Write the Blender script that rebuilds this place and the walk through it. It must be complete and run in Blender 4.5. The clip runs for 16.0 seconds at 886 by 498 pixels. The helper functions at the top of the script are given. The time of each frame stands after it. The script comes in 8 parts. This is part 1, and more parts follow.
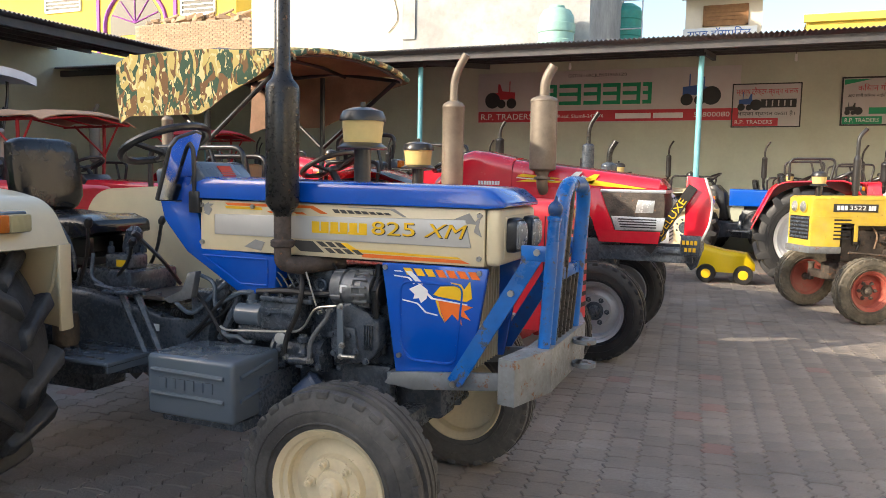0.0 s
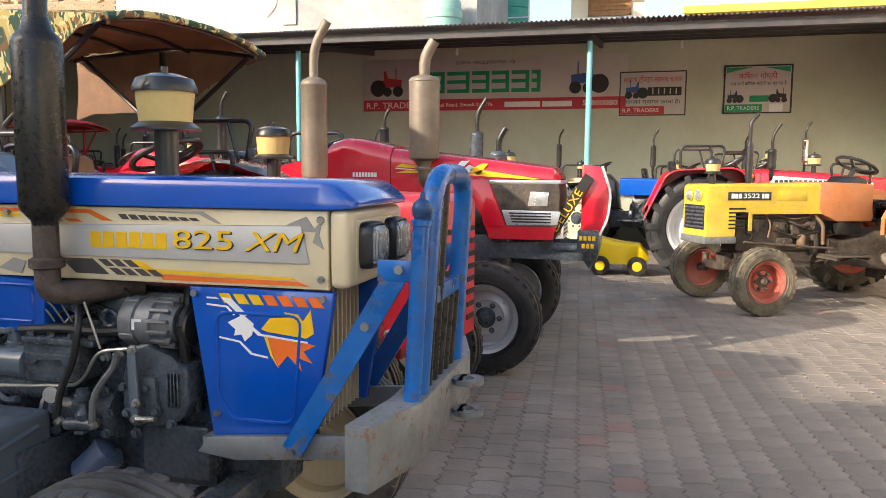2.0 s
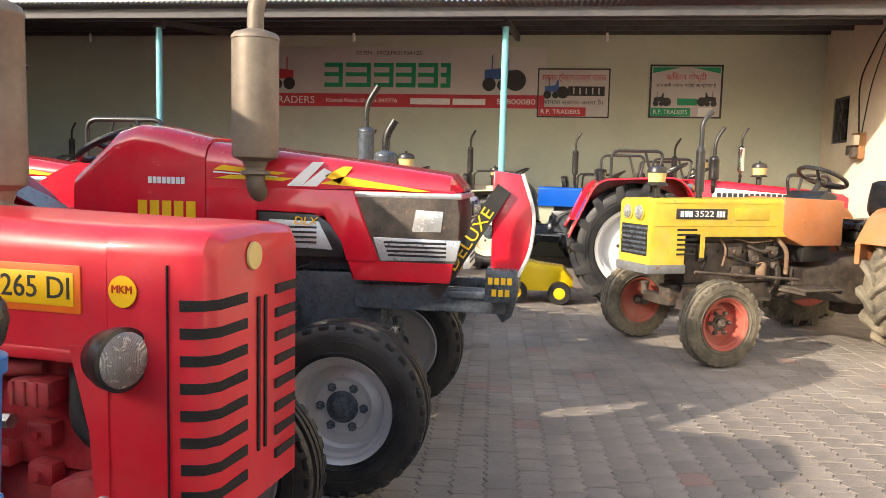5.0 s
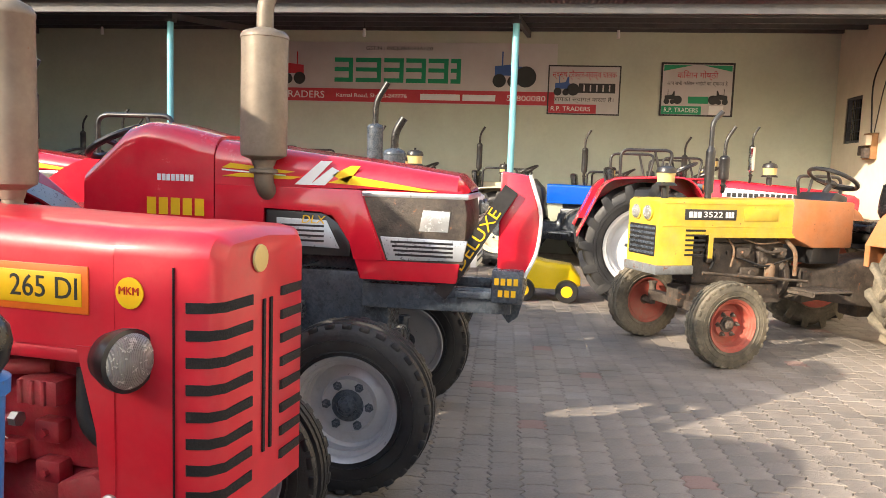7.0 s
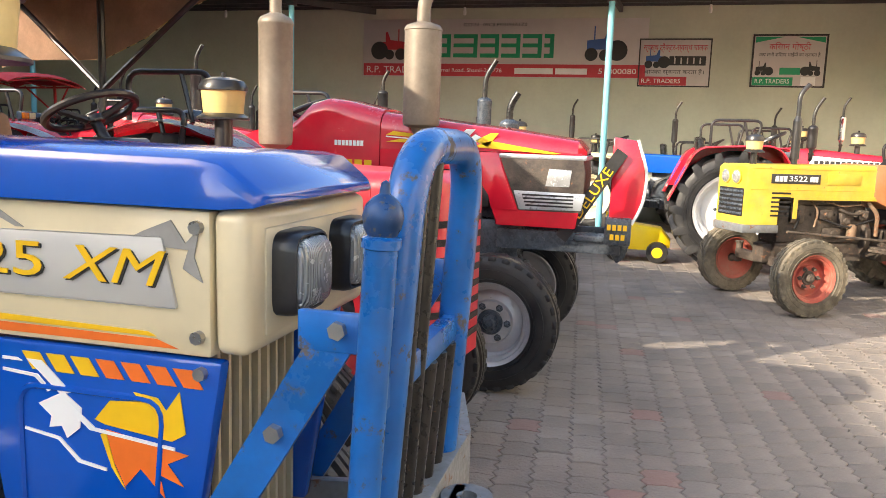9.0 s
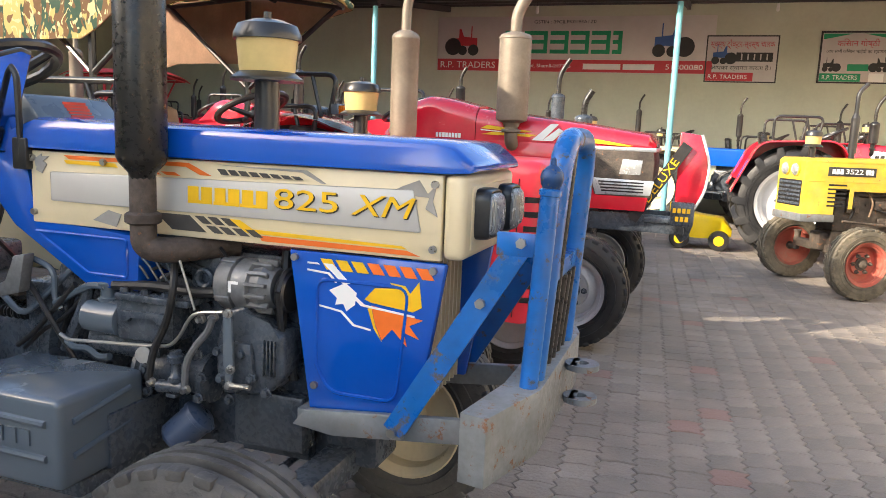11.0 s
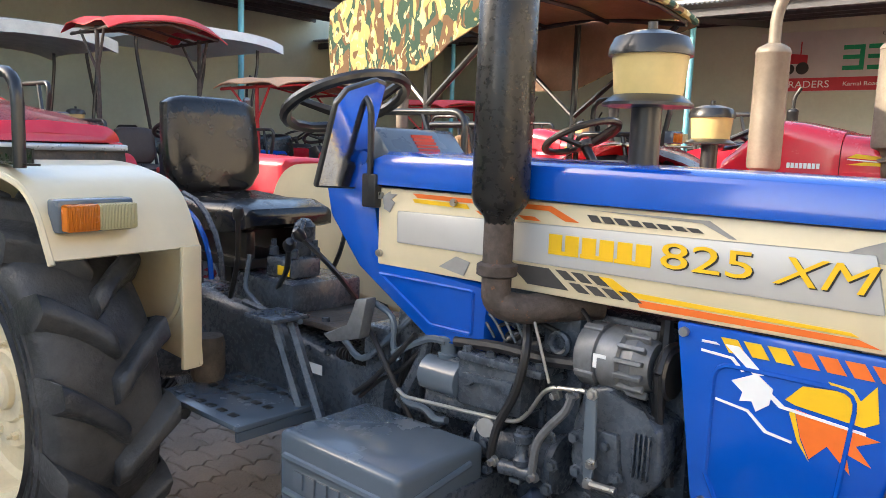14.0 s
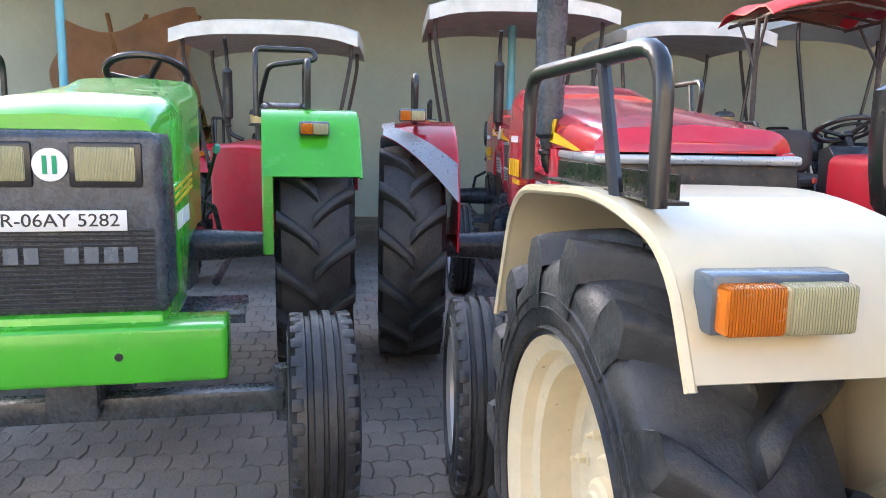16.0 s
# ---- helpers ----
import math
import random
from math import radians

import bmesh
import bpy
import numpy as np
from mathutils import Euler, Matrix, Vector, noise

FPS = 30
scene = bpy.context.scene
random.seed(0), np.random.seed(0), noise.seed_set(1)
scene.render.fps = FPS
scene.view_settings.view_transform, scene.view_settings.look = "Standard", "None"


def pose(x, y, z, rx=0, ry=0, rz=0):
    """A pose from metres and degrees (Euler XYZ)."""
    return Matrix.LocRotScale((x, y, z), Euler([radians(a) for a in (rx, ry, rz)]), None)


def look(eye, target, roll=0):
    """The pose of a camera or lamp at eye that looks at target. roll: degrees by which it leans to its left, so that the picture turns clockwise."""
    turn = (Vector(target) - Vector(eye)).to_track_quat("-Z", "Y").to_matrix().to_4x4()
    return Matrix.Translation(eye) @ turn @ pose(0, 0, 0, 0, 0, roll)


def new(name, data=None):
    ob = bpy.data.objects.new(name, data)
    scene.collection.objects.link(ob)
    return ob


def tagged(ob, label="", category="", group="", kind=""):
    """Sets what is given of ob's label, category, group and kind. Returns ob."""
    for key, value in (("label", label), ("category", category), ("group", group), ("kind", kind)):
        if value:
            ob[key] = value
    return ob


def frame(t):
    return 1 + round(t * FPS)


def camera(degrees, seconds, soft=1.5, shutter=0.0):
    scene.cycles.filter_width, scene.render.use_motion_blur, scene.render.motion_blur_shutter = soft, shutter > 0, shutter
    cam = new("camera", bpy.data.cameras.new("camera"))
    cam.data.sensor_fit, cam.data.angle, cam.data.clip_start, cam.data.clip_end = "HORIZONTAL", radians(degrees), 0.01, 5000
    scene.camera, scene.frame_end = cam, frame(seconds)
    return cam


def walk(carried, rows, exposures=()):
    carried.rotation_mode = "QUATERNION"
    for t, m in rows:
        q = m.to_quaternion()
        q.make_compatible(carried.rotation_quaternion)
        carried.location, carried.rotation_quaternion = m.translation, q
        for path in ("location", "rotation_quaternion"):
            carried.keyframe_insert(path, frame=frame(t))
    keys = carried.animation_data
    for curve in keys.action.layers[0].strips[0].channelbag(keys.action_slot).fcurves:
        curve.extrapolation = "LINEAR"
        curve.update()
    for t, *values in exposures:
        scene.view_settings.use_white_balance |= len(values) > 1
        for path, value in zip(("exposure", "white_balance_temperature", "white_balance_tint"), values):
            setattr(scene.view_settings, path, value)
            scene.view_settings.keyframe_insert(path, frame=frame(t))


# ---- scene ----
PATH = [
    (0, (0.971, -2.836, 1.484), (0.221, -0.991, 1.296), 1.1),
    (0.5, (0.951, -2.793, 1.474), (0.233, -0.94, 1.251), 0.1),
    (1, (0.933, -2.579, 1.47), (0.326, -0.688, 1.232), 0.1),
    (1.5, (0.92, -2.319, 1.49), (0.365, -0.409, 1.28), 0.3),
    (2, (0.848, -2.018, 1.478), (0.361, -0.089, 1.273), 0.4),
    (2.5, (0.791, -1.708, 1.494), (0.379, 0.24, 1.303), 0.5),
    (3, (0.787, -1.37, 1.494), (0.42, 0.586, 1.299), 0.7),
    (3.5, (0.746, -1.034, 1.486), (0.413, 0.928, 1.283), 1.2),
    (4, (0.705, -0.707, 1.512), (0.406, 1.261, 1.318), 1.3),
    (4.5, (0.71, -0.33, 1.477), (0.432, 1.642, 1.284), 1.2),
    (5, (0.736, -0.023, 1.501), (0.467, 1.95, 1.31), 1.4),
    (6.2, (0.75, 0.14, 1.52), (0.465, 2.11, 1.32), 1.8),
    (7.5, (0.732, -0.269, 1.533), (0.432, 1.696, 1.312), 2.2),
    (8, (0.674, -0.55, 1.504), (0.333, 1.404, 1.251), 1.7),
    (8.5, (0.631, -0.746, 1.495), (0.279, 1.206, 1.235), 2.0),
    (9, (0.624, -1.018, 1.479), (0.135, 0.9, 1.196), 1.9),
    (11.5, (0.65, -2.063, 1.475), (-0.006, -0.199, 1.167), 2.5),
    (12, (0.676, -2.199, 1.464), (-0.02, -0.349, 1.157), 2.7),
    (12.5, (0.654, -2.183, 1.457), (-0.086, -0.354, 1.13), 2.7),
    (13, (0.58, -1.995, 1.473), (-0.235, -0.194, 1.171), 2.5),
    (13.5, (0.446, -1.795, 1.475), (-0.528, -0.072, 1.184), 2.6),
    (14, (0.204, -1.584, 1.489), (-1.083, -0.078, 1.219), 2.1),
    (14.5, (-0.033, -1.398, 1.471), (-1.596, -0.181, 1.193), 1.9),
    (15, (-0.297, -1.241, 1.493), (-2.098, -0.42, 1.205), 1.8),
    (15.5, (-0.6, -1.186, 1.481), (-2.515, -0.696, 1.178), 1.7),
    (16, (-0.854, -1.188, 1.507), (-2.825, -1.054, 1.197), 1.0),
]
cam = camera(60.9, 16.0, 0.7)
walk(cam, [(t, look(eye, target, roll)) for t, eye, target, roll in PATH],
     [(0, 1.36, 6400, 10), (5, 1.47, 6500, 10), (8, 1.74, 6500, 10), (12.5, 1.84, 6400, 10), (13.5, 1.94, 6300, 10), (14.5, 2.1, 6400, 10), (15.5, 2.52, 6100, 12), (16, 2.58, 6150, 14)])

# ---- world and sun ----
SUN_WAY = Vector((1.0, 1.0, -0.60)).normalized()
world = bpy.data.worlds.new("sky")
scene.world = world
world.use_nodes = True
wn = world.node_tree.nodes
wl = world.node_tree.links
sky = wn.new("ShaderNodeTexSky")
sky.sky_type = "NISHITA"
sky.sun_disc = False
sky.sun_elevation = math.asin(-SUN_WAY.z)
sky.sun_rotation = math.atan2(-SUN_WAY.x, -SUN_WAY.y)
sky.air_density, sky.dust_density = 1.0, 2.5
wl.new(sky.outputs[0], wn["Background"].inputs[0])
wn["Background"].inputs[1].default_value = 0.15
sun = new("sun", bpy.data.lights.new("sun", "SUN"))
sun.data.energy, sun.data.angle, sun.data.color = 2.9, radians(0.6), (1.0, 0.86, 0.68)
sun.matrix_world = look((0, 0, 0), SUN_WAY)


# ---- materials ----
def mat(name, color, rough=0.5, metal=0.0, var=0.12, scale=6.0, bump=0.0, fine=60.0, coat=0.0, dirt=0.0,
        dirt_color=(0.30, 0.25, 0.19), rust=0.0, per_object=0.0, ior=1.45, ribs=0.0, rust_colors=((0.10, 0.04, 0.02), (0.28, 0.14, 0.07))):
    """A painted, cast or plain surface: broad and fine variation, optional dust, rust and relief."""
    m = bpy.data.materials.new(name)
    m.use_nodes = True
    n, l = m.node_tree.nodes, m.node_tree.links
    b = n["Principled BSDF"]
    b.inputs["Metallic"].default_value = metal
    b.inputs["IOR"].default_value = ior
    b.inputs["Coat Weight"].default_value = coat
    b.inputs["Coat Roughness"].default_value = 0.08
    co = n.new("ShaderNodeTexCoord").outputs["Object"]

    def noise_at(s, detail=4.0, rough_=0.6):
        t = n.new("ShaderNodeTexNoise")
        t.inputs["Scale"].default_value, t.inputs["Detail"].default_value, t.inputs["Roughness"].default_value = s, detail, rough_
        l.new(co, t.inputs["Vector"])
        return t.outputs["Fac"]

    def span(x, lo, hi, a, b2):
        r = n.new("ShaderNodeMapRange")
        for i, v in enumerate((lo, hi, a, b2)):
            r.inputs[i + 1].default_value = v
        l.new(x, r.inputs[0])
        return r.outputs[0]

    def mixed(f, a, b2):
        x = n.new("ShaderNodeMix")
        x.data_type = "RGBA"
        for s, v in ((0, f), (6, a), (7, b2)):
            if isinstance(v, (tuple, list)):
                x.inputs[s].default_value = (*v, 1)
            elif isinstance(v, (int, float)):
                x.inputs[s].default_value = v
            else:
                l.new(v, x.inputs[s])
        return x.outputs[2]

    big, small = noise_at(scale), noise_at(fine, 3.0)
    dark = tuple(c * (1 - var) for c in color)
    light = tuple(min(1, c * (1 + var * 0.7)) for c in color)
    c = mixed(span(big, 0.3, 0.7, 0, 1), dark, light)
    c = mixed(span(small, 0.35, 0.75, 0, (0.10 if coat else 0.35) * min(1, var * 4)), c, tuple(q * 0.75 for q in color))
    if per_object:
        info = n.new("ShaderNodeObjectInfo")
        c = mixed(span(info.outputs["Random"], 0, 1, 0, per_object), c, tuple(q * 0.45 for q in color))
    r = span(big if coat else small, 0.3, 0.7, max(0.02, rough - (0.03 if coat else 0.08)), min(1, rough + (0.05 if coat else 0.12)))
    if dirt:
        d = n.new("ShaderNodeMath")
        d.operation = "MULTIPLY"
        l.new(span(noise_at(scale * 0.45 + 1.3, 6.0, 0.7), 0.42, 0.72, 0, dirt), d.inputs[0])
        l.new(span(small, 0.25, 0.6, 0.5, 1), d.inputs[1])
        c = mixed(d.outputs[0], c, dirt_color)
        add = n.new("ShaderNodeMath")
        add.operation = "ADD"
        add.use_clamp = True
        l.new(r, add.inputs[0])
        l.new(d.outputs[0], add.inputs[1])
        r = add.outputs[0]
    if rust:
        f = span(noise_at(scale * 1.7 + 3, 8.0, 0.75), 0.66 - rust * 0.25, 0.70 - rust * 0.22, 0, 1)
        c = mixed(f, c, mixed(small, *rust_colors))
        r = mixed(f, r, (0.85, 0.85, 0.85))
    l.new(c, b.inputs["Base Color"])
    l.new(r, b.inputs["Roughness"])
    if ribs:
        wv = n.new("ShaderNodeTexWave")
        wv.bands_direction = "Y"
        wv.inputs["Scale"].default_value, wv.inputs["Distortion"].default_value = ribs, 0.4
        l.new(co, wv.inputs["Vector"])
        bq = n.new("ShaderNodeBump")
        bq.inputs["Strength"].default_value, bq.inputs["Distance"].default_value = 0.7, 0.01
        l.new(wv.outputs["Fac"], bq.inputs["Height"])
        l.new(bq.outputs[0], b.inputs["Normal"])
    if bump:
        bp = n.new("ShaderNodeBump")
        bp.inputs["Strength"].default_value, bp.inputs["Distance"].default_value = bump, 0.01
        l.new(small, bp.inputs["Height"])
        l.new(bp.outputs[0], b.inputs["Normal"])
    return m


BLUE = mat("blue_paint", (0.001, 0.075, 0.44), 0.16, coat=0.6, var=0.08, dirt=0.03)
BLUE_WORN = mat("worn_blue_paint", (0.003, 0.115, 0.42), 0.26, coat=0.3, var=0.30, scale=9, dirt=0.18, dirt_color=(0.10, 0.12, 0.15), rust=0.38, rust_colors=((0.035, 0.038, 0.045), (0.14, 0.115, 0.10)))
CREAM = mat("cream_paint", (0.65, 0.56, 0.365), 0.30, coat=0.4, var=0.06, dirt=0.12)
RED = mat("red_paint", (0.60, 0.012, 0.030), 0.20, coat=0.7, var=0.10, dirt=0.08)
RED_OLD = mat("sun_faded_red_paint", (0.56, 0.016, 0.032), 0.36, coat=0.3, var=0.14, dirt=0.12)
RED_CAST = mat("red_painted_casting", (0.34, 0.012, 0.025), 0.45, var=0.3, scale=12, bump=0.25, dirt=0.25)
YELLOW = mat("yellow_paint", (0.56, 0.39, 0.024), 0.40, coat=0.15, var=0.2, dirt=0.4, dirt_color=(0.42, 0.33, 0.16), rust=0.10)
ORANGE = mat("orange_paint", (0.42, 0.15, 0.05), 0.45, var=0.15, dirt=0.35, rust=0.1)
GREEN = mat("green_paint", (0.06, 0.43, 0.02), 0.22, coat=0.6, var=0.08, dirt=0.06)
SILVER = mat("silver_paint", (0.52, 0.54, 0.56), 0.30, metal=0.5, var=0.08, dirt=0.1)
WHITE = mat("white_paint", (0.76, 0.76, 0.74), 0.35, coat=0.3, var=0.06, dirt=0.12)
WHITE_PRINT = mat("white_print", (0.78, 0.78, 0.76), 0.5, var=0.05)
GREY_CAST = mat("grey_painted_casting", (0.058, 0.070, 0.086), 0.22, var=0.5, scale=14, bump=0.22, dirt=0.16, dirt_color=(0.10, 0.095, 0.09))
GREY_SHEET = mat("grey_painted_sheet", (0.088, 0.112, 0.138), 0.24, coat=0.4, var=0.07, scale=3, dirt=0.05)
GREASY = mat("greasy_casting", (0.050, 0.038, 0.030), 0.55, var=0.5, scale=10, bump=0.5, dirt=0.4, rust=0.25)
BLACK = mat("black_paint", (0.014, 0.014, 0.015), 0.32, coat=0.3, var=0.3, dirt=0.08)
BLACK_RUST = mat("black_worn_steel", (0.014, 0.013, 0.012), 0.28, var=0.4, scale=18, dirt=0.05, rust=0.16)
RUBBER = mat("tyre_rubber", (0.012, 0.012, 0.013), 0.40, var=0.3, bump=0.35, dirt=0.35, dirt_color=(0.11, 0.105, 0.095))
RUBBER_WORN = mat("worn_grey_tyre_rubber", (0.026, 0.027, 0.029), 0.36, var=0.5, bump=0.35, dirt=0.6, dirt_color=(0.13, 0.127, 0.12))
RUBBER_GREY = mat("greyed_front_tyre_rubber", (0.050, 0.049, 0.048), 0.48, var=0.45, bump=0.4, dirt=0.7, dirt_color=(0.19, 0.18, 0.165))
RUBBER_DUSTY = mat("dusty_tyre_rubber", (0.10, 0.088, 0.066), 0.9, var=0.35, bump=0.35, dirt=0.8, dirt_color=(0.32, 0.27, 0.19))
VINYL = mat("black_vinyl", (0.010, 0.010, 0.011), 0.20, var=0.3, bump=0.25, fine=9, dirt=0.05)
BROWN_VINYL = mat("brown_vinyl", (0.30, 0.17, 0.08), 0.5, var=0.2, bump=0.15, dirt=0.2)
HOSE = mat("black_hose", (0.015, 0.015, 0.016), 0.5, var=0.2)
STEEL = mat("bare_steel", (0.42, 0.41, 0.39), 0.32, metal=0.9, var=0.2, dirt=0.15)
CHROME = mat("chrome", (0.70, 0.70, 0.70), 0.12, metal=1.0, var=0.05)
BUMPER_STEEL = mat("weathered_grey_steel", (0.20, 0.215, 0.225), 0.42, metal=0.3, var=0.35, scale=8, dirt=0.35, dirt_color=(0.26, 0.24, 0.21), rust=0.34, rust_colors=((0.14, 0.06, 0.03), (0.30, 0.16, 0.09)))
RIM_SILVER = mat("silver_rim_paint", (0.46, 0.46, 0.47), 0.34, metal=0.4, var=0.10, dirt=0.15)
RIM_CREAM = mat("cream_rim_paint", (0.70, 0.60, 0.40), 0.38, var=0.10, dirt=0.22, rust=0.07)
RIM_RED = mat("faded_red_rim_paint", (0.40, 0.075, 0.05), 0.6, var=0.25, dirt=0.7, dirt_color=(0.34, 0.22, 0.16))
EXHAUST = mat("heat_browned_silencer", (0.20, 0.165, 0.125), 0.48, metal=0.25, var=0.22, scale=7, dirt=0.15, rust=0.06)
EXHAUST_RUST = mat("rusted_pipe", (0.075, 0.058, 0.048), 0.7, var=0.5, scale=25, bump=0.4, rust=0.2)
CUP = mat("yellowed_plastic_bowl", (0.62, 0.47, 0.18), 0.35, var=0.1, dirt=0.1)
FINIAL_PAINT = mat("scuffed_dark_blue_paint", (0.008, 0.05, 0.16), 0.30, metal=0.2, var=0.4, scale=20, dirt=0.2, dirt_color=(0.12, 0.13, 0.15), rust=0.42, rust_colors=((0.05, 0.055, 0.065), (0.20, 0.17, 0.15)))
LENS = mat("ribbed_headlamp_glass", (0.50, 0.51, 0.50), 0.20, metal=0.45, var=0.20, scale=16, ribs=60)
AMBER = mat("amber_lens", (0.72, 0.18, 0.01), 0.18, var=0.15, ribs=70)
CLEAR_LENS = mat("yellowed_clear_lens", (0.55, 0.50, 0.28), 0.18, var=0.15, ribs=70)
DARK = mat("dark_mesh", (0.012, 0.011, 0.011), 0.7, var=0.3, bump=0.6, fine=220)
DECAL_YELLOW = mat("yellow_decal", (0.80, 0.48, 0.01), 0.4, var=0.08)
DECAL_ORANGE = mat("orange_decal", (0.78, 0.16, 0.02), 0.4, var=0.12)
DECAL_GREY = mat("grey_decal", (0.30, 0.29, 0.27), 0.4, var=0.25)
DECAL_DARK = mat("charcoal_decal", (0.06, 0.055, 0.05), 0.45, var=0.2)
DECAL_BAND = mat("silver_band_decal", (0.50, 0.49, 0.46), 0.38, metal=0.15, var=0.10, scale=2, coat=0.2)
ALLOY = mat("dull_alloy", (0.20, 0.205, 0.21), 0.42, metal=0.5, var=0.25, scale=20, dirt=0.2, dirt_color=(0.08, 0.08, 0.08))
PLASTER = mat("pale_plaster", (0.52, 0.55, 0.44), 0.85, var=0.10, scale=0.8, fine=14, bump=0.2, dirt=0.22, dirt_color=(0.36, 0.35, 0.29))
PLASTER_CREAM = mat("cream_plaster", (0.74, 0.66, 0.52), 0.85, var=0.10, scale=0.6, fine=8, bump=0.25, dirt=0.20, dirt_color=(0.50, 0.42, 0.32))
CONCRETE = mat("stained_concrete", (0.40, 0.40, 0.39), 0.9, var=0.25, scale=0.5, fine=5, bump=0.3, dirt=0.55, dirt_color=(0.17, 0.17, 0.165))
YELLOW_WALL = mat("yellow_wall_paint", (0.68, 0.52, 0.08), 0.8, var=0.08, scale=0.5, dirt=0.15)
PURPLE = mat("purple_paint", (0.26, 0.06, 0.32), 0.6, var=0.1)
BRICK = mat("brick_face", (0.44, 0.30, 0.19), 0.9, var=0.3, scale=3, bump=0.4, dirt=0.3, per_object=0.5)
MORTAR = mat("mortar", (0.36, 0.31, 0.25), 0.95, var=0.2, bump=0.3)
TEAL = mat("pale_blue_pole_paint", (0.16, 0.46, 0.52), 0.4, var=0.1, dirt=0.2, rust=0.05)
ROOF = mat("corrugated_steel", (0.20, 0.20, 0.20), 0.5, metal=0.6, var=0.25, scale=2, dirt=0.4, rust=0.12)
PURLIN = mat("dark_purlin_steel", (0.05, 0.05, 0.055), 0.55, var=0.2, dirt=0.15)
PAVER = mat("grey_paver", (0.272, 0.240, 0.208), 0.8, var=0.42, scale=1.1, fine=55, bump=0.85, dirt=0.5, dirt_color=(0.34, 0.28, 0.22), per_object=0.45)
DUST = mat("dusty_ground", (0.44, 0.38, 0.31), 0.95, var=0.2, scale=0.6, fine=20, bump=0.3, dirt=0.3)
JOINT = mat("joint_sand", (0.10, 0.082, 0.068), 0.95, var=0.3, scale=2, bump=0.3, dirt=0.3)
SIGN_FACE = mat("banner_vinyl", (0.55, 0.52, 0.51), 0.5, var=0.08, scale=1.5, dirt=0.12)
SIGN_RED = mat("red_print", (0.50, 0.035, 0.05), 0.5, var=0.08)
SIGN_GREEN = mat("green_print", (0.01, 0.30, 0.13), 0.5, var=0.08)
SIGN_BLACK = mat("black_print", (0.03, 0.03, 0.03), 0.5, var=0.1)
SIGN_BLUE = mat("blue_print", (0.05, 0.12, 0.35), 0.5, var=0.1)
TANK_GREEN = mat("green_tank_plastic", (0.06, 0.36, 0.28), 0.5, var=0.12, dirt=0.2)
TANK_PALE = mat("pale_green_tank_plastic", (0.28, 0.48, 0.42), 0.5, var=0.12, dirt=0.2)
TARP_RED = mat("red_tarpaulin", (0.50, 0.03, 0.03), 0.6, var=0.15, bump=0.15, fine=12)
TARP_TAN = mat("faded_tan_tarpaulin", (0.55, 0.32, 0.18), 0.7, var=0.2, scale=3, dirt=0.2)
TARP_WHITE = mat("off_white_canopy", (0.76, 0.71, 0.60), 0.6, var=0.1, dirt=0.3)
TARP_LINING = mat("brown_canopy_lining", (0.50, 0.31, 0.21), 0.8, var=0.25, scale=4, dirt=0.4)
WOOD = mat("weathered_wood", (0.30, 0.15, 0.06), 0.7, var=0.3)
GLASS_DARK = mat("dark_window_glass", (0.03, 0.035, 0.035), 0.12, var=0.1)
KNOB_RED = mat("red_plastic", (0.55, 0.04, 0.02), 0.4)
MIRROR = mat("mirror_glass", (0.85, 0.86, 0.88), 0.03, metal=1.0, var=0.02, dirt=0.15)


def camouflage():
    m = mat("camouflage_canvas", (0.05, 0.11, 0.07), 0.75, var=0.15, bump=0.15, fine=40)
    n, l = m.node_tree.nodes, m.node_tree.links
    b = n["Principled BSDF"]
    co = n.new("ShaderNodeTexCoord").outputs["Object"]
    prev = None
    for s, lo, color, off in ((6.0, 0.50, (0.20, 0.11, 0.05), 3), (7.5, 0.53, (0.58, 0.48, 0.18), 11), (13.0, 0.585, (0.70, 0.63, 0.34), 23)):
        mp = n.new("ShaderNodeMapping")
        mp.inputs["Location"].default_value = (off, off, off)
        mp.inputs["Scale"].default_value = (1.5, 1.0, 0.8)
        mp.inputs["Rotation"].default_value = (0.3, 0.7, 0.2)
        l.new(co, mp.inputs[0])
        t = n.new("ShaderNodeTexNoise")
        t.inputs["Scale"].default_value, t.inputs["Detail"].default_value, t.inputs["Distortion"].default_value = s, 1.5, 1.2
        l.new(mp.outputs[0], t.inputs["Vector"])
        r = n.new("ShaderNodeMapRange")
        r.inputs[1].default_value, r.inputs[2].default_value = lo, lo + 0.02
        l.new(t.outputs["Fac"], r.inputs[0])
        x = n.new("ShaderNodeMix")
        x.data_type = "RGBA"
        l.new(r.outputs[0], x.inputs[0])
        x.inputs[6].default_value = (0.045, 0.10, 0.065, 1)
        if prev:
            l.new(prev, x.inputs[6])
        x.inputs[7].default_value = (*color, 1)
        prev = x.outputs[2]
    l.new(prev, b.inputs["Base Color"])
    return m


CAMO = camouflage()


# ---- mesh helpers ----
def add_box(bm, lo, hi, bevel=0.0, m=None, segs=2):
    r = bmesh.ops.create_cube(bm, size=1.0)
    c = [(a + b) / 2 for a, b in zip(lo, hi)]
    s = [abs(b - a) for a, b in zip(lo, hi)]
    t = Matrix.Translation(c) @ Matrix.Diagonal((*s, 1))
    bmesh.ops.transform(bm, matrix=(m @ t) if m else t, verts=r["verts"])
    if bevel:
        edges = list({e for v in r["verts"] for e in v.link_edges})
        bmesh.ops.bevel(bm, geom=edges, offset=min(bevel, min(s) * 0.45), segments=segs, affect="EDGES", profile=0.5)


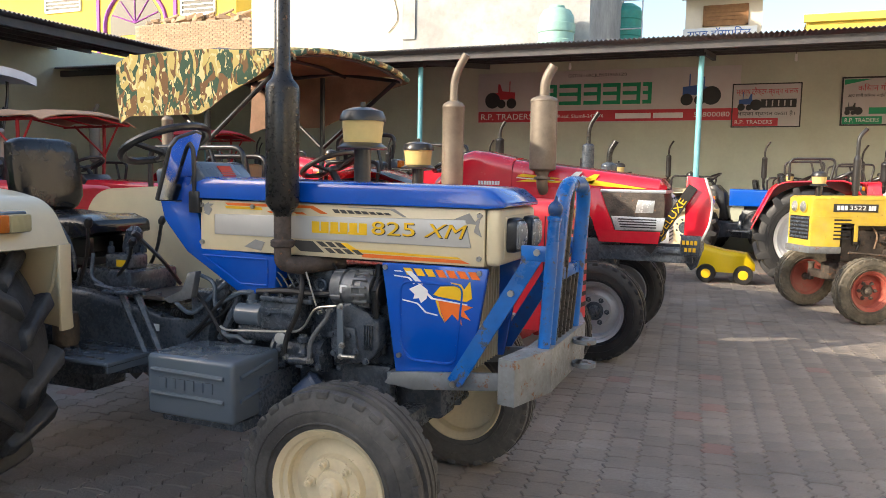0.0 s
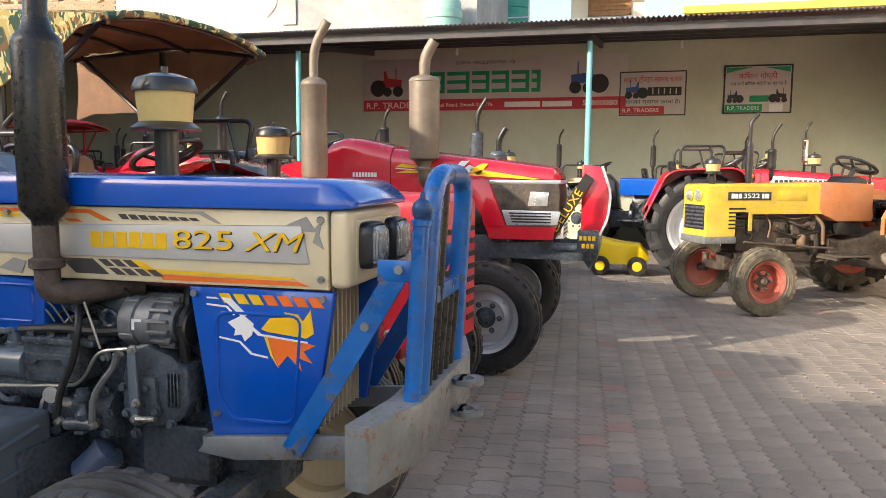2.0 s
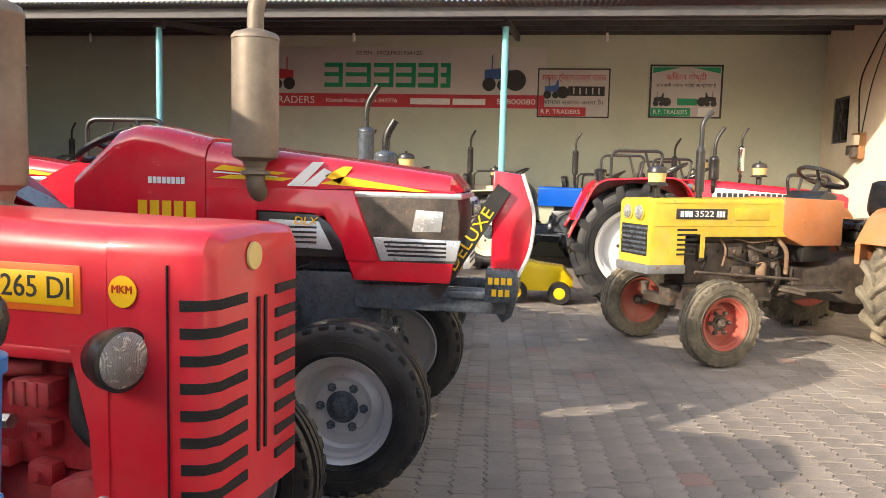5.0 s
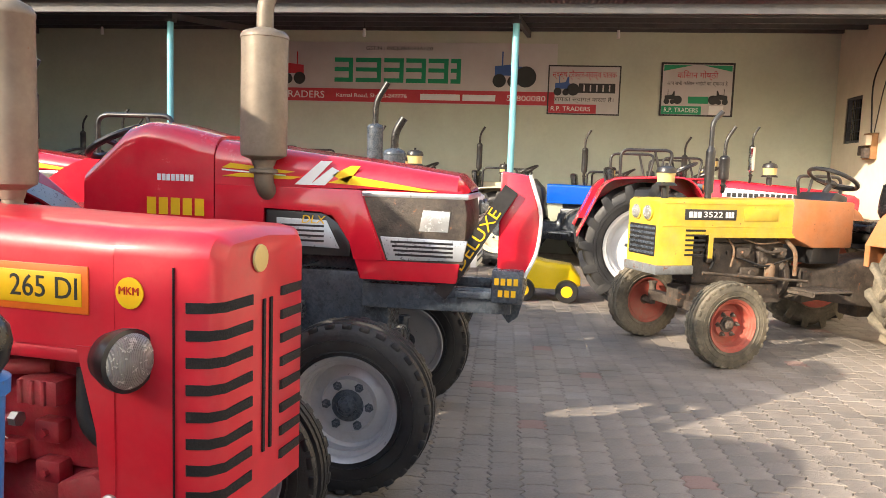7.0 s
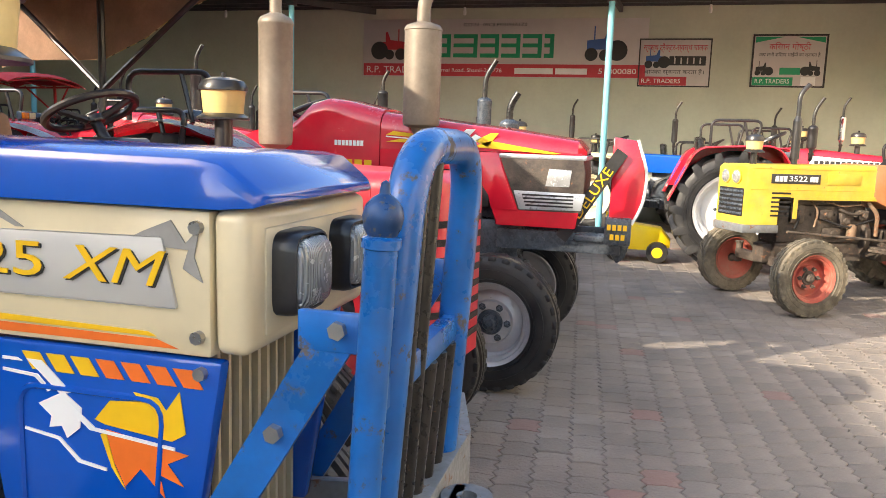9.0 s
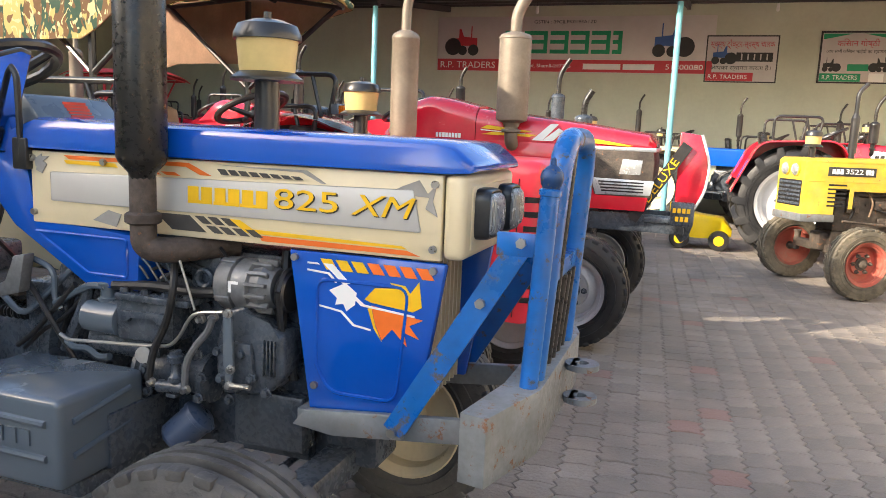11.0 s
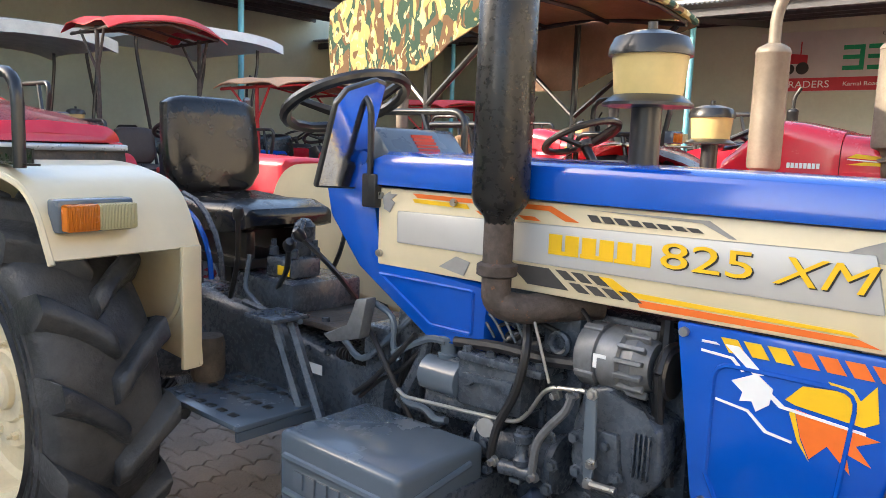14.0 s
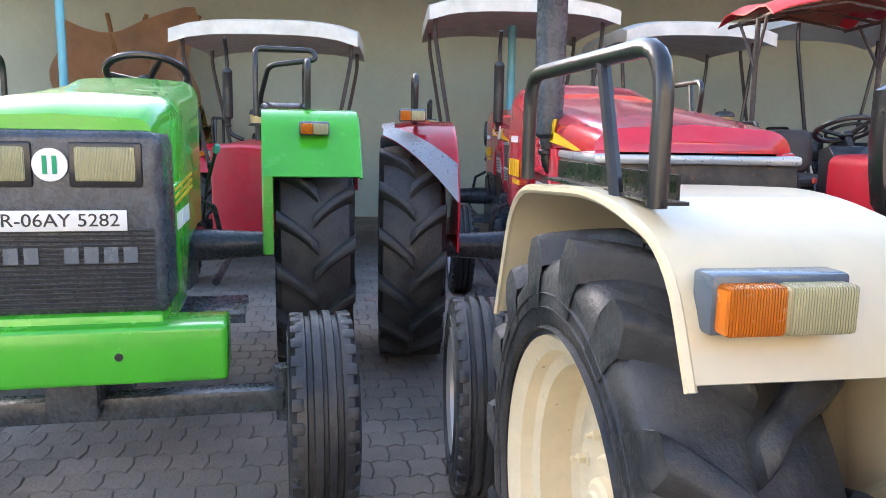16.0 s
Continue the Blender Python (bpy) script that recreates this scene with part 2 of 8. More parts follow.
def ring_faces(bm, rings, closed=True, caps=True):
    vs = [[bm.verts.new(p) for p in ring] for ring in rings]
    n = len(vs[0])
    for a, b in zip(vs, vs[1:]):
        for i in range(n if closed else n - 1):
            j = (i + 1) % n
            bm.faces.new((a[i], a[j], b[j], b[i]))
    if caps and closed:
        bm.faces.new(vs[0][::-1])
        bm.faces.new(vs[-1])
    return vs


def frame_of(way):
    z = Vector(way).normalized()
    x = z.orthogonal().normalized()
    return x, z.cross(x)


def add_rod(bm, a, b, r, r2=None, segs=12, caps=True):
    a, b = Vector(a), Vector(b)
    x, y = frame_of(b - a)
    r2 = r if r2 is None else r2
    ring_faces(bm, [[p + (x * math.cos(k) + y * math.sin(k)) * q for k in (2 * math.pi * i / segs for i in range(segs))] for p, q in ((a, r), (b, r2))], True, caps)


def rounded(pts, radius, steps=4):
    """A polyline with its corners rounded off."""
    pts = [Vector(p) for p in pts]
    out = [pts[0]]
    for a, b, c in zip(pts, pts[1:], pts[2:]):
        u, v = a - b, c - b
        r = min(radius, u.length * 0.48, v.length * 0.48)
        p, q = b + u.normalized() * r, b + v.normalized() * r
        for i in range(steps + 1):
            t = i / steps
            out.append(p * (1 - t) ** 2 + b * 2 * t * (1 - t) + q * t * t)
    return out + [pts[-1]]


def add_tube(bm, pts, r, segs=8, bend=0.05, steps=4, rot=0.0):
    pts = rounded(pts, bend, steps) if bend else [Vector(p) for p in pts]
    x = None
    rings = []
    for i, p in enumerate(pts):
        d = (pts[min(i + 1, len(pts) - 1)] - pts[max(i - 1, 0)]).normalized()
        x = d.orthogonal().normalized() if x is None else (x - d * x.dot(d)).normalized()
        y = d.cross(x)
        q = r[i] if isinstance(r, (list, tuple)) else r
        rings.append([p + (x * math.cos(k) + y * math.sin(k)) * q for k in (rot + 2 * math.pi * j / segs for j in range(segs))])
    ring_faces(bm, rings)


def add_lathe(bm, profile, centre=(0, 0, 0), axis=(0, 0, 1), segs=24, caps=True):
    """A turned shape: profile of (radius, height along the axis)."""
    z = Vector(axis).normalized()
    x, y = frame_of(z)
    c = Vector(centre)
    ring_faces(bm, [[c + z * h + (x * math.cos(k) + y * math.sin(k)) * max(r, 0.0005) for k in (2 * math.pi * i / segs for i in range(segs))] for r, h in profile], True, caps)


def add_prism(bm, outline, lo, hi, axis="y", bevel=0.0, segs=2):
    """A flat outline given a depth along an axis. The outline is (x, z) for y, (y, z) for x, (x, y) for z."""
    put = {"y": lambda p, d: (p[0], d, p[1]), "x": lambda p, d: (d, p[0], p[1]), "z": lambda p, d: (p[0], p[1], d)}[axis]
    vs = ring_faces(bm, [[put(p, lo) for p in outline], [put(p, hi) for p in outline]])
    if bevel:
        edges = {e for v in vs[0] + vs[1] for e in v.link_edges}
        bmesh.ops.bevel(bm, geom=list(edges), offset=bevel, segments=segs, affect="EDGES", profile=0.5)


def add_shell(bm, pts, lo, hi, thick):
    """A bent sheet: a line in x, z swept from y = lo to y = hi, with a thickness."""
    pts = [Vector((p[0], 0, p[1])) for p in pts]
    inner = []
    for i, p in enumerate(pts):
        d = (pts[min(i + 1, len(pts) - 1)] - pts[max(i - 1, 0)]).normalized()
        inner.append(p + Vector((-d.z, 0, d.x)) * thick)
    loop = pts + inner[::-1]
    n = len(pts)
    a = [bm.verts.new((p.x, lo, p.z)) for p in loop]
    b = [bm.verts.new((p.x, hi, p.z)) for p in loop]
    m = len(loop)
    for i in range(m):
        j = (i + 1) % m
        bm.faces.new((a[i], b[i], b[j], a[j]))
    for i in range(n - 1):
        bm.faces.new((a[i], a[i + 1], a[m - 2 - i], a[m - 1 - i]))
        bm.faces.new((b[i], b[m - 1 - i], b[m - 2 - i], b[i + 1]))


def section(x, hw, zb, zt, r, steps=4, crown=0.0, yc=0.0):
    """A rounded box section across x, square below and rounded above."""
    pts = [(x, yc - hw, zb)]
    for k in range(steps + 1):
        a = math.pi - k * math.pi / 2 / steps
        pts.append((x, yc - hw + r + math.cos(a) * r, zt - r + math.sin(a) * r))
    if crown:
        pts.append((x, yc, zt + crown))
    for k in range(steps + 1):
        a = math.pi / 2 - k * math.pi / 2 / steps
        pts.append((x, yc + hw - r + math.cos(a) * r, zt - r + math.sin(a) * r))
    return pts + [(x, yc + hw, zb)]


def add_loft(bm, rows, steps=4, crown=0.0):
    ring_faces(bm, [section(*r, steps=steps, crown=crown) for r in rows])


def mesh_of(name, bm, material, sharp=38.0):
    bmesh.ops.recalc_face_normals(bm, faces=bm.faces[:])
    lim = radians(sharp)
    for e in bm.edges:
        if len(e.link_faces) == 2:
            e.smooth = e.calc_face_angle(0.0) < lim
    for f in bm.faces:
        f.smooth = True
    me = bpy.data.meshes.new(name)
    bm.to_mesh(me)
    bm.free()
    for q in material if isinstance(material, (list, tuple)) else (material,):
        me.materials.append(q)
    return me


def part(name, bm, material, parent, label="", m=None):
    me = bm if isinstance(bm, bpy.types.Mesh) else mesh_of(name, bm, material)
    ob = new(name, me)
    ob.parent = parent
    if m is not None:
        ob.matrix_basis = m
    return tagged(ob, label)


def thing(name, m, label, category, group=""):
    ob = new(name)
    ob.empty_display_size = 0.1
    ob.matrix_basis = m
    return tagged(ob, label, category, group)


def solid(name, bm, material, label="", category="", kind="", m=None, group=""):
    ob = new(name, mesh_of(name, bm, material))
    if m is not None:
        ob.matrix_basis = m
    return tagged(ob, label, category, group, kind)


B = bmesh.new


def lettering(name, text, size, material, parent, m, label="", depth=0.0015, width=0.0, shear=0.0):
    """Words as thin raised print. The pose m lays the text's x to the right and y up."""
    cu = bpy.data.curves.new(name, "FONT")
    cu.body, cu.size, cu.extrude, cu.shear = text, size, depth, shear
    cu.align_x, cu.align_y = "CENTER", "CENTER"
    cu.resolution_u = 3
    tmp = new(name, cu)
    me = bpy.data.meshes.new_from_object(tmp)
    bpy.data.objects.remove(tmp)
    bpy.data.curves.remove(cu)
    if width:
        xs = [v.co.x for v in me.vertices]
        k = width / max(1e-6, max(xs) - min(xs))
        for v in me.vertices:
            v.co.x *= k
    me.materials.clear()
    me.materials.append(material)
    return part(name, me, material, parent, label, m)


def bars(bm, x0, x1, z0, z1, y, n, gap=0.3, slant=0.0, d=0.002, axis="y"):
    """A row of n upright bars that stand for unreadable or trade lettering."""
    w = (x1 - x0) / n
    for i in range(n):
        a, b = x0 + i * w, x0 + (i + 1 - gap) * w
        add_prism(bm, [(a, z0), (b, z0), (b + slant, z1), (a + slant, z1)], y - d, y, axis)


FACE_S = pose(0, 0, 0, 90, 0, 0)

# ---- the yard and its sheds ----
bm = B()
add_box(bm, (-14.0, -6.2, -0.03), (8.2, 14.95, -0.010))
solid("paving_bed", bm, JOINT, "dark sand bed between the pavers", "ground", "structure")
bm = B()
add_box(bm, (-400, -400, -0.5), (400, 400, -0.016))
solid("ground", bm, DUST, "sandy ground under the paved yard", "ground", "structure")

WALL_Y, WALL_X, EAST_X = 15.0, -14.2, 5.75
bm = B()
add_box(bm, (WALL_X - 0.23, WALL_Y, -0.02), (EAST_X + 0.23, WALL_Y + 0.23, 4.40))
solid("wall_north", bm, PLASTER, "pale green plastered rear wall of the open shed", "wall", "structure")
bm = B()
add_box(bm, (WALL_X - 0.23, -8.0, -0.02), (WALL_X, WALL_Y - 0.003, 4.40))
solid("wall_west", bm, PLASTER, "pale plastered side wall under the shed roof", "wall", "structure")

# The east wall stands free past the shed; a grilled window is cut near the corner.
bm = B()
y0, y1, z0, z1 = 13.75, 14.45, 2.25, 3.05
for lo, hi in (((EAST_X, -8, -0.02), (EAST_X + 0.23, y0, 5.2)), ((EAST_X, y1, -0.02), (EAST_X + 0.23, WALL_Y - 0.003, 5.2)),
               ((EAST_X, y0, -0.02), (EAST_X + 0.23, y1, z0)), ((EAST_X, y0, z1), (EAST_X + 0.23, y1, 5.2))):
    add_box(bm, lo, hi)
bmesh.ops.remove_doubles(bm, verts=bm.verts[:], dist=0.0005)
solid("wall_east", bm, PLASTER_CREAM, "cream plastered boundary wall with low sun across it", "wall", "structure")
win = thing("window_1", pose(EAST_X, 0, 0), "small grilled window in the cream side wall", "window")
win["kind"] = "structure"
bm = B()
for lo, hi in (((0.02, y0, z0), (0.08, y0 + 0.05, z1)), ((0.02, y1 - 0.05, z0), (0.08, y1, z1)), ((0.02, y0, z0), (0.08, y1, z0 + 0.05)), ((0.02, y0, z1 - 0.05), (0.08, y1, z1))):
    add_box(bm, lo, hi, 0.004)
part("window_frame", bm, PURLIN, win)
for i in range(5):
    bm = B()
    add_rod(bm, (0.05, y0 + 0.12 + i * 0.115, z0), (0.05, y0 + 0.12 + i * 0.115, z1), 0.009, segs=6)
    part("grille_bar", bm, PURLIN, win)
for i in range(3):
    bm = B()
    add_rod(bm, (0.05, y0, z0 + 0.2 + i * 0.2), (0.05, y1, z0 + 0.2 + i * 0.2), 0.008, segs=6)
    part("grille_bar", bm, PURLIN, win)
bm = B()
add_box(bm, (0.15, y0, z0), (0.165, y1, z1))
part("pane", bm, GLASS_DARK, win)

# A meter box with loose cable on the side wall.
box = thing("meter_box", pose(EAST_X, 13.2, 1.95), "rusty brown electric meter boxes fixed to the side wall", "meter box")
bm = B()
add_box(bm, (-0.10, -0.25, 0.0), (0.0, 0.10, 0.42), 0.01)
part("board", bm, WOOD, box)
for y, z, w in ((-0.18, 0.22, 0.16), (-0.16, 0.02, 0.14), (0.02, 0.06, 0.07)):
    bm = B()
    add_box(bm, (-0.19, y - w / 2, z), (-0.10, y + w / 2, z + 0.16), 0.012)
    part("meter", bm, PLASTER_CREAM if y < -0.17 else EXHAUST_RUST, box)
bm = B()
add_tube(bm, [(-0.02, 0.0, 0.4), (-0.02, 0.15, 1.3), (-0.02, -0.7, 2.0), (-0.02, -1.3, 2.05)], 0.012, 6, 0.3)
add_tube(bm, [(-0.02, -0.1, 0.4), (-0.02, -0.35, 1.2), (-0.02, -0.9, 1.9)], 0.008, 6, 0.3)
part("cable", bm, HOSE, box)
bm = B()
add_box(bm, (EAST_X - 0.06, 12.05, 1.35), (EAST_X, 12.20, 1.60), 0.01)
solid("switch_box", bm, CUP, "small yellowed switch box on the cream wall", "switch box")
bm = B()
add_rod(bm, (EAST_X - 0.03, 12.1, 1.6), (EAST_X - 0.03, 12.1, 4.6), 0.014, segs=6)
solid("conduit", bm, WHITE, "white conduit running up the cream wall", "conduit")


def corrugated(name, u0, u1, v0, v1, za, zb, along_x, label):
    """A corrugated sheet roof. u runs along the eave, v from the eave (height za) to the wall (zb)."""
    n = int((u1 - u0) / 0.0195)
    rows = []
    for v, z in ((v0, za), (v1, zb)):
        for off in (0.0, -0.012):
            rows.append([(u0 + (u1 - u0) * i / n, v, z + off + 0.018 * math.sin(2 * math.pi * i / 4.0)) for i in range(n + 1)])
    verts, faces = [], []
    for r in rows:
        verts += [(u, v, z) if along_x else (v, u, z) for u, v, z in r]
    k = n + 1
    for i in range(n):
        for a, b in ((0, 2), (1, 3), (0, 1), (2, 3)):
            faces.append((a * k + i, a * k + i + 1, b * k + i + 1, b * k + i))
    me = bpy.data.meshes.new(name)
    me.from_pydata(verts, [], faces)
    me.materials.append(ROOF)
    for p in me.polygons:
        p.use_smooth = True
    tagged(new(name, me), label, "ceiling", "", "structure")


corrugated("ceiling_north", WALL_X - 0.3, EAST_X + 0.1, 10.25, 15.3, 3.86, 4.46, True, "corrugated steel shed roof with a wavy rusty edge")
corrugated("ceiling_west", -8.2, 10.2, -9.55, -14.5, 3.86, 4.46, False, "corrugated steel roof of the side shed")
bm = B()
for i, t in enumerate((0.03, 0.26, 0.5, 0.74, 0.97)):
    y, z = 10.3 + t * 4.7, 3.80 + t * 0.56
    bm = B()
    add_box(bm, (WALL_X, y - 0.03, z - (0.14 if i == 0 else 0.09)), (EAST_X - 0.01, y + 0.03, z - 0.012))
    solid("purlin", bm, PURLIN, "dark steel purlin under the roof sheets", "purlin", "structure")
bm = B()
for i, t in enumerate((0.03, 0.26, 0.5, 0.74, 0.97)):
    x, z = -9.6 - t * 4.6, 3.80 + t * 0.56
    bm = B()
    add_box(bm, (x - 0.03, -8, z - (0.14 if i == 0 else 0.09)), (x + 0.03, 10.2, z - 0.012))
    solid("purlin", bm, PURLIN, "dark steel purlin under the roof sheets", "purlin", "structure")


def shed_pole(x, y, toward):
    t = thing("shed_pole", pose(x, y, 0), "pale blue painted steel pole carrying the shed roof", "pole", "shed poles")
    bm = B()
    add_rod(bm, (0, 0, 0), (0, 0, 3.66), 0.048, segs=14)
    part("post", bm, TEAL, t)
    bm = B()
    add_box(bm, (-0.07, -0.07, 3.62), (0.07, 0.07, 3.67), 0.004)
    part("cap_plate", bm, PURLIN, t)
    bm = B()
    add_prism(bm, [(0, 3.67), (0, 3.75), (4.05, 4.27), (4.05, 4.14)], -0.035, 0.035)
    part("rafter", bm, PURLIN, t, m=pose(0, 0, 0, 0, 0, 90 if toward == "north" else 180))


for x in (-10.33, -5.13, 0.07):
    shed_pole(x, 10.85, "north")
for y in (-5.0, 0.22, 5.42):
    shed_pole(-10.05, y, "west")

# A hanging lamp holder or two under the roof.
for x, y in ((1.6, 12.65), (-2.6, 12.65), (-7.4, 12.65)):
    t = thing("lamp_holder", pose(x, y, 3.995), "small bare lamp holder hanging under the shed roof", "lamp", "lamp holders")
    bm = B()
    add_rod(bm, (0, 0, 0), (0, 0, -0.12), 0.006, segs=6)
    part("wire", bm, HOSE, t)
    bm = B()
    add_lathe(bm, [(0.02, -0.12), (0.024, -0.17), (0.03, -0.2), (0.026, -0.25), (0.0, -0.262)], segs=12)
    part("bulb", bm, WHITE, t)


# ---- signs on the rear wall ----
def pictured_tractor(parent, x, z, s, material, flip=1):
    """A small flat printed picture of a tractor."""
    y = -0.022
    bm = B()
    k = [(-0.5, 0.35), (-0.5, 0.62), (0.02, 0.68), (0.12, 0.95), (0.2, 0.95), (0.2, 0.62), (0.5, 0.6), (0.45, 0.35)]
    add_prism(bm, [(x + flip * a * s, z + b * s) for a, b in k], y - 0.002, y)
    add_box(bm, (x - flip * 0.28 * s - 0.02 * s, y - 0.002, z + 0.6 * s), (x - flip * 0.28 * s + 0.02 * s, y, z + 1.05 * s))
    part("printed_picture", bm, material, parent)
    for a, b, r in ((-0.36 * flip, 0.2, 0.2), (0.05 * flip, 0.18, 0.17), (0.42 * flip, 0.32, 0.31)):
        bm = B()
        add_lathe(bm, [(r * s, 0), (r * s, 0.003)], (x + a * s, y - 0.005, z + b * s), (0, 1, 0), 18)
        part("printed_wheel", bm, SIGN_BLACK, parent)


banner = thing("sign_banner", pose(-2.39, WALL_Y - 0.003, 2.853), "wide grey vinyl banner with green and red print", "sign")
bm = B()
add_box(bm, (-3.02, -0.018, 0), (3.02, 0, 1.19), 0.004)
part("panel", bm, SIGN_FACE, banner)
bm = B()
add_box(bm, (-3.0, -0.022, 0.012), (3.0, -0.0185, 0.27))
part("red_band", bm, SIGN_RED, banner)
bm = B()
y = -0.022
for a, lw in ((-1.42, 0.38), (-0.98, 0.52), (-0.40, 0.40), (0.05, 0.40), (0.50, 0.40), (0.95, 0.20)):
    h0, h1, w = 0.40, 0.88, 0.085
    for lo, hi in (((a, h0), (a + lw, h0 + w)), ((a, h1 - w), (a + lw, h1)), ((a, 0.61), (a + lw - w, 0.69)), ((a + lw - w, h0 + w), (a + lw, h1 - w))):
        add_box(bm, (lo[0], y - 0.002, lo[1]), (hi[0], y + 0.0034, hi[1]))
part("green_logo", bm, SIGN_GREEN, banner, "green block trade mark")
lettering("print", "GSTIN : 09CJLPK0193A1Z0", 0.10, SIGN_BLACK, banner, pose(-0.1, y, 1.07) @ FACE_S, width=1.35)
lettering("print", "R.P. TRADERS", 0.20, WHITE_PRINT, banner, pose(-2.28, -0.024, 0.135) @ FACE_S, width=1.3)
lettering("print", "Karnal Road, Shamli-247776", 0.11, WHITE_PRINT, banner, pose(-0.65, -0.024, 0.135) @ FACE_S, width=1.45)
for a, b in ((0.35, 1.15), (1.2, 1.85)):
    bm = B()
    add_box(bm, (a, -0.026, 0.07), (b, -0.022, 0.19))
    part("print", bm, WHITE_PRINT, banner)
lettering("print", "51800080", 0.15, WHITE_PRINT, banner, pose(2.45, -0.024, 0.135) @ FACE_S, width=0.75)
pictured_tractor(banner, -2.38, 0.34, 0.62, SIGN_RED, -1)
pictured_tractor(banner, 2.15, 0.34, 0.66, SIGN_BLUE, 1)

poster = thing("sign_poster", pose(1.16, WALL_Y - 0.003, 2.70), "white poster with red and black print in a thin frame", "sign", "wall posters")
bm = B()
add_box(bm, (-0.69, -0.02, 0), (0.69, 0, 0.94), 0.004)
part("panel", bm, SIGN_FACE, poster)
bm = B()
for lo, hi in (((-0.69, 0), (-0.665, 0.94)), ((0.665, 0), (0.69, 0.94)), ((-0.69, 0), (0.69, 0.025)), ((-0.69, 0.915), (0.69, 0.94))):
    add_box(bm, (lo[0], -0.026, lo[1]), (hi[0], -0.0205, hi[1]))
part("frame", bm, SIGN_BLACK, poster)
lettering("print", "स्वस्थ ट्रैक्टर-स्वस्थ चालक", 0.16, SIGN_RED, poster, pose(0, -0.024, 0.76) @ FACE_S, width=1.22)
bm = B()
bars(bm, -0.1, 0.62, 0.42, 0.60, -0.024, 6, 0.22)
bars(bm, -0.1, 0.58, 0.42, 0.45, -0.0245, 1, 0)
bars(bm, 0.0, 0.58, 0.57, 0.60, -0.0245, 1, 0)
part("black_logo", bm, SIGN_BLACK, poster)
pictured_tractor(poster, -0.36, 0.36, 0.38, SIGN_BLUE, 1)
lettering("print", "आपका स्वागत करता है।", 0.11, SIGN_BLACK, poster, pose(0.0, -0.024, 0.29) @ FACE_S, width=1.15)
bm = B()
add_box(bm, (-0.66, -0.0235, 0.03), (0.25, -0.0205, 0.20))
part("red_band", bm, SIGN_RED, poster)
lettering("print", "R.P. TRADERS", 0.12, WHITE_PRINT, poster, pose(-0.24, -0.0255, 0.11) @ FACE_S, width=0.75)

poster = thing("sign_poster", pose(3.26, WALL_Y - 0.003, 2.72), "white poster with green print in a dark frame", "sign", "wall posters")
bm = B()
add_box(bm, (-0.67, -0.02, 0), (0.67, 0, 1.0), 0.004)
part("panel", bm, SIGN_FACE, poster)
bm = B()
for lo, hi in (((-0.67, 0), (-0.635, 1)), ((0.635, 0), (0.67, 1)), ((-0.67, 0), (0.67, 0.03)), ((-0.67, 0.965), (0.67, 1))):
    add_box(bm, (lo[0], -0.026, lo[1]), (hi[0], -0.0205, hi[1]))
part("frame", bm, SIGN_BLACK, poster)
for a in ([(-0.62, 0.84), (-0.62, 0.95), (-0.1, 0.95)], [(0.62, 0.84), (0.1, 0.95), (0.62, 0.95)], [(-0.15, 0.24), (0.22, 0.24), (0.22, 0.37), (-0.15, 0.37)], [(-0.63, 0.035), (0.1, 0.035), (0.1, 0.19), (-0.63, 0.19)]):
    bm = B()
    add_prism(bm, a, -0.0245, -0.0205)
    part("green_print", bm, SIGN_GREEN, poster)
lettering("print", "किसान गोष्ठी", 0.16, SIGN_RED, poster, pose(0.0, -0.024, 0.76) @ FACE_S, width=0.74)
lettering("print", "आप सभी किसान भाईयों का स्वागत है", 0.09, SIGN_BLACK, poster, pose(0, -0.024, 0.61) @ FACE_S, width=1.1)
pictured_tractor(poster, -0.45, 0.22, 0.26, SIGN_BLACK, 1)
pictured_tractor(poster, 0.42, 0.22, 0.28, SIGN_BLACK, -1)
lettering("print", "R.P. TRADERS", 0.12, WHITE_PRINT, poster, pose(-0.27, -0.0265, 0.11) @ FACE_S, width=0.62)
bm = B()
add_box(bm, (0.24, -0.0245, 0.035), (0.5, -0.0205, 0.2))
part("print", bm, WHITE_PRINT, poster)


# ---- buildings beyond the sheds ----
def window_in(parent, x, z, w, h, y, frame_mat, glass=GLASS_DARK, bars_n=0):
    bm = B()
    for lo, hi in (((x - w / 2, z), (x - w / 2 + 0.07, z + h)), ((x + w / 2 - 0.07, z), (x + w / 2, z + h)), ((x - w / 2, z), (x + w / 2, z + 0.07)), ((x - w / 2, z + h - 0.07), (x + w / 2, z + h))):
        add_box(bm, (lo[0], y - 0.07, lo[1]), (hi[0], y + 0.02, hi[1]))
    for i in range(bars_n):
        zz = z + 0.1 + (h - 0.2) * i / max(1, bars_n - 1)
        add_box(bm, (x - w / 2 + 0.07, y - 0.045, zz - 0.03), (x + w / 2 - 0.07, y - 0.02, zz + 0.03))
    f = part("window", bm, frame_mat, parent)
    bm = B()
    add_box(bm, (x - w / 2 + 0.05, y - 0.018, z + 0.05), (x + w / 2 - 0.05, y - 0.004, z + h - 0.05))
    part("pane", bm, glass, f)


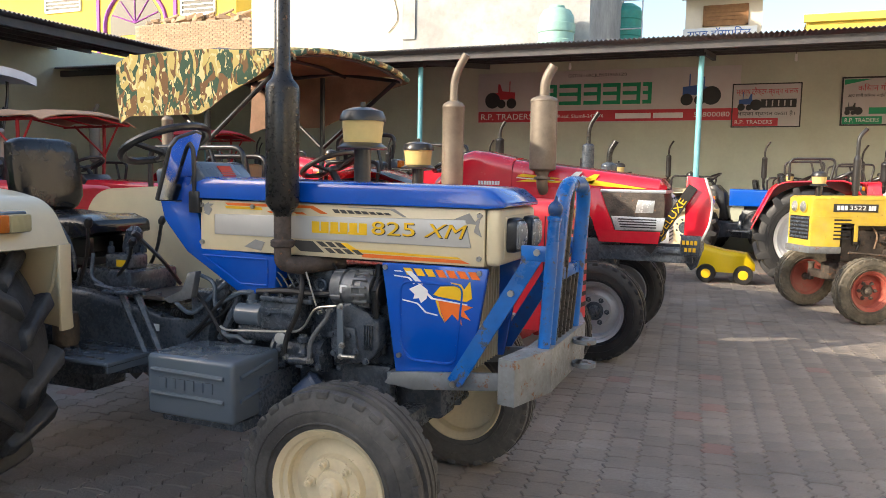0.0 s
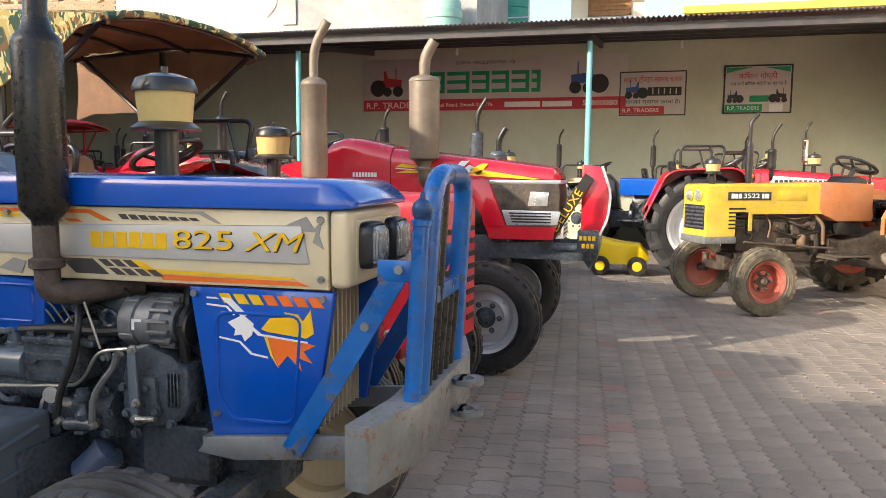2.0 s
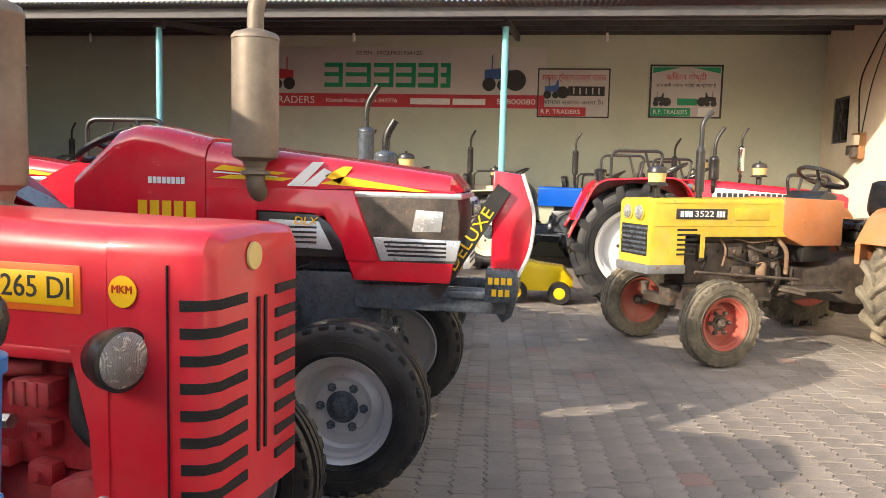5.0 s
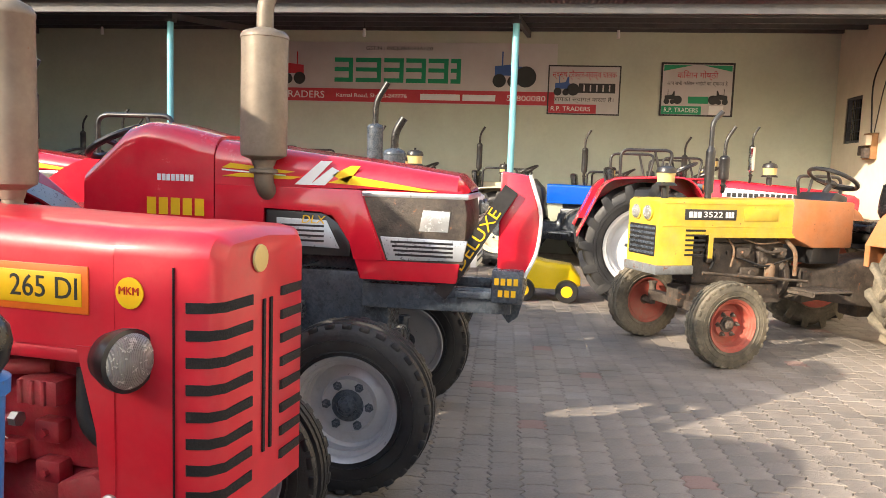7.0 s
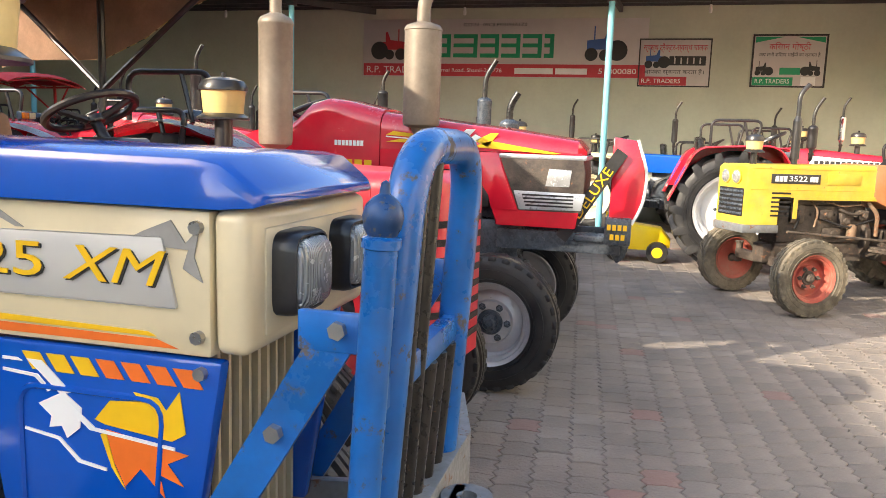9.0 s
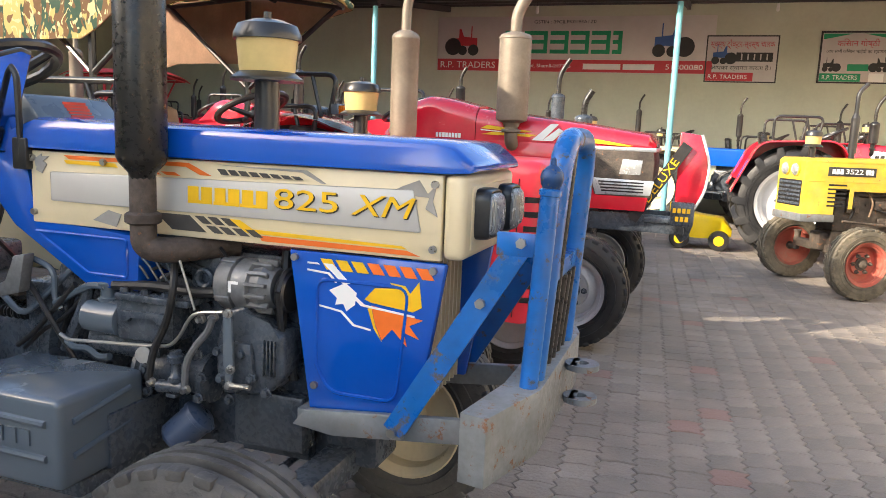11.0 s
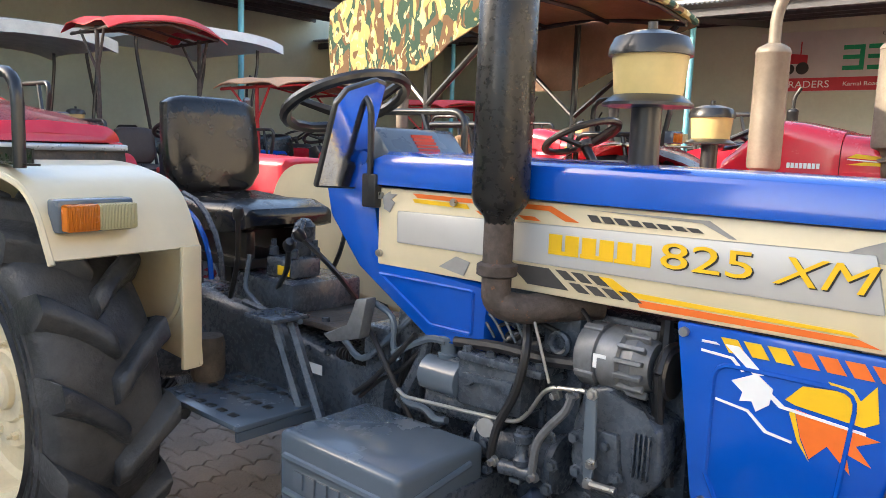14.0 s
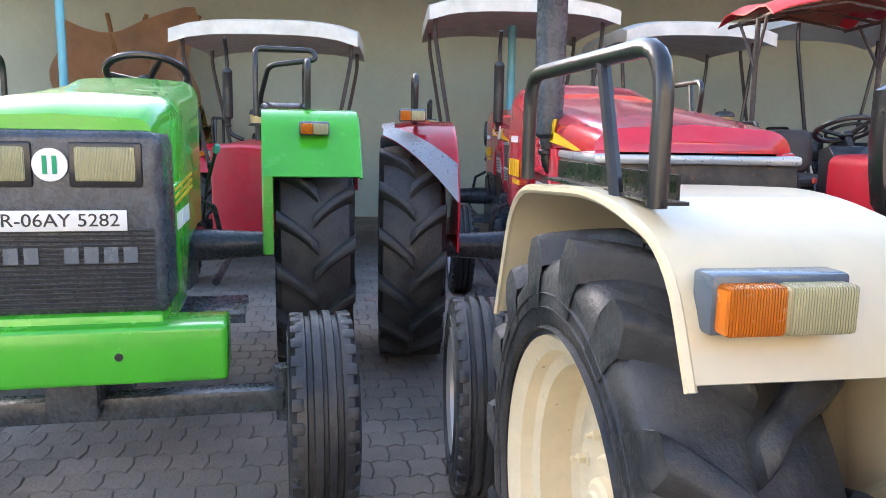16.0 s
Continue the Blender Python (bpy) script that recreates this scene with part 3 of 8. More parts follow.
house = thing("plaster_building", pose(0, 20, 0), "tall cream plastered building with a bare concrete half", "building")
bm = B()
add_box(bm, (-15.84, 0, 0), (-9.86, 6, 10.5))
part("plaster_wall", bm, PLASTER_CREAM, house)
bm = B()
add_box(bm, (-9.855, -0.05, 0), (-3.74, 6, 9.5))
add_box(bm, (-9.855, -0.11, 5.95), (-9.4, -0.05, 7.6))
part("concrete_wall", bm, CONCRETE, house, "stained bare concrete wall")
bm = B()
add_tube(bm, [(-10.3, -0.03, 9.0), (-10.25, -0.03, 7.5), (-10.0, -0.03, 6.6), (-10.4, -0.03, 6.2)], 0.015, 6, 0.3)
part("cable", bm, HOSE, house)
bm = B()
add_box(bm, (-4.6, 0.1, 9.5), (-3.9, 5, 9.9))
part("parapet", bm, CONCRETE, house)

tank = thing("water_tank", pose(-4.55, 19.2, 5.0), "pale green ribbed plastic water tank on a roof", "water tank", "water tanks")
bm = B()
add_lathe(bm, [(0.52, 0), (0.52, 0.25), (0.55, 0.28), (0.55, 0.5), (0.52, 0.53), (0.52, 0.72), (0.55, 0.75), (0.55, 0.98), (0.52, 1.0), (0.5, 1.2), (0.4, 1.38), (0.22, 1.45), (0.22, 1.52), (0, 1.53)], segs=28)
part("tank_body", bm, TANK_PALE, tank)
bm = B()
add_box(bm, (-0.7, -0.6, -5), (0.7, 0.6, -0.01))
part("roof_block", bm, CONCRETE, tank)
tank = thing("water_tank", pose(-3.65, 26, 6.45), "green ribbed plastic water tank behind a pipe rail", "water tank", "water tanks")
bm = B()
add_lathe(bm, [(0.56, 0), (0.56, 0.3), (0.6, 0.33), (0.6, 0.6), (0.56, 0.63), (0.56, 0.9), (0.6, 0.93), (0.6, 1.2), (0.55, 1.25), (0.52, 1.35), (0.3, 1.5), (0.0, 1.52)], segs=28)
part("tank_body", bm, TANK_GREEN, tank)
bm = B()
for x in (-0.6, 0.68):
    add_rod(bm, (x, -0.66, -0.1), (x, -0.66, 1.55), 0.03, segs=6)
for z in (0.5, 1.5):
    add_rod(bm, (-0.6, -0.66, z), (0.68, -0.66, z), 0.025, segs=6)
part("pipe_rail", bm, WHITE, tank)
bm = B()
add_box(bm, (-1.4, -0.8, -6.45), (1.4, 1.2, -0.01))
part("roof_block", bm, CONCRETE, tank)

hosp = thing("hospital_building", pose(0, 26, 0), "cream building with a balcony and a white name board", "building")
bm = B()
add_box(bm, (-1.55, 0, 0), (1.0, 5, 9.6))
part("wall", bm, PLASTER_CREAM, hosp)
bm = B()
add_box(bm, (-1.7, -0.9, 7.95), (1.15, 0, 8.13), 0.02)
add_box(bm, (-1.7, -0.9, 8.13), (-1.6, 0, 8.8))
add_box(bm, (-1.7, -0.9, 8.13), (1.15, -0.8, 8.8))
part("balcony", bm, PLASTER_CREAM, hosp)
window_in(hosp, -0.2, 7.0, 1.5, 0.72, 0, WOOD, WOOD, 5)
board = thing("sign_board", pose(-0.45, 25.9, 6.45), "white name board with violet lettering on the far building", "sign")
bm = B()
add_box(bm, (-1.15, -0.05, 0), (1.3, 0, 0.48), 0.01)
part("panel", bm, WHITE, board)
lettering("print", "राघव हॉस्पिटल", 0.42, SIGN_BLUE, board, pose(0.05, -0.056, 0.24) @ FACE_S, width=2.1)
bm = B()
for x in (-0.8, 0.95):
    add_box(bm, (x - 0.04, -0.02, -6.45), (x + 0.04, 0.05, 0))
part("stand", bm, PURLIN, board)

far = thing("yellow_building", pose(0, 26, 0), "low pale yellow building behind the shed roof", "building")
bm = B()
add_box(bm, (2.42, 0, 0), (12, 6, 7.15))
add_box(bm, (2.3, -0.15, 6.95), (12, 0, 7.2))
part("wall", bm, YELLOW_WALL, far)

brick_house = thing("brick_parapet", pose(0, 20, 0), "unfinished brick parapet with rubble on top", "building")
bm = B()
add_box(bm, (-21.2, 0, 0), (-15.9, 0.3, 7.05))
part("wall_core", bm, MORTAR, brick_house)
bm = B()
add_box(bm, (-0.113, -0.012, -0.034), (0.113, 0.02, 0.034), 0.004, segs=1)
me = mesh_of("brick", bm, BRICK)
rnd = random.Random(4)
for r in range(14):
    for c in range(21):
        part("brick", me, BRICK, brick_house, m=pose(-21.05 + c * 0.25 + (0.125 if r % 2 else 0), 0.0, 5.98 + r * 0.078, 0, rnd.uniform(-0.4, 0.4), 0))
bm = B()
for i in range(60):
    s = rnd.uniform(0.08, 0.24)
    add_box(bm, (-s, -s * 0.6, -s * 0.4), (s, s * 0.6, s * 0.4), 0.02, pose(-21 + rnd.random() * 4.6, 0.15 + rnd.random() * 0.4, 7.05 + rnd.random() * 0.22, rnd.uniform(-30, 30), rnd.uniform(-30, 30), rnd.uniform(0, 180)), 1)
for i in range(5):
    x = -20.5 + i * 0.9
    add_rod(bm, (x, 0.2, 7.1), (x + rnd.uniform(0.8, 1.5), 0.3, 7.3 + rnd.random() * 0.3), 0.05, segs=6)
part("rubble", bm, BRICK, brick_house)["kind"] = "stuff"

yel = thing("yellow_house", pose(0, 23, 0), "yellow painted house with violet arched window surround", "building")
bm = B()
add_box(bm, (-34, 0, 0), (-18.8, 6, 10.5))
part("wall", bm, YELLOW_WALL, yel)
bm = B()
for x in (-26.2, -21.9):
    add_box(bm, (x - 0.08, -0.06, 6), (x + 0.08, 0, 10.5))
add_tube(bm, [(-25.8, -0.03, 7.2), (-25.8, -0.03, 8.3), (-25.0, -0.03, 9.2), (-24.1, -0.03, 9.45), (-23.2, -0.03, 9.2), (-22.4, -0.03, 8.3), (-22.4, -0.03, 7.2)], 0.09, 6, 0.5)
part("violet_trim", bm, PURPLE, yel)
bm = B()
add_prism(bm, [(-25.5, 7.4), (-22.7, 7.4), (-22.7, 8.2), (-23.2, 8.9), (-24.1, 9.2), (-25.0, 8.9), (-25.5, 8.2)], -0.02, -0.005)
part("arched_window", bm, GLASS_DARK, yel)
bm = B()
for a in range(5):
    k = math.radians(20 + a * 35)
    add_rod(bm, (-24.1, -0.03, 7.9), (-24.1 + 1.35 * math.cos(k), -0.03, 7.9 + 1.15 * math.sin(k)), 0.03, segs=6)
part("window_bars", bm, PURPLE, yel)
window_in(yel, -20.7, 8.0, 1.8, 1.5, 0, WHITE, GLASS_DARK, 8)
window_in(yel, -28.3, 8.6, 2.2, 1.3, 0, WHITE, GLASS_DARK, 8)
bm = B()
add_box(bm, (-34, -0.7, 9.85), (-18.3, 0.0, 10.15), 0.02)
part("sunshade", bm, YELLOW_WALL, yel)
# Unseen wall, added so its tall stretch blocks low sun from the front row.
bm = B()
rnd = random.Random(12)
x = -40.0
while x < 24:
    w = rnd.uniform(1.2, 3.2)
    # Tall part has an uneven top, to let lit streaks reach the paving.
    add_box(bm, (x, -13.0, -0.02), (x + w - 0.002, -12.0, 9.2 + rnd.choice((0, 0, 0.35, 0.6, -0.5)) if -23 < x < -6 else 2.4))
    x += w
solid("wall_south", bm, PLASTER_CREAM, "unseen plain plastered wall added to shade the front of the yard", "wall", "structure")

# ---- tractors: wheels ----
MESHES = {}


def cached(key, make):
    if key not in MESHES:
        MESHES[key] = make()
    return MESHES[key]


def front_tyre(R, W, rr, material):
    """A ribbed front tyre on the y axis, centred on its axle."""
    bm = B()
    h = W / 2
    prof = [(rr, -h * 0.72), (rr + 0.012, -h * 0.86), (rr + (R - rr) * 0.35, -h * 1.0), (rr + (R - rr) * 0.62, -h * 1.0), (R - 0.035, -h * 0.93), (R - 0.012, -h * 0.80),
            (R - 0.008, -h * 0.52), (R - 0.024, -h * 0.48), (R - 0.024, -h * 0.34), (R - 0.002, -h * 0.30), (R - 0.002, -h * 0.08), (R - 0.02, -h * 0.05)]
    prof = prof + [(r, -y) for r, y in prof[::-1]]
    add_lathe(bm, prof, (0, 0, 0), (0, 1, 0), 48, caps=False)
    n = 30
    for s in (-1, 1):
        for i in range(n):
            m = pose(0, 0, 0, 0, 360 * (i + (0.5 if s > 0 else 0)) / n, 0)
            add_box(bm, (-0.024, s * h * 0.58, R - 0.035), (0.024, s * h * 0.95, R - 0.007), 0.008, m, 2)
    for r in (rr + 0.03, rr + (R - rr) * 0.5):
        for s in (-1, 1):
            add_lathe(bm, [(r, s * h * 0.95), (r + 0.004, s * (h + 0.004)), (r + 0.008, s * h * 0.95)], (0, 0, 0), (0, 1, 0), 40, caps=False)
    return mesh_of("tyre", bm, material, 30)


def rear_tyre(R, W, rr, material, n=15, turn=1):
    """A lugged drive tyre on the y axis, with rounded lugs that meet the middle by turns and wrap over the shoulder. turn gives the sense of its chevrons."""
    bm = B()
    h = W / 2
    base = R - 0.052
    prof = [(rr, -h * 0.78), (rr + 0.015, -h * 0.90), (rr + (base - rr) * 0.4, -h * 1.0), (rr + (base - rr) * 0.75, -h * 0.98), (base - 0.022, -h * 0.86), (base - 0.004, -h * 0.5), (base, 0)]
    prof = prof + [(r, -y) for r, y in prof[-2::-1]]
    add_lathe(bm, prof, (0, 0, 0), (0, 1, 0), 64, caps=False)
    for s in (-1, 1):
        for i in range(n):
            a0 = 2 * math.pi * (i + (0.5 if s > 0 else 0)) / n
            rings = []
            for k in range(11):
                t = k / 10
                y = s * h * (-0.07 + 1.02 * min(1.0, t * 1.22) + 0.07 * t)
                drop = max(0.0, t - 0.78) / 0.22
                top = R - 0.010 * t * t - 0.095 * drop ** 1.5 - (0.016 if k == 0 else 0)
                low = top - 0.075
                a = turn * (a0 + 0.40 * t - 0.11 * t * t)
                wt = 0.046 + 0.024 * t + (0.014 if t < 0.12 else 0)
                wb = wt + 0.045
                ring = []
                for r, w in ((low, -wb / 2), (top - 0.018, -wt / 2 - 0.007), (top - 0.005, -wt / 2), (top, -wt / 2 + 0.009), (top, wt / 2 - 0.009), (top - 0.005, wt / 2), (top - 0.018, wt / 2 + 0.007), (low, wb / 2)):
                    b = a + w / R
                    ring.append((r * math.sin(b), y, r * math.cos(b)))
                rings.append(ring)
            ring_faces(bm, rings)
    for r in (rr + 0.03, rr + (R - rr) * 0.3, rr + (R - rr) * 0.42):
        for s in (-1, 1):
            add_lathe(bm, [(r, s * h * 0.95), (r + 0.004, s * (h + 0.005)), (r + 0.009, s * h * 0.95)], (0, 0, 0), (0, 1, 0), 48, caps=False)
    return mesh_of("tyre", bm, material, 42)


def rim(rr, W, dish, material):
    """A pressed wheel; its outer face looks to -y."""
    bm = B()
    h = W / 2
    add_lathe(bm, [(rr * 0.22, -h + dish), (rr * 0.52, -h + dish - 0.005), (rr * 0.56, -h + dish + 0.02), (rr * 0.80, -h + dish + 0.035), (rr * 0.86, -h + dish + 0.02), (rr * 0.86, -h * 0.55),
                   (rr * 0.93, -h * 0.62), (rr * 0.95, -h * 0.80), (rr * 1.0, -h * 0.86), (rr * 1.04, -h * 0.95), (rr * 1.05, -h * 0.84), (rr * 0.98, -h * 0.6), (rr * 0.95, h * 0.6), (rr * 1.05, h * 0.9),
                   (rr * 1.02, h * 0.92), (rr * 0.9, h * 0.6), (rr * 0.88, -h + dish + 0.05), (rr * 0.22, -h + dish + 0.012)], (0, 0, 0), (0, 1, 0), 44, caps=False)
    for i in range(3):
        m = pose(0, 0, 0, 0, 120 * i + 20, 0)
        add_rod(bm, m @ Vector((rr * 0.68, -h + dish - 0.004 + 0.03, 0)), m @ Vector((rr * 0.68, -h + dish + 0.04, 0)), 0.012, segs=8)
    return mesh_of("rim", bm, material, 30)


def hub(rr, W, dish, material, out=0.05):
    bm = B()
    y = -W / 2 + dish
    add_lathe(bm, [(0, y - out), (rr * 0.10, y - out), (rr * 0.12, y - out * 0.85), (rr * 0.16, y - out * 0.8), (rr * 0.19, y - out * 0.6), (rr * 0.2, y - 0.012), (rr * 0.30, y - 0.012), (rr * 0.32, y - 0.004), (rr * 0.32, y + 0.01)], (0, 0, 0), (0, 1, 0), 24)
    return mesh_of("hub", bm, material, 30)


def wheel_nut(material):
    bm = B()
    add_lathe(bm, [(0.024, 0.004), (0.022, -0.006), (0.014, -0.0065), (0.014, -0.026), (0.008, -0.0265), (0.0075, -0.042), (0, -0.043)], (0, 0, 0), (0, 1, 0), 6)
    return mesh_of("wheel_nut", bm, material, 20)


def wheel(root, name, x, y, R, W, rr, dish, front, rim_mat, tyre_mat, hub_mat, n):
    side = 180 if y > 0 else 0
    m = pose(x, y, R, 0, (x * 77 + y * 31) % 360 if not side else 0, side)
    turn = 1 if side else -1
    w = part(name, cached(("rim", R, W, dish, rim_mat.name), lambda: rim(rr, W, dish, rim_mat)), None, root, m=m)
    key = ("tyre", front, R, W, tyre_mat.name, 0 if front else turn)
    part("tyre", cached(key, lambda: front_tyre(R, W, rr, tyre_mat) if front else rear_tyre(R, W, rr, tyre_mat, turn=turn)), None, w)
    part("hub", cached(("hub", R, W, dish, hub_mat.name), lambda: hub(rr, W, dish, hub_mat)), None, w)
    nut = cached(("nut", hub_mat.name), lambda: wheel_nut(hub_mat))
    for i in range(n):
        a = 2 * math.pi * i / n
        part("wheel_nut", nut, None, w, m=pose(rr * 0.43 * math.cos(a), -W / 2 + dish - 0.003, rr * 0.43 * math.sin(a)))
    return w


# ---- tractors: shared parts ----
def running_gear(root, fx, rx, fh, rh, Rf, Rr, Wf, Wr, rim_mat, tyre, body, hub_mat, rear_rim=None, rear_tyre_mat=None, dish_f=0.09, dish_r=0.15, far=0.0):
    """Wheels, axles and gearbox. far draws the front wheel on the +y side in by that much."""
    for s in (-1, 1):
        wheel(root, "front_wheel", fx, s * fh - (far if s > 0 else 0), Rf, Wf, Rf * 0.585, dish_f, True, rim_mat, tyre, hub_mat, 6)
        wheel(root, "rear_wheel", rx, s * rh, Rr, Wr, Rr * 0.60, dish_r, False, rear_rim or rim_mat, rear_tyre_mat or tyre, hub_mat, 8)
    bm = B()
    z = Rf + 0.07
    add_box(bm, (fx - 0.05, -fh + 0.14, z - 0.045), (fx + 0.05, fh - far - 0.14, z + 0.045), 0.012)
    for s, k in ((-1, fh), (1, fh - far)):
        add_rod(bm, (fx, s * (k - 0.14), z - 0.09), (fx, s * (k - 0.14), z + 0.11), 0.034, segs=10)
        add_rod(bm, (fx, s * (k - 0.14), z - 0.07), (fx, s * (k - 0.02), Rf), 0.03, segs=10)
        add_rod(bm, (fx, s * (k - 0.14), z + 0.11), (fx, s * (k - 0.14), z + 0.125), 0.045, segs=6)
        add_tube(bm, [(fx, s * (k - 0.14), z - 0.03), (fx - 0.16, s * (k - 0.18), z - 0.02)], 0.02, 8, 0)
    add_tube(bm, [(fx - 0.16, -fh + 0.18, z - 0.02), (fx - 0.16, fh - far - 0.18, z - 0.02)], 0.013, 8, 0)
    add_box(bm, (fx - 0.12, -0.09, z - 0.02), (fx + 0.12, 0.09, z + 0.17), 0.02)
    part("front_axle", bm, body, root)
    bm = B()
    add_tube(bm, [(rx, -rh + 0.1, Rr), (rx, -0.3, Rr), (rx, 0.3, Rr), (rx, rh - 0.1, Rr)], [0.07, 0.10, 0.10, 0.07], 14, 0)
    add_loft(bm, [(rx - 0.28, 0.17, Rr - 0.2, Rr + 0.2, 0.04), (rx - 0.1, 0.22, Rr - 0.24, Rr + 0.26, 0.06), (rx + 0.3, 0.21, Rr - 0.22, Rr + 0.22, 0.05), (rx + 0.75, 0.17, Rr - 0.16, Rr + 0.12, 0.04), (rx + 0.95, 0.20, Rr - 0.18, Rr + 0.14, 0.04)])
    for i in range(5):
        a = i * math.pi / 4
        add_rod(bm, (rx + 0.95, 0.17 * math.cos(a), Rr - 0.02 + 0.13 * math.sin(a)), (rx + 0.985, 0.17 * math.cos(a), Rr - 0.02 + 0.13 * math.sin(a)), 0.013, segs=6)
    add_box(bm, (rx - 0.3, -0.12, Rr - 0.35), (rx + 0.2, 0.12, Rr - 0.2), 0.02)
    part("gearbox", bm, body, root)
    for s in (-1, 1):
        bm = B()
        add_tube(bm, [(rx + 0.1, s * 0.34, Rr - 0.22), (rx - 0.55, s * 0.38, Rr - 0.18)], 0.025, 8, 0)
        add_tube(bm, [(rx - 0.1, s * 0.22, Rr + 0.28), (rx - 0.42, s * 0.3, Rr + 0.2), (rx - 0.45, s * 0.37, Rr - 0.16)], 0.018, 8, 0.03)
        part("lift_arm", bm, body, root)


def engine(root, x0, x1, body, rough=0):
    """An engine block between the front axle and the gearbox, with its sump, covers and pipes."""
    bm = B()
    add_box(bm, (x0, -0.15, 0.62), (x1, 0.15, 0.98), 0.02)
    add_box(bm, (x0 + 0.03, -0.12, 0.98), (x1 - 0.06, 0.12, 1.08), 0.02)
    add_loft(bm, [(x0, 0.14, 0.44, 0.62, 0.03), (x1, 0.14, 0.44, 0.62, 0.03)])
    n = 4
    for i in range(n):
        x = x0 + 0.08 + (x1 - x0 - 0.16) * i / (n - 1)
        add_rod(bm, (x, -0.15, 0.9), (x, -0.17, 0.9), 0.014, segs=6)
        add_rod(bm, (x, 0.15, 0.9), (x, 0.17, 0.9), 0.014, segs=6)
    part("engine_block", bm, body, root)
    bm = B()
    add_lathe(bm, [(0.21, 0), (0.22, 0.02), (0.22, 0.06), (0.16, 0.08)], (x0 - 0.04, 0, 0.68), (1, 0, 0), 24)
    part("flywheel_housing", bm, body, root)
    bm = B()
    add_lathe(bm, [(0.055, 0), (0.06, 0.02), (0.06, 0.16), (0.05, 0.18)], (x0 + 0.25, -0.21, 0.44), (0, -0.2, 1), 14)
    part("oil_filter", bm, body, root)
    bm = B()
    add_rod(bm, (x0 + 0.22, -0.2, 0.76), (x0 + 0.5, -0.2, 0.76), 0.05, segs=14)
    add_box(bm, (x0 + 0.28, -0.25, 0.78), (x0 + 0.46, -0.14, 0.9), 0.015)
    for i in range(3):
        add_tube(bm, [(x0 + 0.30 + i * 0.06, -0.2, 0.9), (x0 + 0.32 + i * 0.08, -0.21, 0.99), (x0 + 0.36 + i * 0.1, -0.13, 1.02)], 0.006, 6, 0.03)
    part("injection_pump", bm, body, root)
    for i in range(2):
        bm = B()
        add_tube(bm, [(x0 + 0.05, -0.18 - 0.02 * i, 0.70), (x0 + 0.12, -0.20, 0.86 + 0.05 * i), (x0 + 0.35, -0.19, 1.02)], 0.009, 6, 0.05)
        part("hose", bm, HOSE, root)


def seat(root, x, z, material, back=0.38, w=0.44, label="", lean=8):
    bm = B()
    r = [(x - 0.23, w * 0.40, z - 0.04, z + 0.05, 0.03), (x - 0.20, w * 0.46, z - 0.05, z + 0.075, 0.045), (x, w / 2, z - 0.055, z + 0.06, 0.05), (x + 0.18, w / 2, z - 0.05, z + 0.065, 0.055), (x + 0.27, w * 0.45, z - 0.03, z + 0.04, 0.035), (x + 0.285, w * 0.38, z - 0.02, z + 0.015, 0.017)]
    add_loft(bm, r, 5)
    part("seat_cushion", bm, material, root, label)
    bm = B()
    rows = []
    for t in (0, 0.06, 0.2, 0.4, 0.6, 0.8, 0.92, 0.97, 1.0):
        zz = z + 0.07 + back * t
        k = (0.70 if t == 0 else 0.62 if t == 1.0 else 0.84 if t in (0.06, 0.97) else 1.0) * (1 - 0.16 * abs(t - 0.5))
        d = 0.025 if t in (0, 1.0) else 0.05 if t in (0.06, 0.97) else 0.06
        xc = x - 0.25 - math.tan(radians(lean)) * back * t
        hw = w / 2 * k
        ring = []
        for i in range(20):
            a = 2 * math.pi * i / 20
            c, s = math.cos(a), math.sin(a)
            ring.append((xc + d * math.copysign(abs(s) ** 0.6, s), hw * math.copysign(abs(c) ** 0.55, c), zz))
        rows.append(ring)
    ring_faces(bm, rows)
    part("backrest", bm, material, root, label)
    bm = B()
    add_box(bm, (x - 0.18, -0.14, z - 0.16), (x + 0.18, -0.10, z - 0.055), 0.005)
    add_box(bm, (x - 0.18, 0.10, z - 0.16), (x + 0.18, 0.14, z - 0.055), 0.005)
    add_box(bm, (x - 0.2, -0.16, z - 0.2), (x + 0.2, 0.16, z - 0.16), 0.005)
    for i in range(6):
        add_lathe(bm, [(0.035, 0), (0.04, 0.01), (0.035, 0.02)], (x - 0.05, 0.0, z - 0.17 + i * 0.018), (0, 0, 1), 12)
    add_box(bm, (x - 0.09, -0.07, z - 0.42), (x - 0.03, 0.07, z - 0.2), 0.01)
    part("seat_bracket", bm, BLACK, root)


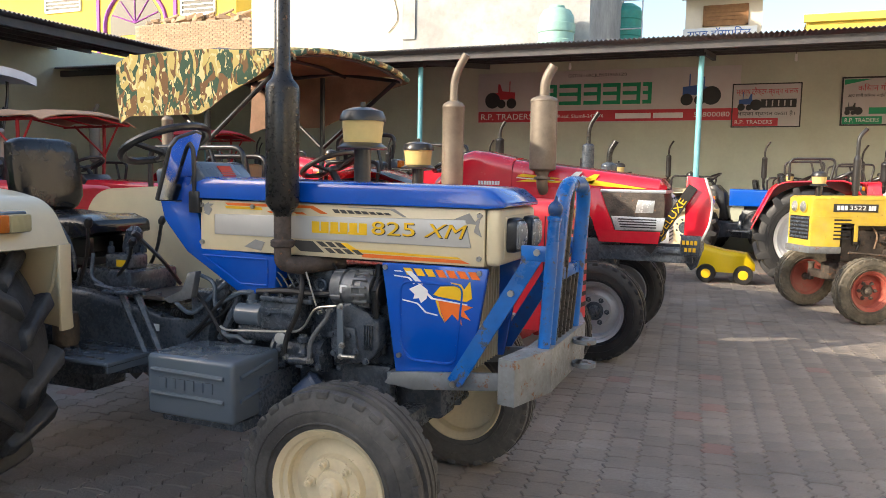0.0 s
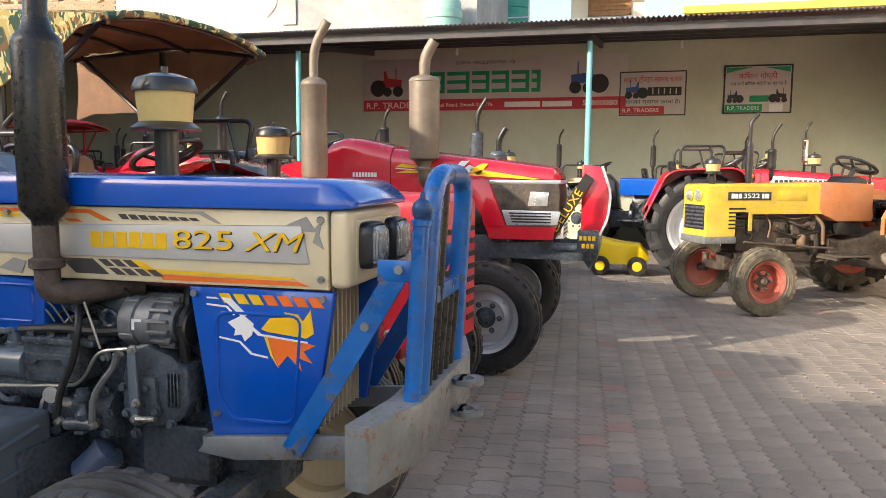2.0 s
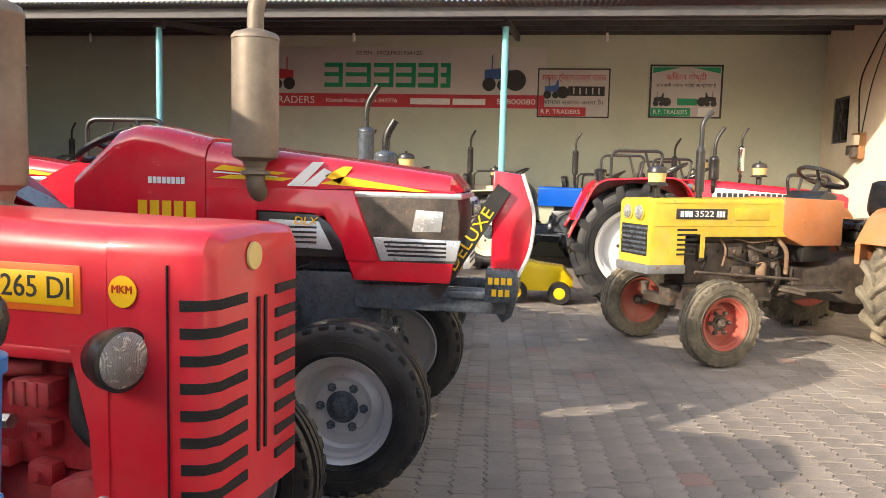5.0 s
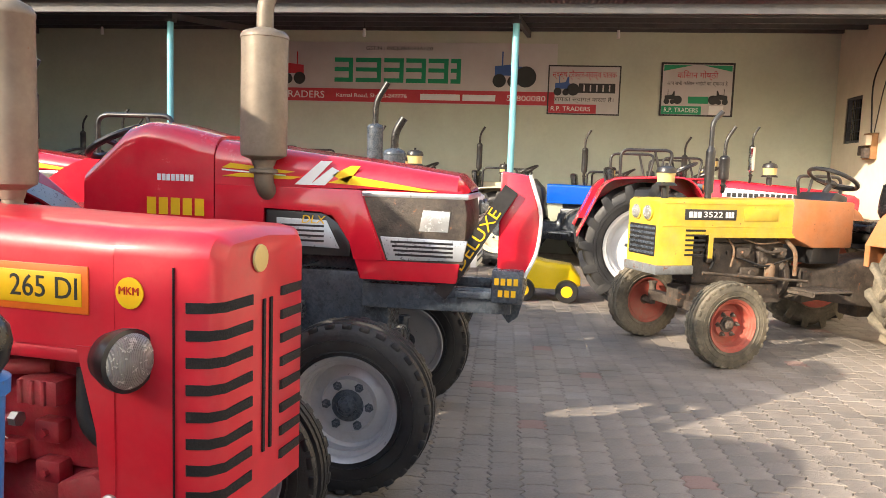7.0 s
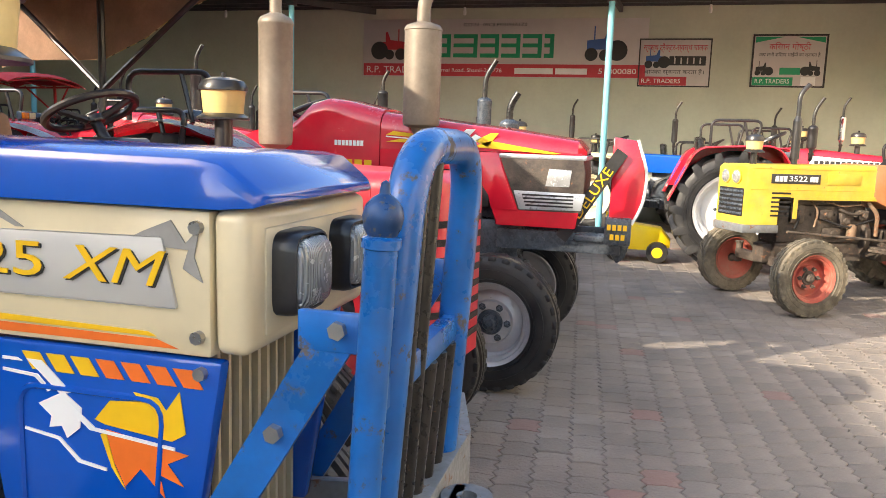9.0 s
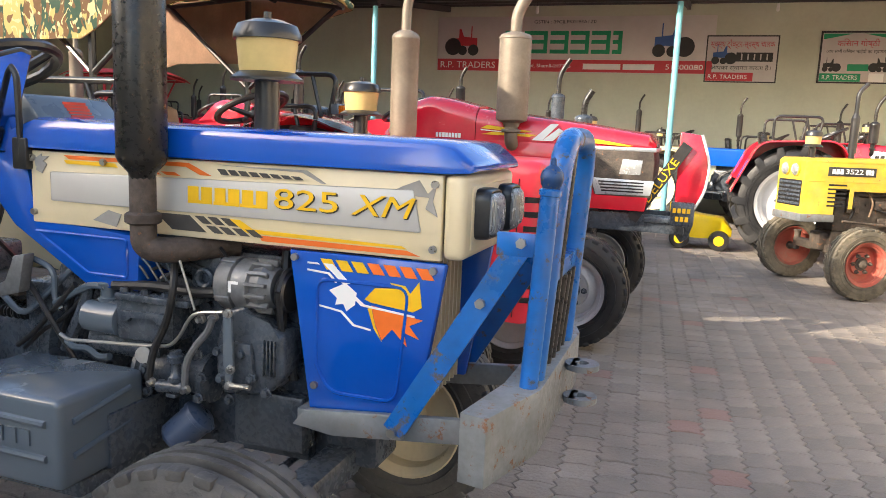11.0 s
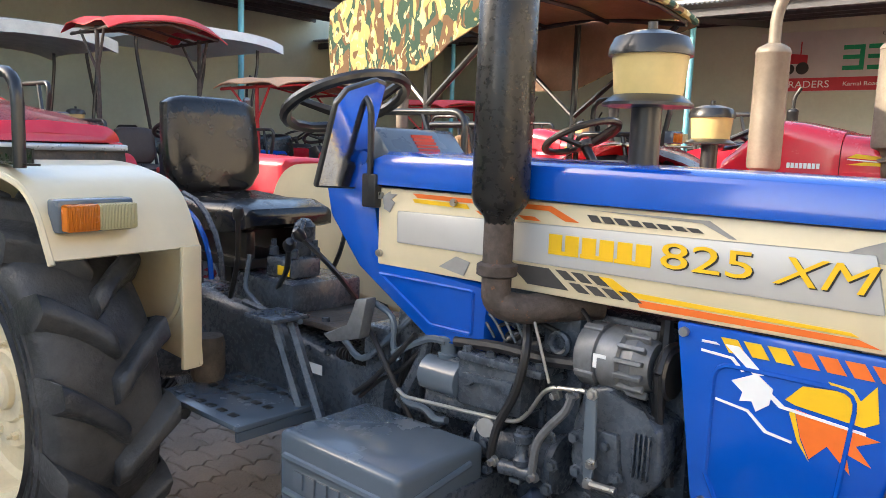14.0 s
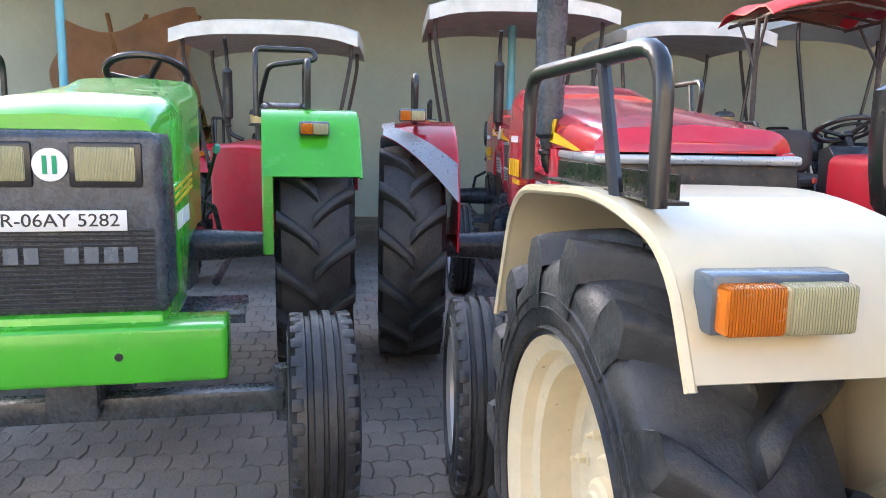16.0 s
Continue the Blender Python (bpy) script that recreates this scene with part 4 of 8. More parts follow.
def steering(root, x, z, r=0.22, tilt=28, material=None, column_to=(0.35, -0.45), spokes=3):
    m = pose(x, 0, z, 0, -tilt, 0)
    bm = B()
    n, k = 32, 8
    rings = []
    for i in range(n):
        a = 2 * math.pi * i / n
        q = []
        for j in range(k):
            b = 2 * math.pi * j / k
            rad = r + 0.020 * math.cos(b) - (0.005 if i % 2 and j in (3, 4, 5) else 0)
            q.append(m @ Vector((rad * math.cos(a), rad * math.sin(a), 0.020 * math.sin(b))))
        rings.append(q)
    ring_faces(bm, rings + [rings[0]], True, False)
    bmesh.ops.remove_doubles(bm, verts=bm.verts[:], dist=0.0001)
    for i in range(spokes):
        a = 2 * math.pi * i / spokes + 0.5
        add_tube(bm, [m @ Vector((r * math.cos(a), r * math.sin(a), 0)), m @ Vector((0.03 * math.cos(a), 0.03 * math.sin(a), -0.05))], [0.014, 0.02], 6, 0)
    add_lathe(bm, [(0.05, -0.065), (0.055, -0.05), (0.05, -0.03), (0.0, -0.025)], m @ Vector((0, 0, 0)), m.to_3x3() @ Vector((0, 0, 1)), 16)
    part("steering_wheel", bm, material or BLACK, root)
    bm = B()
    add_rod(bm, m @ Vector((0, 0, -0.05)), (x + column_to[0], 0, z + column_to[1]), 0.028, segs=10)
    part("steering_column", bm, BLACK, root)


def fender(root, rx, y_out, y_in, pts, low, material, lamp="", rail=0, thick=0.012, trim=None, inner=True):
    """A mudguard: a bent sheet over the wheel, with an inner plate down to the height low. Sign of y gives the side."""
    bm = B()
    lo, hi = min(y_out, y_in), max(y_out, y_in)
    arch = [(p.x, p.z) for p in rounded([(a, 0, b) for a, b in pts], 0.16, 6)]
    add_shell(bm, arch[::-1], lo, hi, thick)
    s = 1 if y_out > 0 else -1
    if inner:
        ys = (y_in, y_in - s * 0.008)
        add_prism(bm, arch + [(arch[-1][0] - 0.03, low), (arch[0][0] + 0.06, low + 0.15)], min(ys), max(ys))
        add_box(bm, (arch[-1][0] - 0.008, min(y_in, y_in + s * 0.05), low), (arch[-1][0] + 0.004, max(y_in, y_in + s * 0.05), arch[-1][1]))
    lipped = [(a, y_out, b - thick) for a, b in arch]
    add_tube(bm, lipped, 0.010, 6, 0)
    f = part("fender", bm, material, root)
    top = max(b for a, b in pts)
    if trim:
        bm = B()
        add_shell(bm, [(a + 0.004, b + 0.014) for a, b in arch[len(arch) // 2:]][::-1], y_out - 0.07 if s > 0 else y_out - 0.012, y_out + 0.012 if s > 0 else y_out + 0.07, 0.012)
        part("trim", bm, trim, f)
    return f


def arc_fender(root, rx, Rr, y_out, y_in, material, trim):
    """A mudguard bent round the wheel, cut on a slant in front, with a bright edge and an inner plate."""
    n, k, rad = 16, 6, Rr + 0.085
    s = 1 if y_out > 0 else -1

    def at(u, v, lift=0.0):
        end = 66 - 40 * v
        a = radians(152 + (end - 152) * u)
        r = rad + lift - 0.03 * (1 - v) ** 3
        return Vector((rx + r * math.cos(a), y_out + (y_in - y_out) * v, Rr + r * math.sin(a)))
    bm = B()
    ring_faces(bm, [[at(i / n, j / k) for j in range(k + 1)] for i in range(n + 1)], False, False)
    bmesh.ops.solidify(bm, geom=bm.faces[:], thickness=0.01)
    f = part("fender", bm, material, root)
    bm = B()
    ring_faces(bm, [[at(u, j / k, 0.012) for j in range(k + 1)] for u in (0.86, 0.91, 0.96, 1.005)], False, False)
    ring_faces(bm, [[at(i / n * 0.9, v, 0.012) for v in (-0.02, 0.08, 0.16)] for i in range(n + 1)], False, False)
    bmesh.ops.solidify(bm, geom=bm.faces[:], thickness=0.008)
    part("trim", bm, trim, f, "silver mudguard edge")
    bm = B()
    edge = [at(i / n, 1.0) for i in range(n + 1)]
    outline = [(p.x, p.z) for p in edge] + [(edge[-1].x - 0.05, 0.80), (edge[0].x + 0.15, 0.80)]
    add_prism(bm, outline, min(y_in, y_in - s * 0.01), max(y_in, y_in - s * 0.01))
    part("inner_plate", bm, material, f)


def side_lamp(root, x, y, z, w=0.20, h=0.085, facing="x"):
    """A rectangular two-part lamp that looks forward along x."""
    bm = B()
    add_box(bm, (x - 0.05, y - w / 2 - 0.008, z - h / 2 - 0.006), (x + 0.01, y + w / 2 + 0.008, z + h / 2 + 0.012), 0.008)
    body = part("lamp_housing", bm, GREY_SHEET, root)
    bm = B()
    add_box(bm, (x + 0.004, y - w / 2, z - h / 2), (x + 0.045, y - 0.01, z + h / 2), 0.008)
    part("amber_lens", bm, AMBER, body, "orange indicator lens")
    bm = B()
    add_box(bm, (x + 0.004, y - 0.008, z - h / 2), (x + 0.045, y + w / 2, z + h / 2), 0.008)
    part("clear_lens", bm, CLEAR_LENS, body, "yellowed clear lens")


def hand_rail(root, x0, x1, y, z, h, material, inset=0.06, s=1):
    bm = B()
    add_tube(bm, [(x0, y, z), (x0, y, z + h), (x1, y, z + h), (x1 - inset, y, z)], 0.018, 10, 0.09, 5)
    add_tube(bm, [(x1 + (x0 - x1) * 0.35, y, z + h - 0.01), (x1 + (x0 - x1) * 0.22, y, z)], 0.015, 8, 0)
    part("hand_rail", bm, material, root)


def muffler(root, x, y, z, r, h, material, pipe_to, tail=0.25, cap=True, pipe_mat=None, bent=True, oval=1.0):
    bm = B()
    add_lathe(bm, [(r * 0.45, -0.05), (r * 0.55, -0.02), (r * 0.96, 0.0), (r, 0.02), (r, h * 0.5), (r, h - 0.015), (r * 1.03, h - 0.012), (r * 1.03, h), (r * 0.9, h + 0.02), (r * 0.4, h + 0.04)], (x, y, z), (0, 0, 1), 24)
    mu = part("silencer", bm, material, root)
    bm = B()
    top = z + h + 0.02
    if bent:
        add_tube(bm, [(x, y, top), (x, y, top + tail * 0.55), (x + tail * 0.28, y, top + tail)], r * 0.36, 12, 0.10, 6)
    else:
        add_tube(bm, [(x, y, top), (x, y, top + tail)], r * 0.38, 12, 0)
    part("tail_pipe", bm, pipe_mat or material, mu)
    bm = B()
    add_tube(bm, [(x, y, z)] + [tuple(p) for p in pipe_to], r * 0.42, 12, 0.07, 6)
    add_lathe(bm, [(r * 0.5, 0), (r * 0.62, 0.006), (r * 0.62, 0.02), (r * 0.5, 0.026)], (x, y, z - 0.09), (0, 0, 1), 16)
    part("exhaust_pipe", bm, pipe_mat or EXHAUST_RUST, mu)


def pre_cleaner(root, x, y, z, r, base_z, bowl=None, stem=BLACK):
    """A stack with a see-through dust bowl on top; z is the bowl's foot."""
    bm = B()
    add_lathe(bm, [(r * 0.38, base_z - z), (r * 0.38, -0.03), (r * 1.12, -0.028), (r * 1.12, -0.02), (r * 0.85, 0.0)], (x, y, z), (0, 0, 1), 24)
    p = part("air_pipe", bm, stem, root)
    bm = B()
    add_lathe(bm, [(r * 0.84, 0), (r * 0.94, 0.10 * r / 0.1), (r * 0.90, 0.102 * r / 0.1)], (x, y, z), (0, 0, 1), 24)
    part("dust_bowl", bm, bowl or CUP, p, "yellowed clear dust bowl")
    bm = B()
    h = 0.10 * r / 0.1
    add_lathe(bm, [(r * 1.03, h - 0.005), (r * 1.03, h + 0.012), (r * 0.9, h + 0.04), (r * 0.5, h + 0.055), (0.012, h + 0.058), (0.012, h + 0.08), (0, h + 0.082)], (x, y, z), (0, 0, 1), 24)
    part("cap", bm, stem, p)


def canopy(root, x0, x1, hw, z, legs, cloth, lining=None, sag=0.03, valance=0.0, frame=BLACK, front_drop=0.0, legs_z=0.9, thick=0.012):
    """A cloth or sheet roof on a bent pipe frame. x0 is the rear, x1 the front."""
    bm = B()
    n, k = 8, 10
    verts = {}
    for i in range(n + 1):
        for j in range(k + 1):
            u, v = i / n, j / k
            x = x0 + (x1 - x0) * u
            y = -hw + 2 * hw * v
            e = 0.10 * (abs(2 * v - 1) ** 4) + 0.05 * (abs(2 * u - 1) ** 6)
            w = sag * (math.sin(u * math.pi * 3) * 0.35 + math.sin(v * math.pi * 2.2 + u * 4) * 0.3)
            verts[i, j] = Vector((x, y, z - e + w - front_drop * u))
    for layer in (0, 1):
        vs = {q: bm.verts.new(p - Vector((0, 0, thick * layer))) for q, p in verts.items()}
        for i in range(n):
            for j in range(k):
                bm.faces.new((vs[i, j], vs[i + 1, j], vs[i + 1, j + 1], vs[i, j + 1]))
        if layer == 0:
            up = vs
        else:
            rim_q = [(i, 0) for i in range(n)] + [(n, j) for j in range(k)] + [(i, k) for i in range(n, 0, -1)] + [(0, j) for j in range(k, 0, -1)]
            for a, b in zip(rim_q, rim_q[1:] + rim_q[:1]):
                bm.faces.new((up[a], up[b], vs[b], vs[a]))
            if valance:
                bm2 = B()
                for side_rim in (rim_q[:],):
                    tops = [verts[q].copy() for q in side_rim]
                    rings = []
                    for t in (0, 0.33, 0.66, 1.0):
                        rings.append([p + Vector(((0.012 + 0.02 * t) * math.sin(i * 1.9), (0.012 + 0.02 * t) * math.cos(i * 2.3), -valance * t - (0.02 * math.sin(i * 1.3) if t == 1 else 0))) for i, p in enumerate(tops)])
                    ring_faces(bm2, rings, True, False)
                    bmesh.ops.solidify(bm2, geom=bm2.faces[:], thickness=0.006)
                val = bm2
    roof = part("canopy_sheet", bm, cloth, root)
    if valance:
        part("valance", val, cloth, roof)
    if lining:
        bm = B()
        vs = {q: bm.verts.new(p - Vector((0, 0, thick + 0.006))) for q, p in verts.items() if 0 < q[1] < k}
        for i in range(n):
            for j in range(1, k - 1):
                bm.faces.new((vs[i, j], vs[i + 1, j], vs[i + 1, j + 1], vs[i, j + 1]))
        bmesh.ops.solidify(bm, geom=bm.faces[:], thickness=0.004)
        part("lining", bm, lining, roof)
    for s in (-1, 1):
        y = s * (hw - 0.08)
        bm = B()
        add_tube(bm, [(x0 + 0.05, y, z - 0.16), (x1 - 0.05, y, z - 0.14 - front_drop)], 0.016, 8, 0)
        part("frame_rail", bm, frame, root)
        for lx in legs:
            bm = B()
            add_tube(bm, [(lx, s * min(hw - 0.1, 0.62), legs_z), (lx, y, z - 0.40), (lx, y, z - 0.12 - front_drop * (lx - x0) / (x1 - x0))], 0.022, 8, 0.1)
            part("canopy_leg", bm, frame, root)
        if len(legs) == 1:
            bm = B()
            add_tube(bm, [(legs[0], y, z - 0.55), (x1 - 0.25, y, z - 0.14 - front_drop)], 0.014, 8, 0)
            add_tube(bm, [(legs[0], y, z - 0.55), (x0 + 0.25, y, z - 0.14)], 0.014, 8, 0)
            part("brace", bm, frame, root)
    for x in (x0 + 0.06, (x0 + x1) / 2, x1 - 0.06):
        bm = B()
        add_tube(bm, [(x, -hw + 0.08, z - 0.15 - front_drop * (x - x0) / (x1 - x0)), (x, 0, z - 0.06 - front_drop * (x - x0) / (x1 - x0)), (x, hw - 0.08, z - 0.15 - front_drop * (x - x0) / (x1 - x0))], 0.013, 8, 0)
        part("cross_bow", bm, frame, root)


def lever(root, a, b, knob=None, r=0.008):
    bm = B()
    add_tube(bm, [a, ((a[0] + b[0]) / 2 + 0.03, (a[1] + b[1]) / 2, (a[2] + b[2]) / 2), b], r, 6, 0.1)
    l = part("lever", bm, BLACK, root)
    bm = B()
    add_lathe(bm, [(0.0, -0.02), (0.016, -0.012), (0.022, 0.01), (0.014, 0.035), (0, 0.04)], b, Vector(b) - Vector(a), 12)
    part("knob", bm, knob or BLACK, l)


def footboard(root, x0, x1, y0, y1, z, material):
    bm = B()
    add_box(bm, (x0, y0, z - 0.02), (x1, y1, z), 0.006)
    add_box(bm, (x0, y0, z - 0.05), (x0 + 0.012, y1, z - 0.02))
    add_box(bm, (x1 - 0.012, y0, z - 0.05), (x1, y1, z - 0.02))
    f = part("footboard", bm, material, root)
    bm = B()
    nx, ny = 6, 3
    for i in range(nx):
        for j in range(ny):
            x, y = x0 + 0.05 + (x1 - x0 - 0.1) * (i + 0.25 * (j % 2)) / nx, y0 + 0.05 + (y1 - y0 - 0.1) * j / (ny - 1)
            add_box(bm, (x, y - 0.012, z + 0.0005), (x + 0.035, y + 0.012, z + 0.003), 0.001)
    tagged(part("tread_pattern", bm, BLACK, f), kind="stuff")
    bm = B()
    ym = (y0 + y1) / 2
    s = 1 if ym > 0 else -1
    for x in (x0 + 0.06, x1 - 0.06):
        add_tube(bm, [(x, ym, z - 0.02), (x, s * 0.16, z - 0.1)], 0.018, 6, 0)
    part("bracket", bm, material, f)


def round_headlamp(root, x, y, z, r, way=(1, 0, 0), shell=BLACK):
    bm = B()
    add_lathe(bm, [(r * 0.35, -r * 1.25), (r * 0.8, -r * 0.95), (r, -r * 0.35), (r * 1.02, 0.0), (r * 0.92, 0.004)], (x, y, z), way, 24)
    h = part("headlamp", bm, shell, root)
    bm = B()
    add_lathe(bm, [(r * 0.93, 0.0), (r * 0.8, 0.012), (r * 0.4, 0.026), (0, 0.03)], (x, y, z), way, 24)
    part("lens", bm, LENS, h)


def lamp_ring(x, y, z, w, h, k=0.38, n=28):
    """A rounded square outline round the x axis."""
    pts = []
    for i in range(n):
        a = 2 * math.pi * i / n
        c, s = math.cos(a), math.sin(a)
        pts.append((x, y + w / 2 * math.copysign(abs(c) ** k, c), z + h / 2 * math.copysign(abs(s) ** k, s)))
    return pts


def square_headlamp(root, x, y, z, w, h, depth=0.06, shell=BLACK, lens=LENS, frame=0.022):
    """A rounded square lamp looking forward along x: a deep rubber surround with a domed glass."""
    bm = B()
    ring_faces(bm, [lamp_ring(x - depth, y, z, w, h), lamp_ring(x - depth * 0.4, y, z, w * 1.0, h * 1.0), lamp_ring(x - 0.008, y, z, w * 0.97, h * 0.97), lamp_ring(x, y, z, w * 0.92, h * 0.92), lamp_ring(x, y, z, w - frame * 1.3, h - frame * 1.3), lamp_ring(x - 0.012, y, z, w - frame * 2, h - frame * 2)])
    b = part("headlamp", bm, shell, root)
    bm = B()
    w, h = w - frame * 1.7, h - frame * 1.7
    ring_faces(bm, [lamp_ring(x - 0.01, y, z, w, h), lamp_ring(x + 0.004, y, z, w * 0.98, h * 0.98), lamp_ring(x + 0.014, y, z, w * 0.86, h * 0.86, 0.45), lamp_ring(x + 0.020, y, z, w * 0.6, h * 0.6, 0.6), lamp_ring(x + 0.022, y, z, w * 0.2, h * 0.2, 0.8)])
    part("lens", bm, lens, b)


ARCH = lambda rx, Rr, f=0.10: [(rx - Rr - 0.02, Rr + 0.12), (rx - Rr * 0.62, Rr + Rr * 0.92 + f), (rx + Rr * 0.62, Rr + Rr * 0.98 + f), (rx + Rr * 0.93, Rr + Rr * 0.62)]


def plain_tractor(m, label, style, paint, body, rim_mat=RIM_SILVER, fender_mat=None, tyre=RUBBER, nose_mat=None, muff=None, cleaner=None, roof=None, seat_mat=VINYL, rail=BLACK, trim=None, group="parked tractors",
                  weight=False, scale=1.0, lamps=True, rear_tyre_mat=None, hub_mat=None, rear_rim=None):
    """A complete tractor of one of the common shapes; its nose is at x = 0 and it looks along x."""
    root = thing("tractor", m, label, "tractor", group)
    fender_mat = fender_mat or paint
    big = style in ("arjun", "green", "mf")
    Rf, Rr = (0.40, 0.74) if big else (0.36, 0.62)
    fx, rx = (-0.48, -2.50) if big else (-0.45, -2.30)
    Wf, Wr = (0.21, 0.40) if big else (0.17, 0.31)
    fh, rh = (0.70, 0.86) if big else (0.62, 0.72)
    if style == "green":
        Rr, fx, rx, Wf, Wr, fh, rh = 0.77, -0.19, -2.20, 0.25, 0.44, 0.88, 0.93
    if style == "arjun":
        Rf, rh = 0.415, 0.93
    if paint is YELLOW:
        rx = -2.52
    running_gear(root, fx, rx, fh, rh, Rf, Rr, Wf, Wr, rim_mat, tyre, body, hub_mat or body, rear_rim, rear_tyre_mat)
    engine(root, -1.38, -0.42, body)
    z = {"arjun": 1.42, "green": 1.58, "mf": 1.42, "round": 1.35, "box": 1.36}[style]
    bm = B()
    if style == "arjun":
        def pt(name, b2, *rest):
            bmesh.ops.translate(b2, verts=b2.verts[:], vec=(0, 0, 0.09))
            return part(name, b2, *rest)

        add_loft(bm, [(0.0, 0.23, 1.335, z - 0.06, 0.04), (-0.05, 0.295, 1.335, z - 0.005, 0.08), (-0.5, 0.31, 1.335, z + 0.055, 0.10), (-1.0, 0.31, 1.33, z + 0.11, 0.12), (-1.34, 0.31, 1.0, z + 0.15, 0.13)], 5, 0.015)
        pt("bonnet", bm, paint, root)
        bm = B()
        add_loft(bm, [(-1.345, 0.312, 1.0, z + 0.165, 0.13), (-1.6, 0.315, 0.98, z + 0.22, 0.13), (-1.74, 0.31, 0.98, z + 0.235, 0.12), (-1.86, 0.30, 0.98, z + 0.205, 0.12), (-2.12, 0.27, 1.0, z - 0.04, 0.08)], 5, 0.01)
        pt("tank_cover", bm, paint, root)
        bm = B()
        add_prism(bm, [(-0.04, 0.865), (-0.02, 1.0), (-0.02, 1.34), (-0.62, 1.33), (-1.0, 1.33), (-0.62, 1.14), (-0.55, 0.865)], -0.30, 0.30, bevel=0.012)
        pt("nose_panel", bm, paint, root)
        bm = B()
        add_prism(bm, [(-0.005, 0.965), (0.006, 1.22), (-0.01, 1.312), (-0.54, 1.30), (-0.41, 0.965)], -0.303, 0.303, bevel=0.012)
        g = pt("nose_mask", bm, GREASY if not nose_mat else nose_mat, root, "smoked grey mask round the lamps")
        bm = B()
        add_box(bm, (-0.545, -0.308, 1.295), (0.012, 0.308, 1.328), 0.012)
        pt("bright_strip", bm, SILVER, g)
        for s in (-1, 1):
            bm = B()
            add_prism(bm, [(-0.24, 1.13), (-0.09, 1.13), (-0.08, 1.235), (-0.22, 1.24)], s * 0.300, s * 0.309, bevel=0.003)
            pt("lamp_window", bm, LENS, g)
            bm = B()
            add_prism(bm, [(-0.40, 0.975), (-0.01, 0.985), (0.012, 1.09), (-0.44, 1.095)], s * 0.296, s * 0.312, bevel=0.004)
            pt("side_vent", bm, SILVER, g)
            for i in range(4):
                bm = B()
                add_box(bm, (-0.36 - i * 0.008, s * 0.3105, 1.0 + i * 0.022), (-0.06, s * 0.3135, 1.011 + i * 0.022))
                pt("vent_slot", bm, BLACK, g)
            bm = B()
            add_prism(bm, [(-1.06, 0.98), (-0.60, 0.98), (-0.60, 1.05), (-0.70, 1.20), (-1.06, 1.21)], s * 0.285, s * 0.300, bevel=0.006)
            v = pt("side_grille", bm, BLACK, root)
            bm = B()
            add_prism(bm, [(-1.0, 1.03), (-0.655, 1.02), (-0.73, 1.165), (-1.0, 1.17)], s * 0.298, s * 0.306, bevel=0.004)
            pt("grille_insert", bm, SILVER, v)
            for i in range(4):
                bm = B()
                add_box(bm, (-0.97, s * 0.304, 1.05 + i * 0.026), (-0.74, s * 0.309, 1.061 + i * 0.026))
                pt("grille_slot", bm, BLACK, v)
            bm = B()
            add_prism(bm, [(-1.34, 0.98), (-1.07, 0.98), (-1.07, 1.22), (-0.70, 1.21), (-0.60, 1.06), (-0.58, 0.97), (-0.42, 0.97), (-0.55, 1.33), (-1.34, 1.33)], s * 0.292, s * 0.3125, bevel=0.003)
            pt("side_panel", bm, paint, root)
            bm = B()
            k = s * 0.3145
            for pts in ([(-1.30, 1.42), (-0.95, 1.40), (-0.90, 1.41), (-1.25, 1.445)], [(-1.30, 1.375), (-0.92, 1.37), (-0.86, 1.385), (-1.2, 1.395)], [(-0.72, 1.36), (-0.2, 1.33), (-0.15, 1.335), (-0.6, 1.40)], [(-0.70, 1.40), (-0.62, 1.36), (-0.55, 1.45), (-0.6, 1.45)]):
                add_prism(bm, pts, min(k, k - s * 0.004), max(k, k - s * 0.004))
            pt("yellow_stripe", bm, DECAL_YELLOW, root)
            bm = B()
            for pts in ([(-1.30, 1.405), (-0.95, 1.385), (-0.95, 1.392), (-1.30, 1.413)], [(-0.90, 1.345), (-0.82, 1.345), (-0.70, 1.47), (-0.76, 1.47)], [(-0.82, 1.345), (-0.74, 1.345), (-0.66, 1.42), (-0.70, 1.44)]):
                add_prism(bm, pts, min(k, k - s * 0.004), max(k, k - s * 0.004))
            pt("white_stripe", bm, WHITE_PRINT, root)
            bm = B()
            bars(bm, -1.66, -1.45, 1.34, 1.375, s * 0.318 + 0.001, 8, 0.25, d=0.003)
            pt("white_badge", bm, WHITE_PRINT, root)
            bm = B()
            bars(bm, -1.72, -1.38, 1.16, 1.25, s * 0.317 + 0.001, 5, 0.25, d=0.003)
            bars(bm, -1.60, -1.36, 1.12, 1.145, s * 0.317 + 0.001, 7, 0.3, d=0.003)
            pt("yellow_badge", bm, DECAL_YELLOW, root)
    elif style == "round":
        add_loft(bm, [(-0.004, 0.22, 0.56, z - 0.03, 0.05), (-0.03, 0.255, 0.54, z - 0.008, 0.06), (-0.08, 0.27, 0.53, z, 0.07), (-0.30, 0.275, 0.53, z + 0.002, 0.07)], 5, 0.01)
        part("nose", bm, paint, root)
        bm = B()
        add_loft(bm, [(-0.303, 0.273, 1.02, z, 0.075), (-0.9, 0.275, 1.02, z + 0.015, 0.08), (-1.5, 0.278, 1.0, z + 0.03, 0.09), (-1.75, 0.27, 1.0, z + 0.03, 0.08)], 5, 0.012)
        part("bonnet", bm, paint, root)
    elif style == "green":
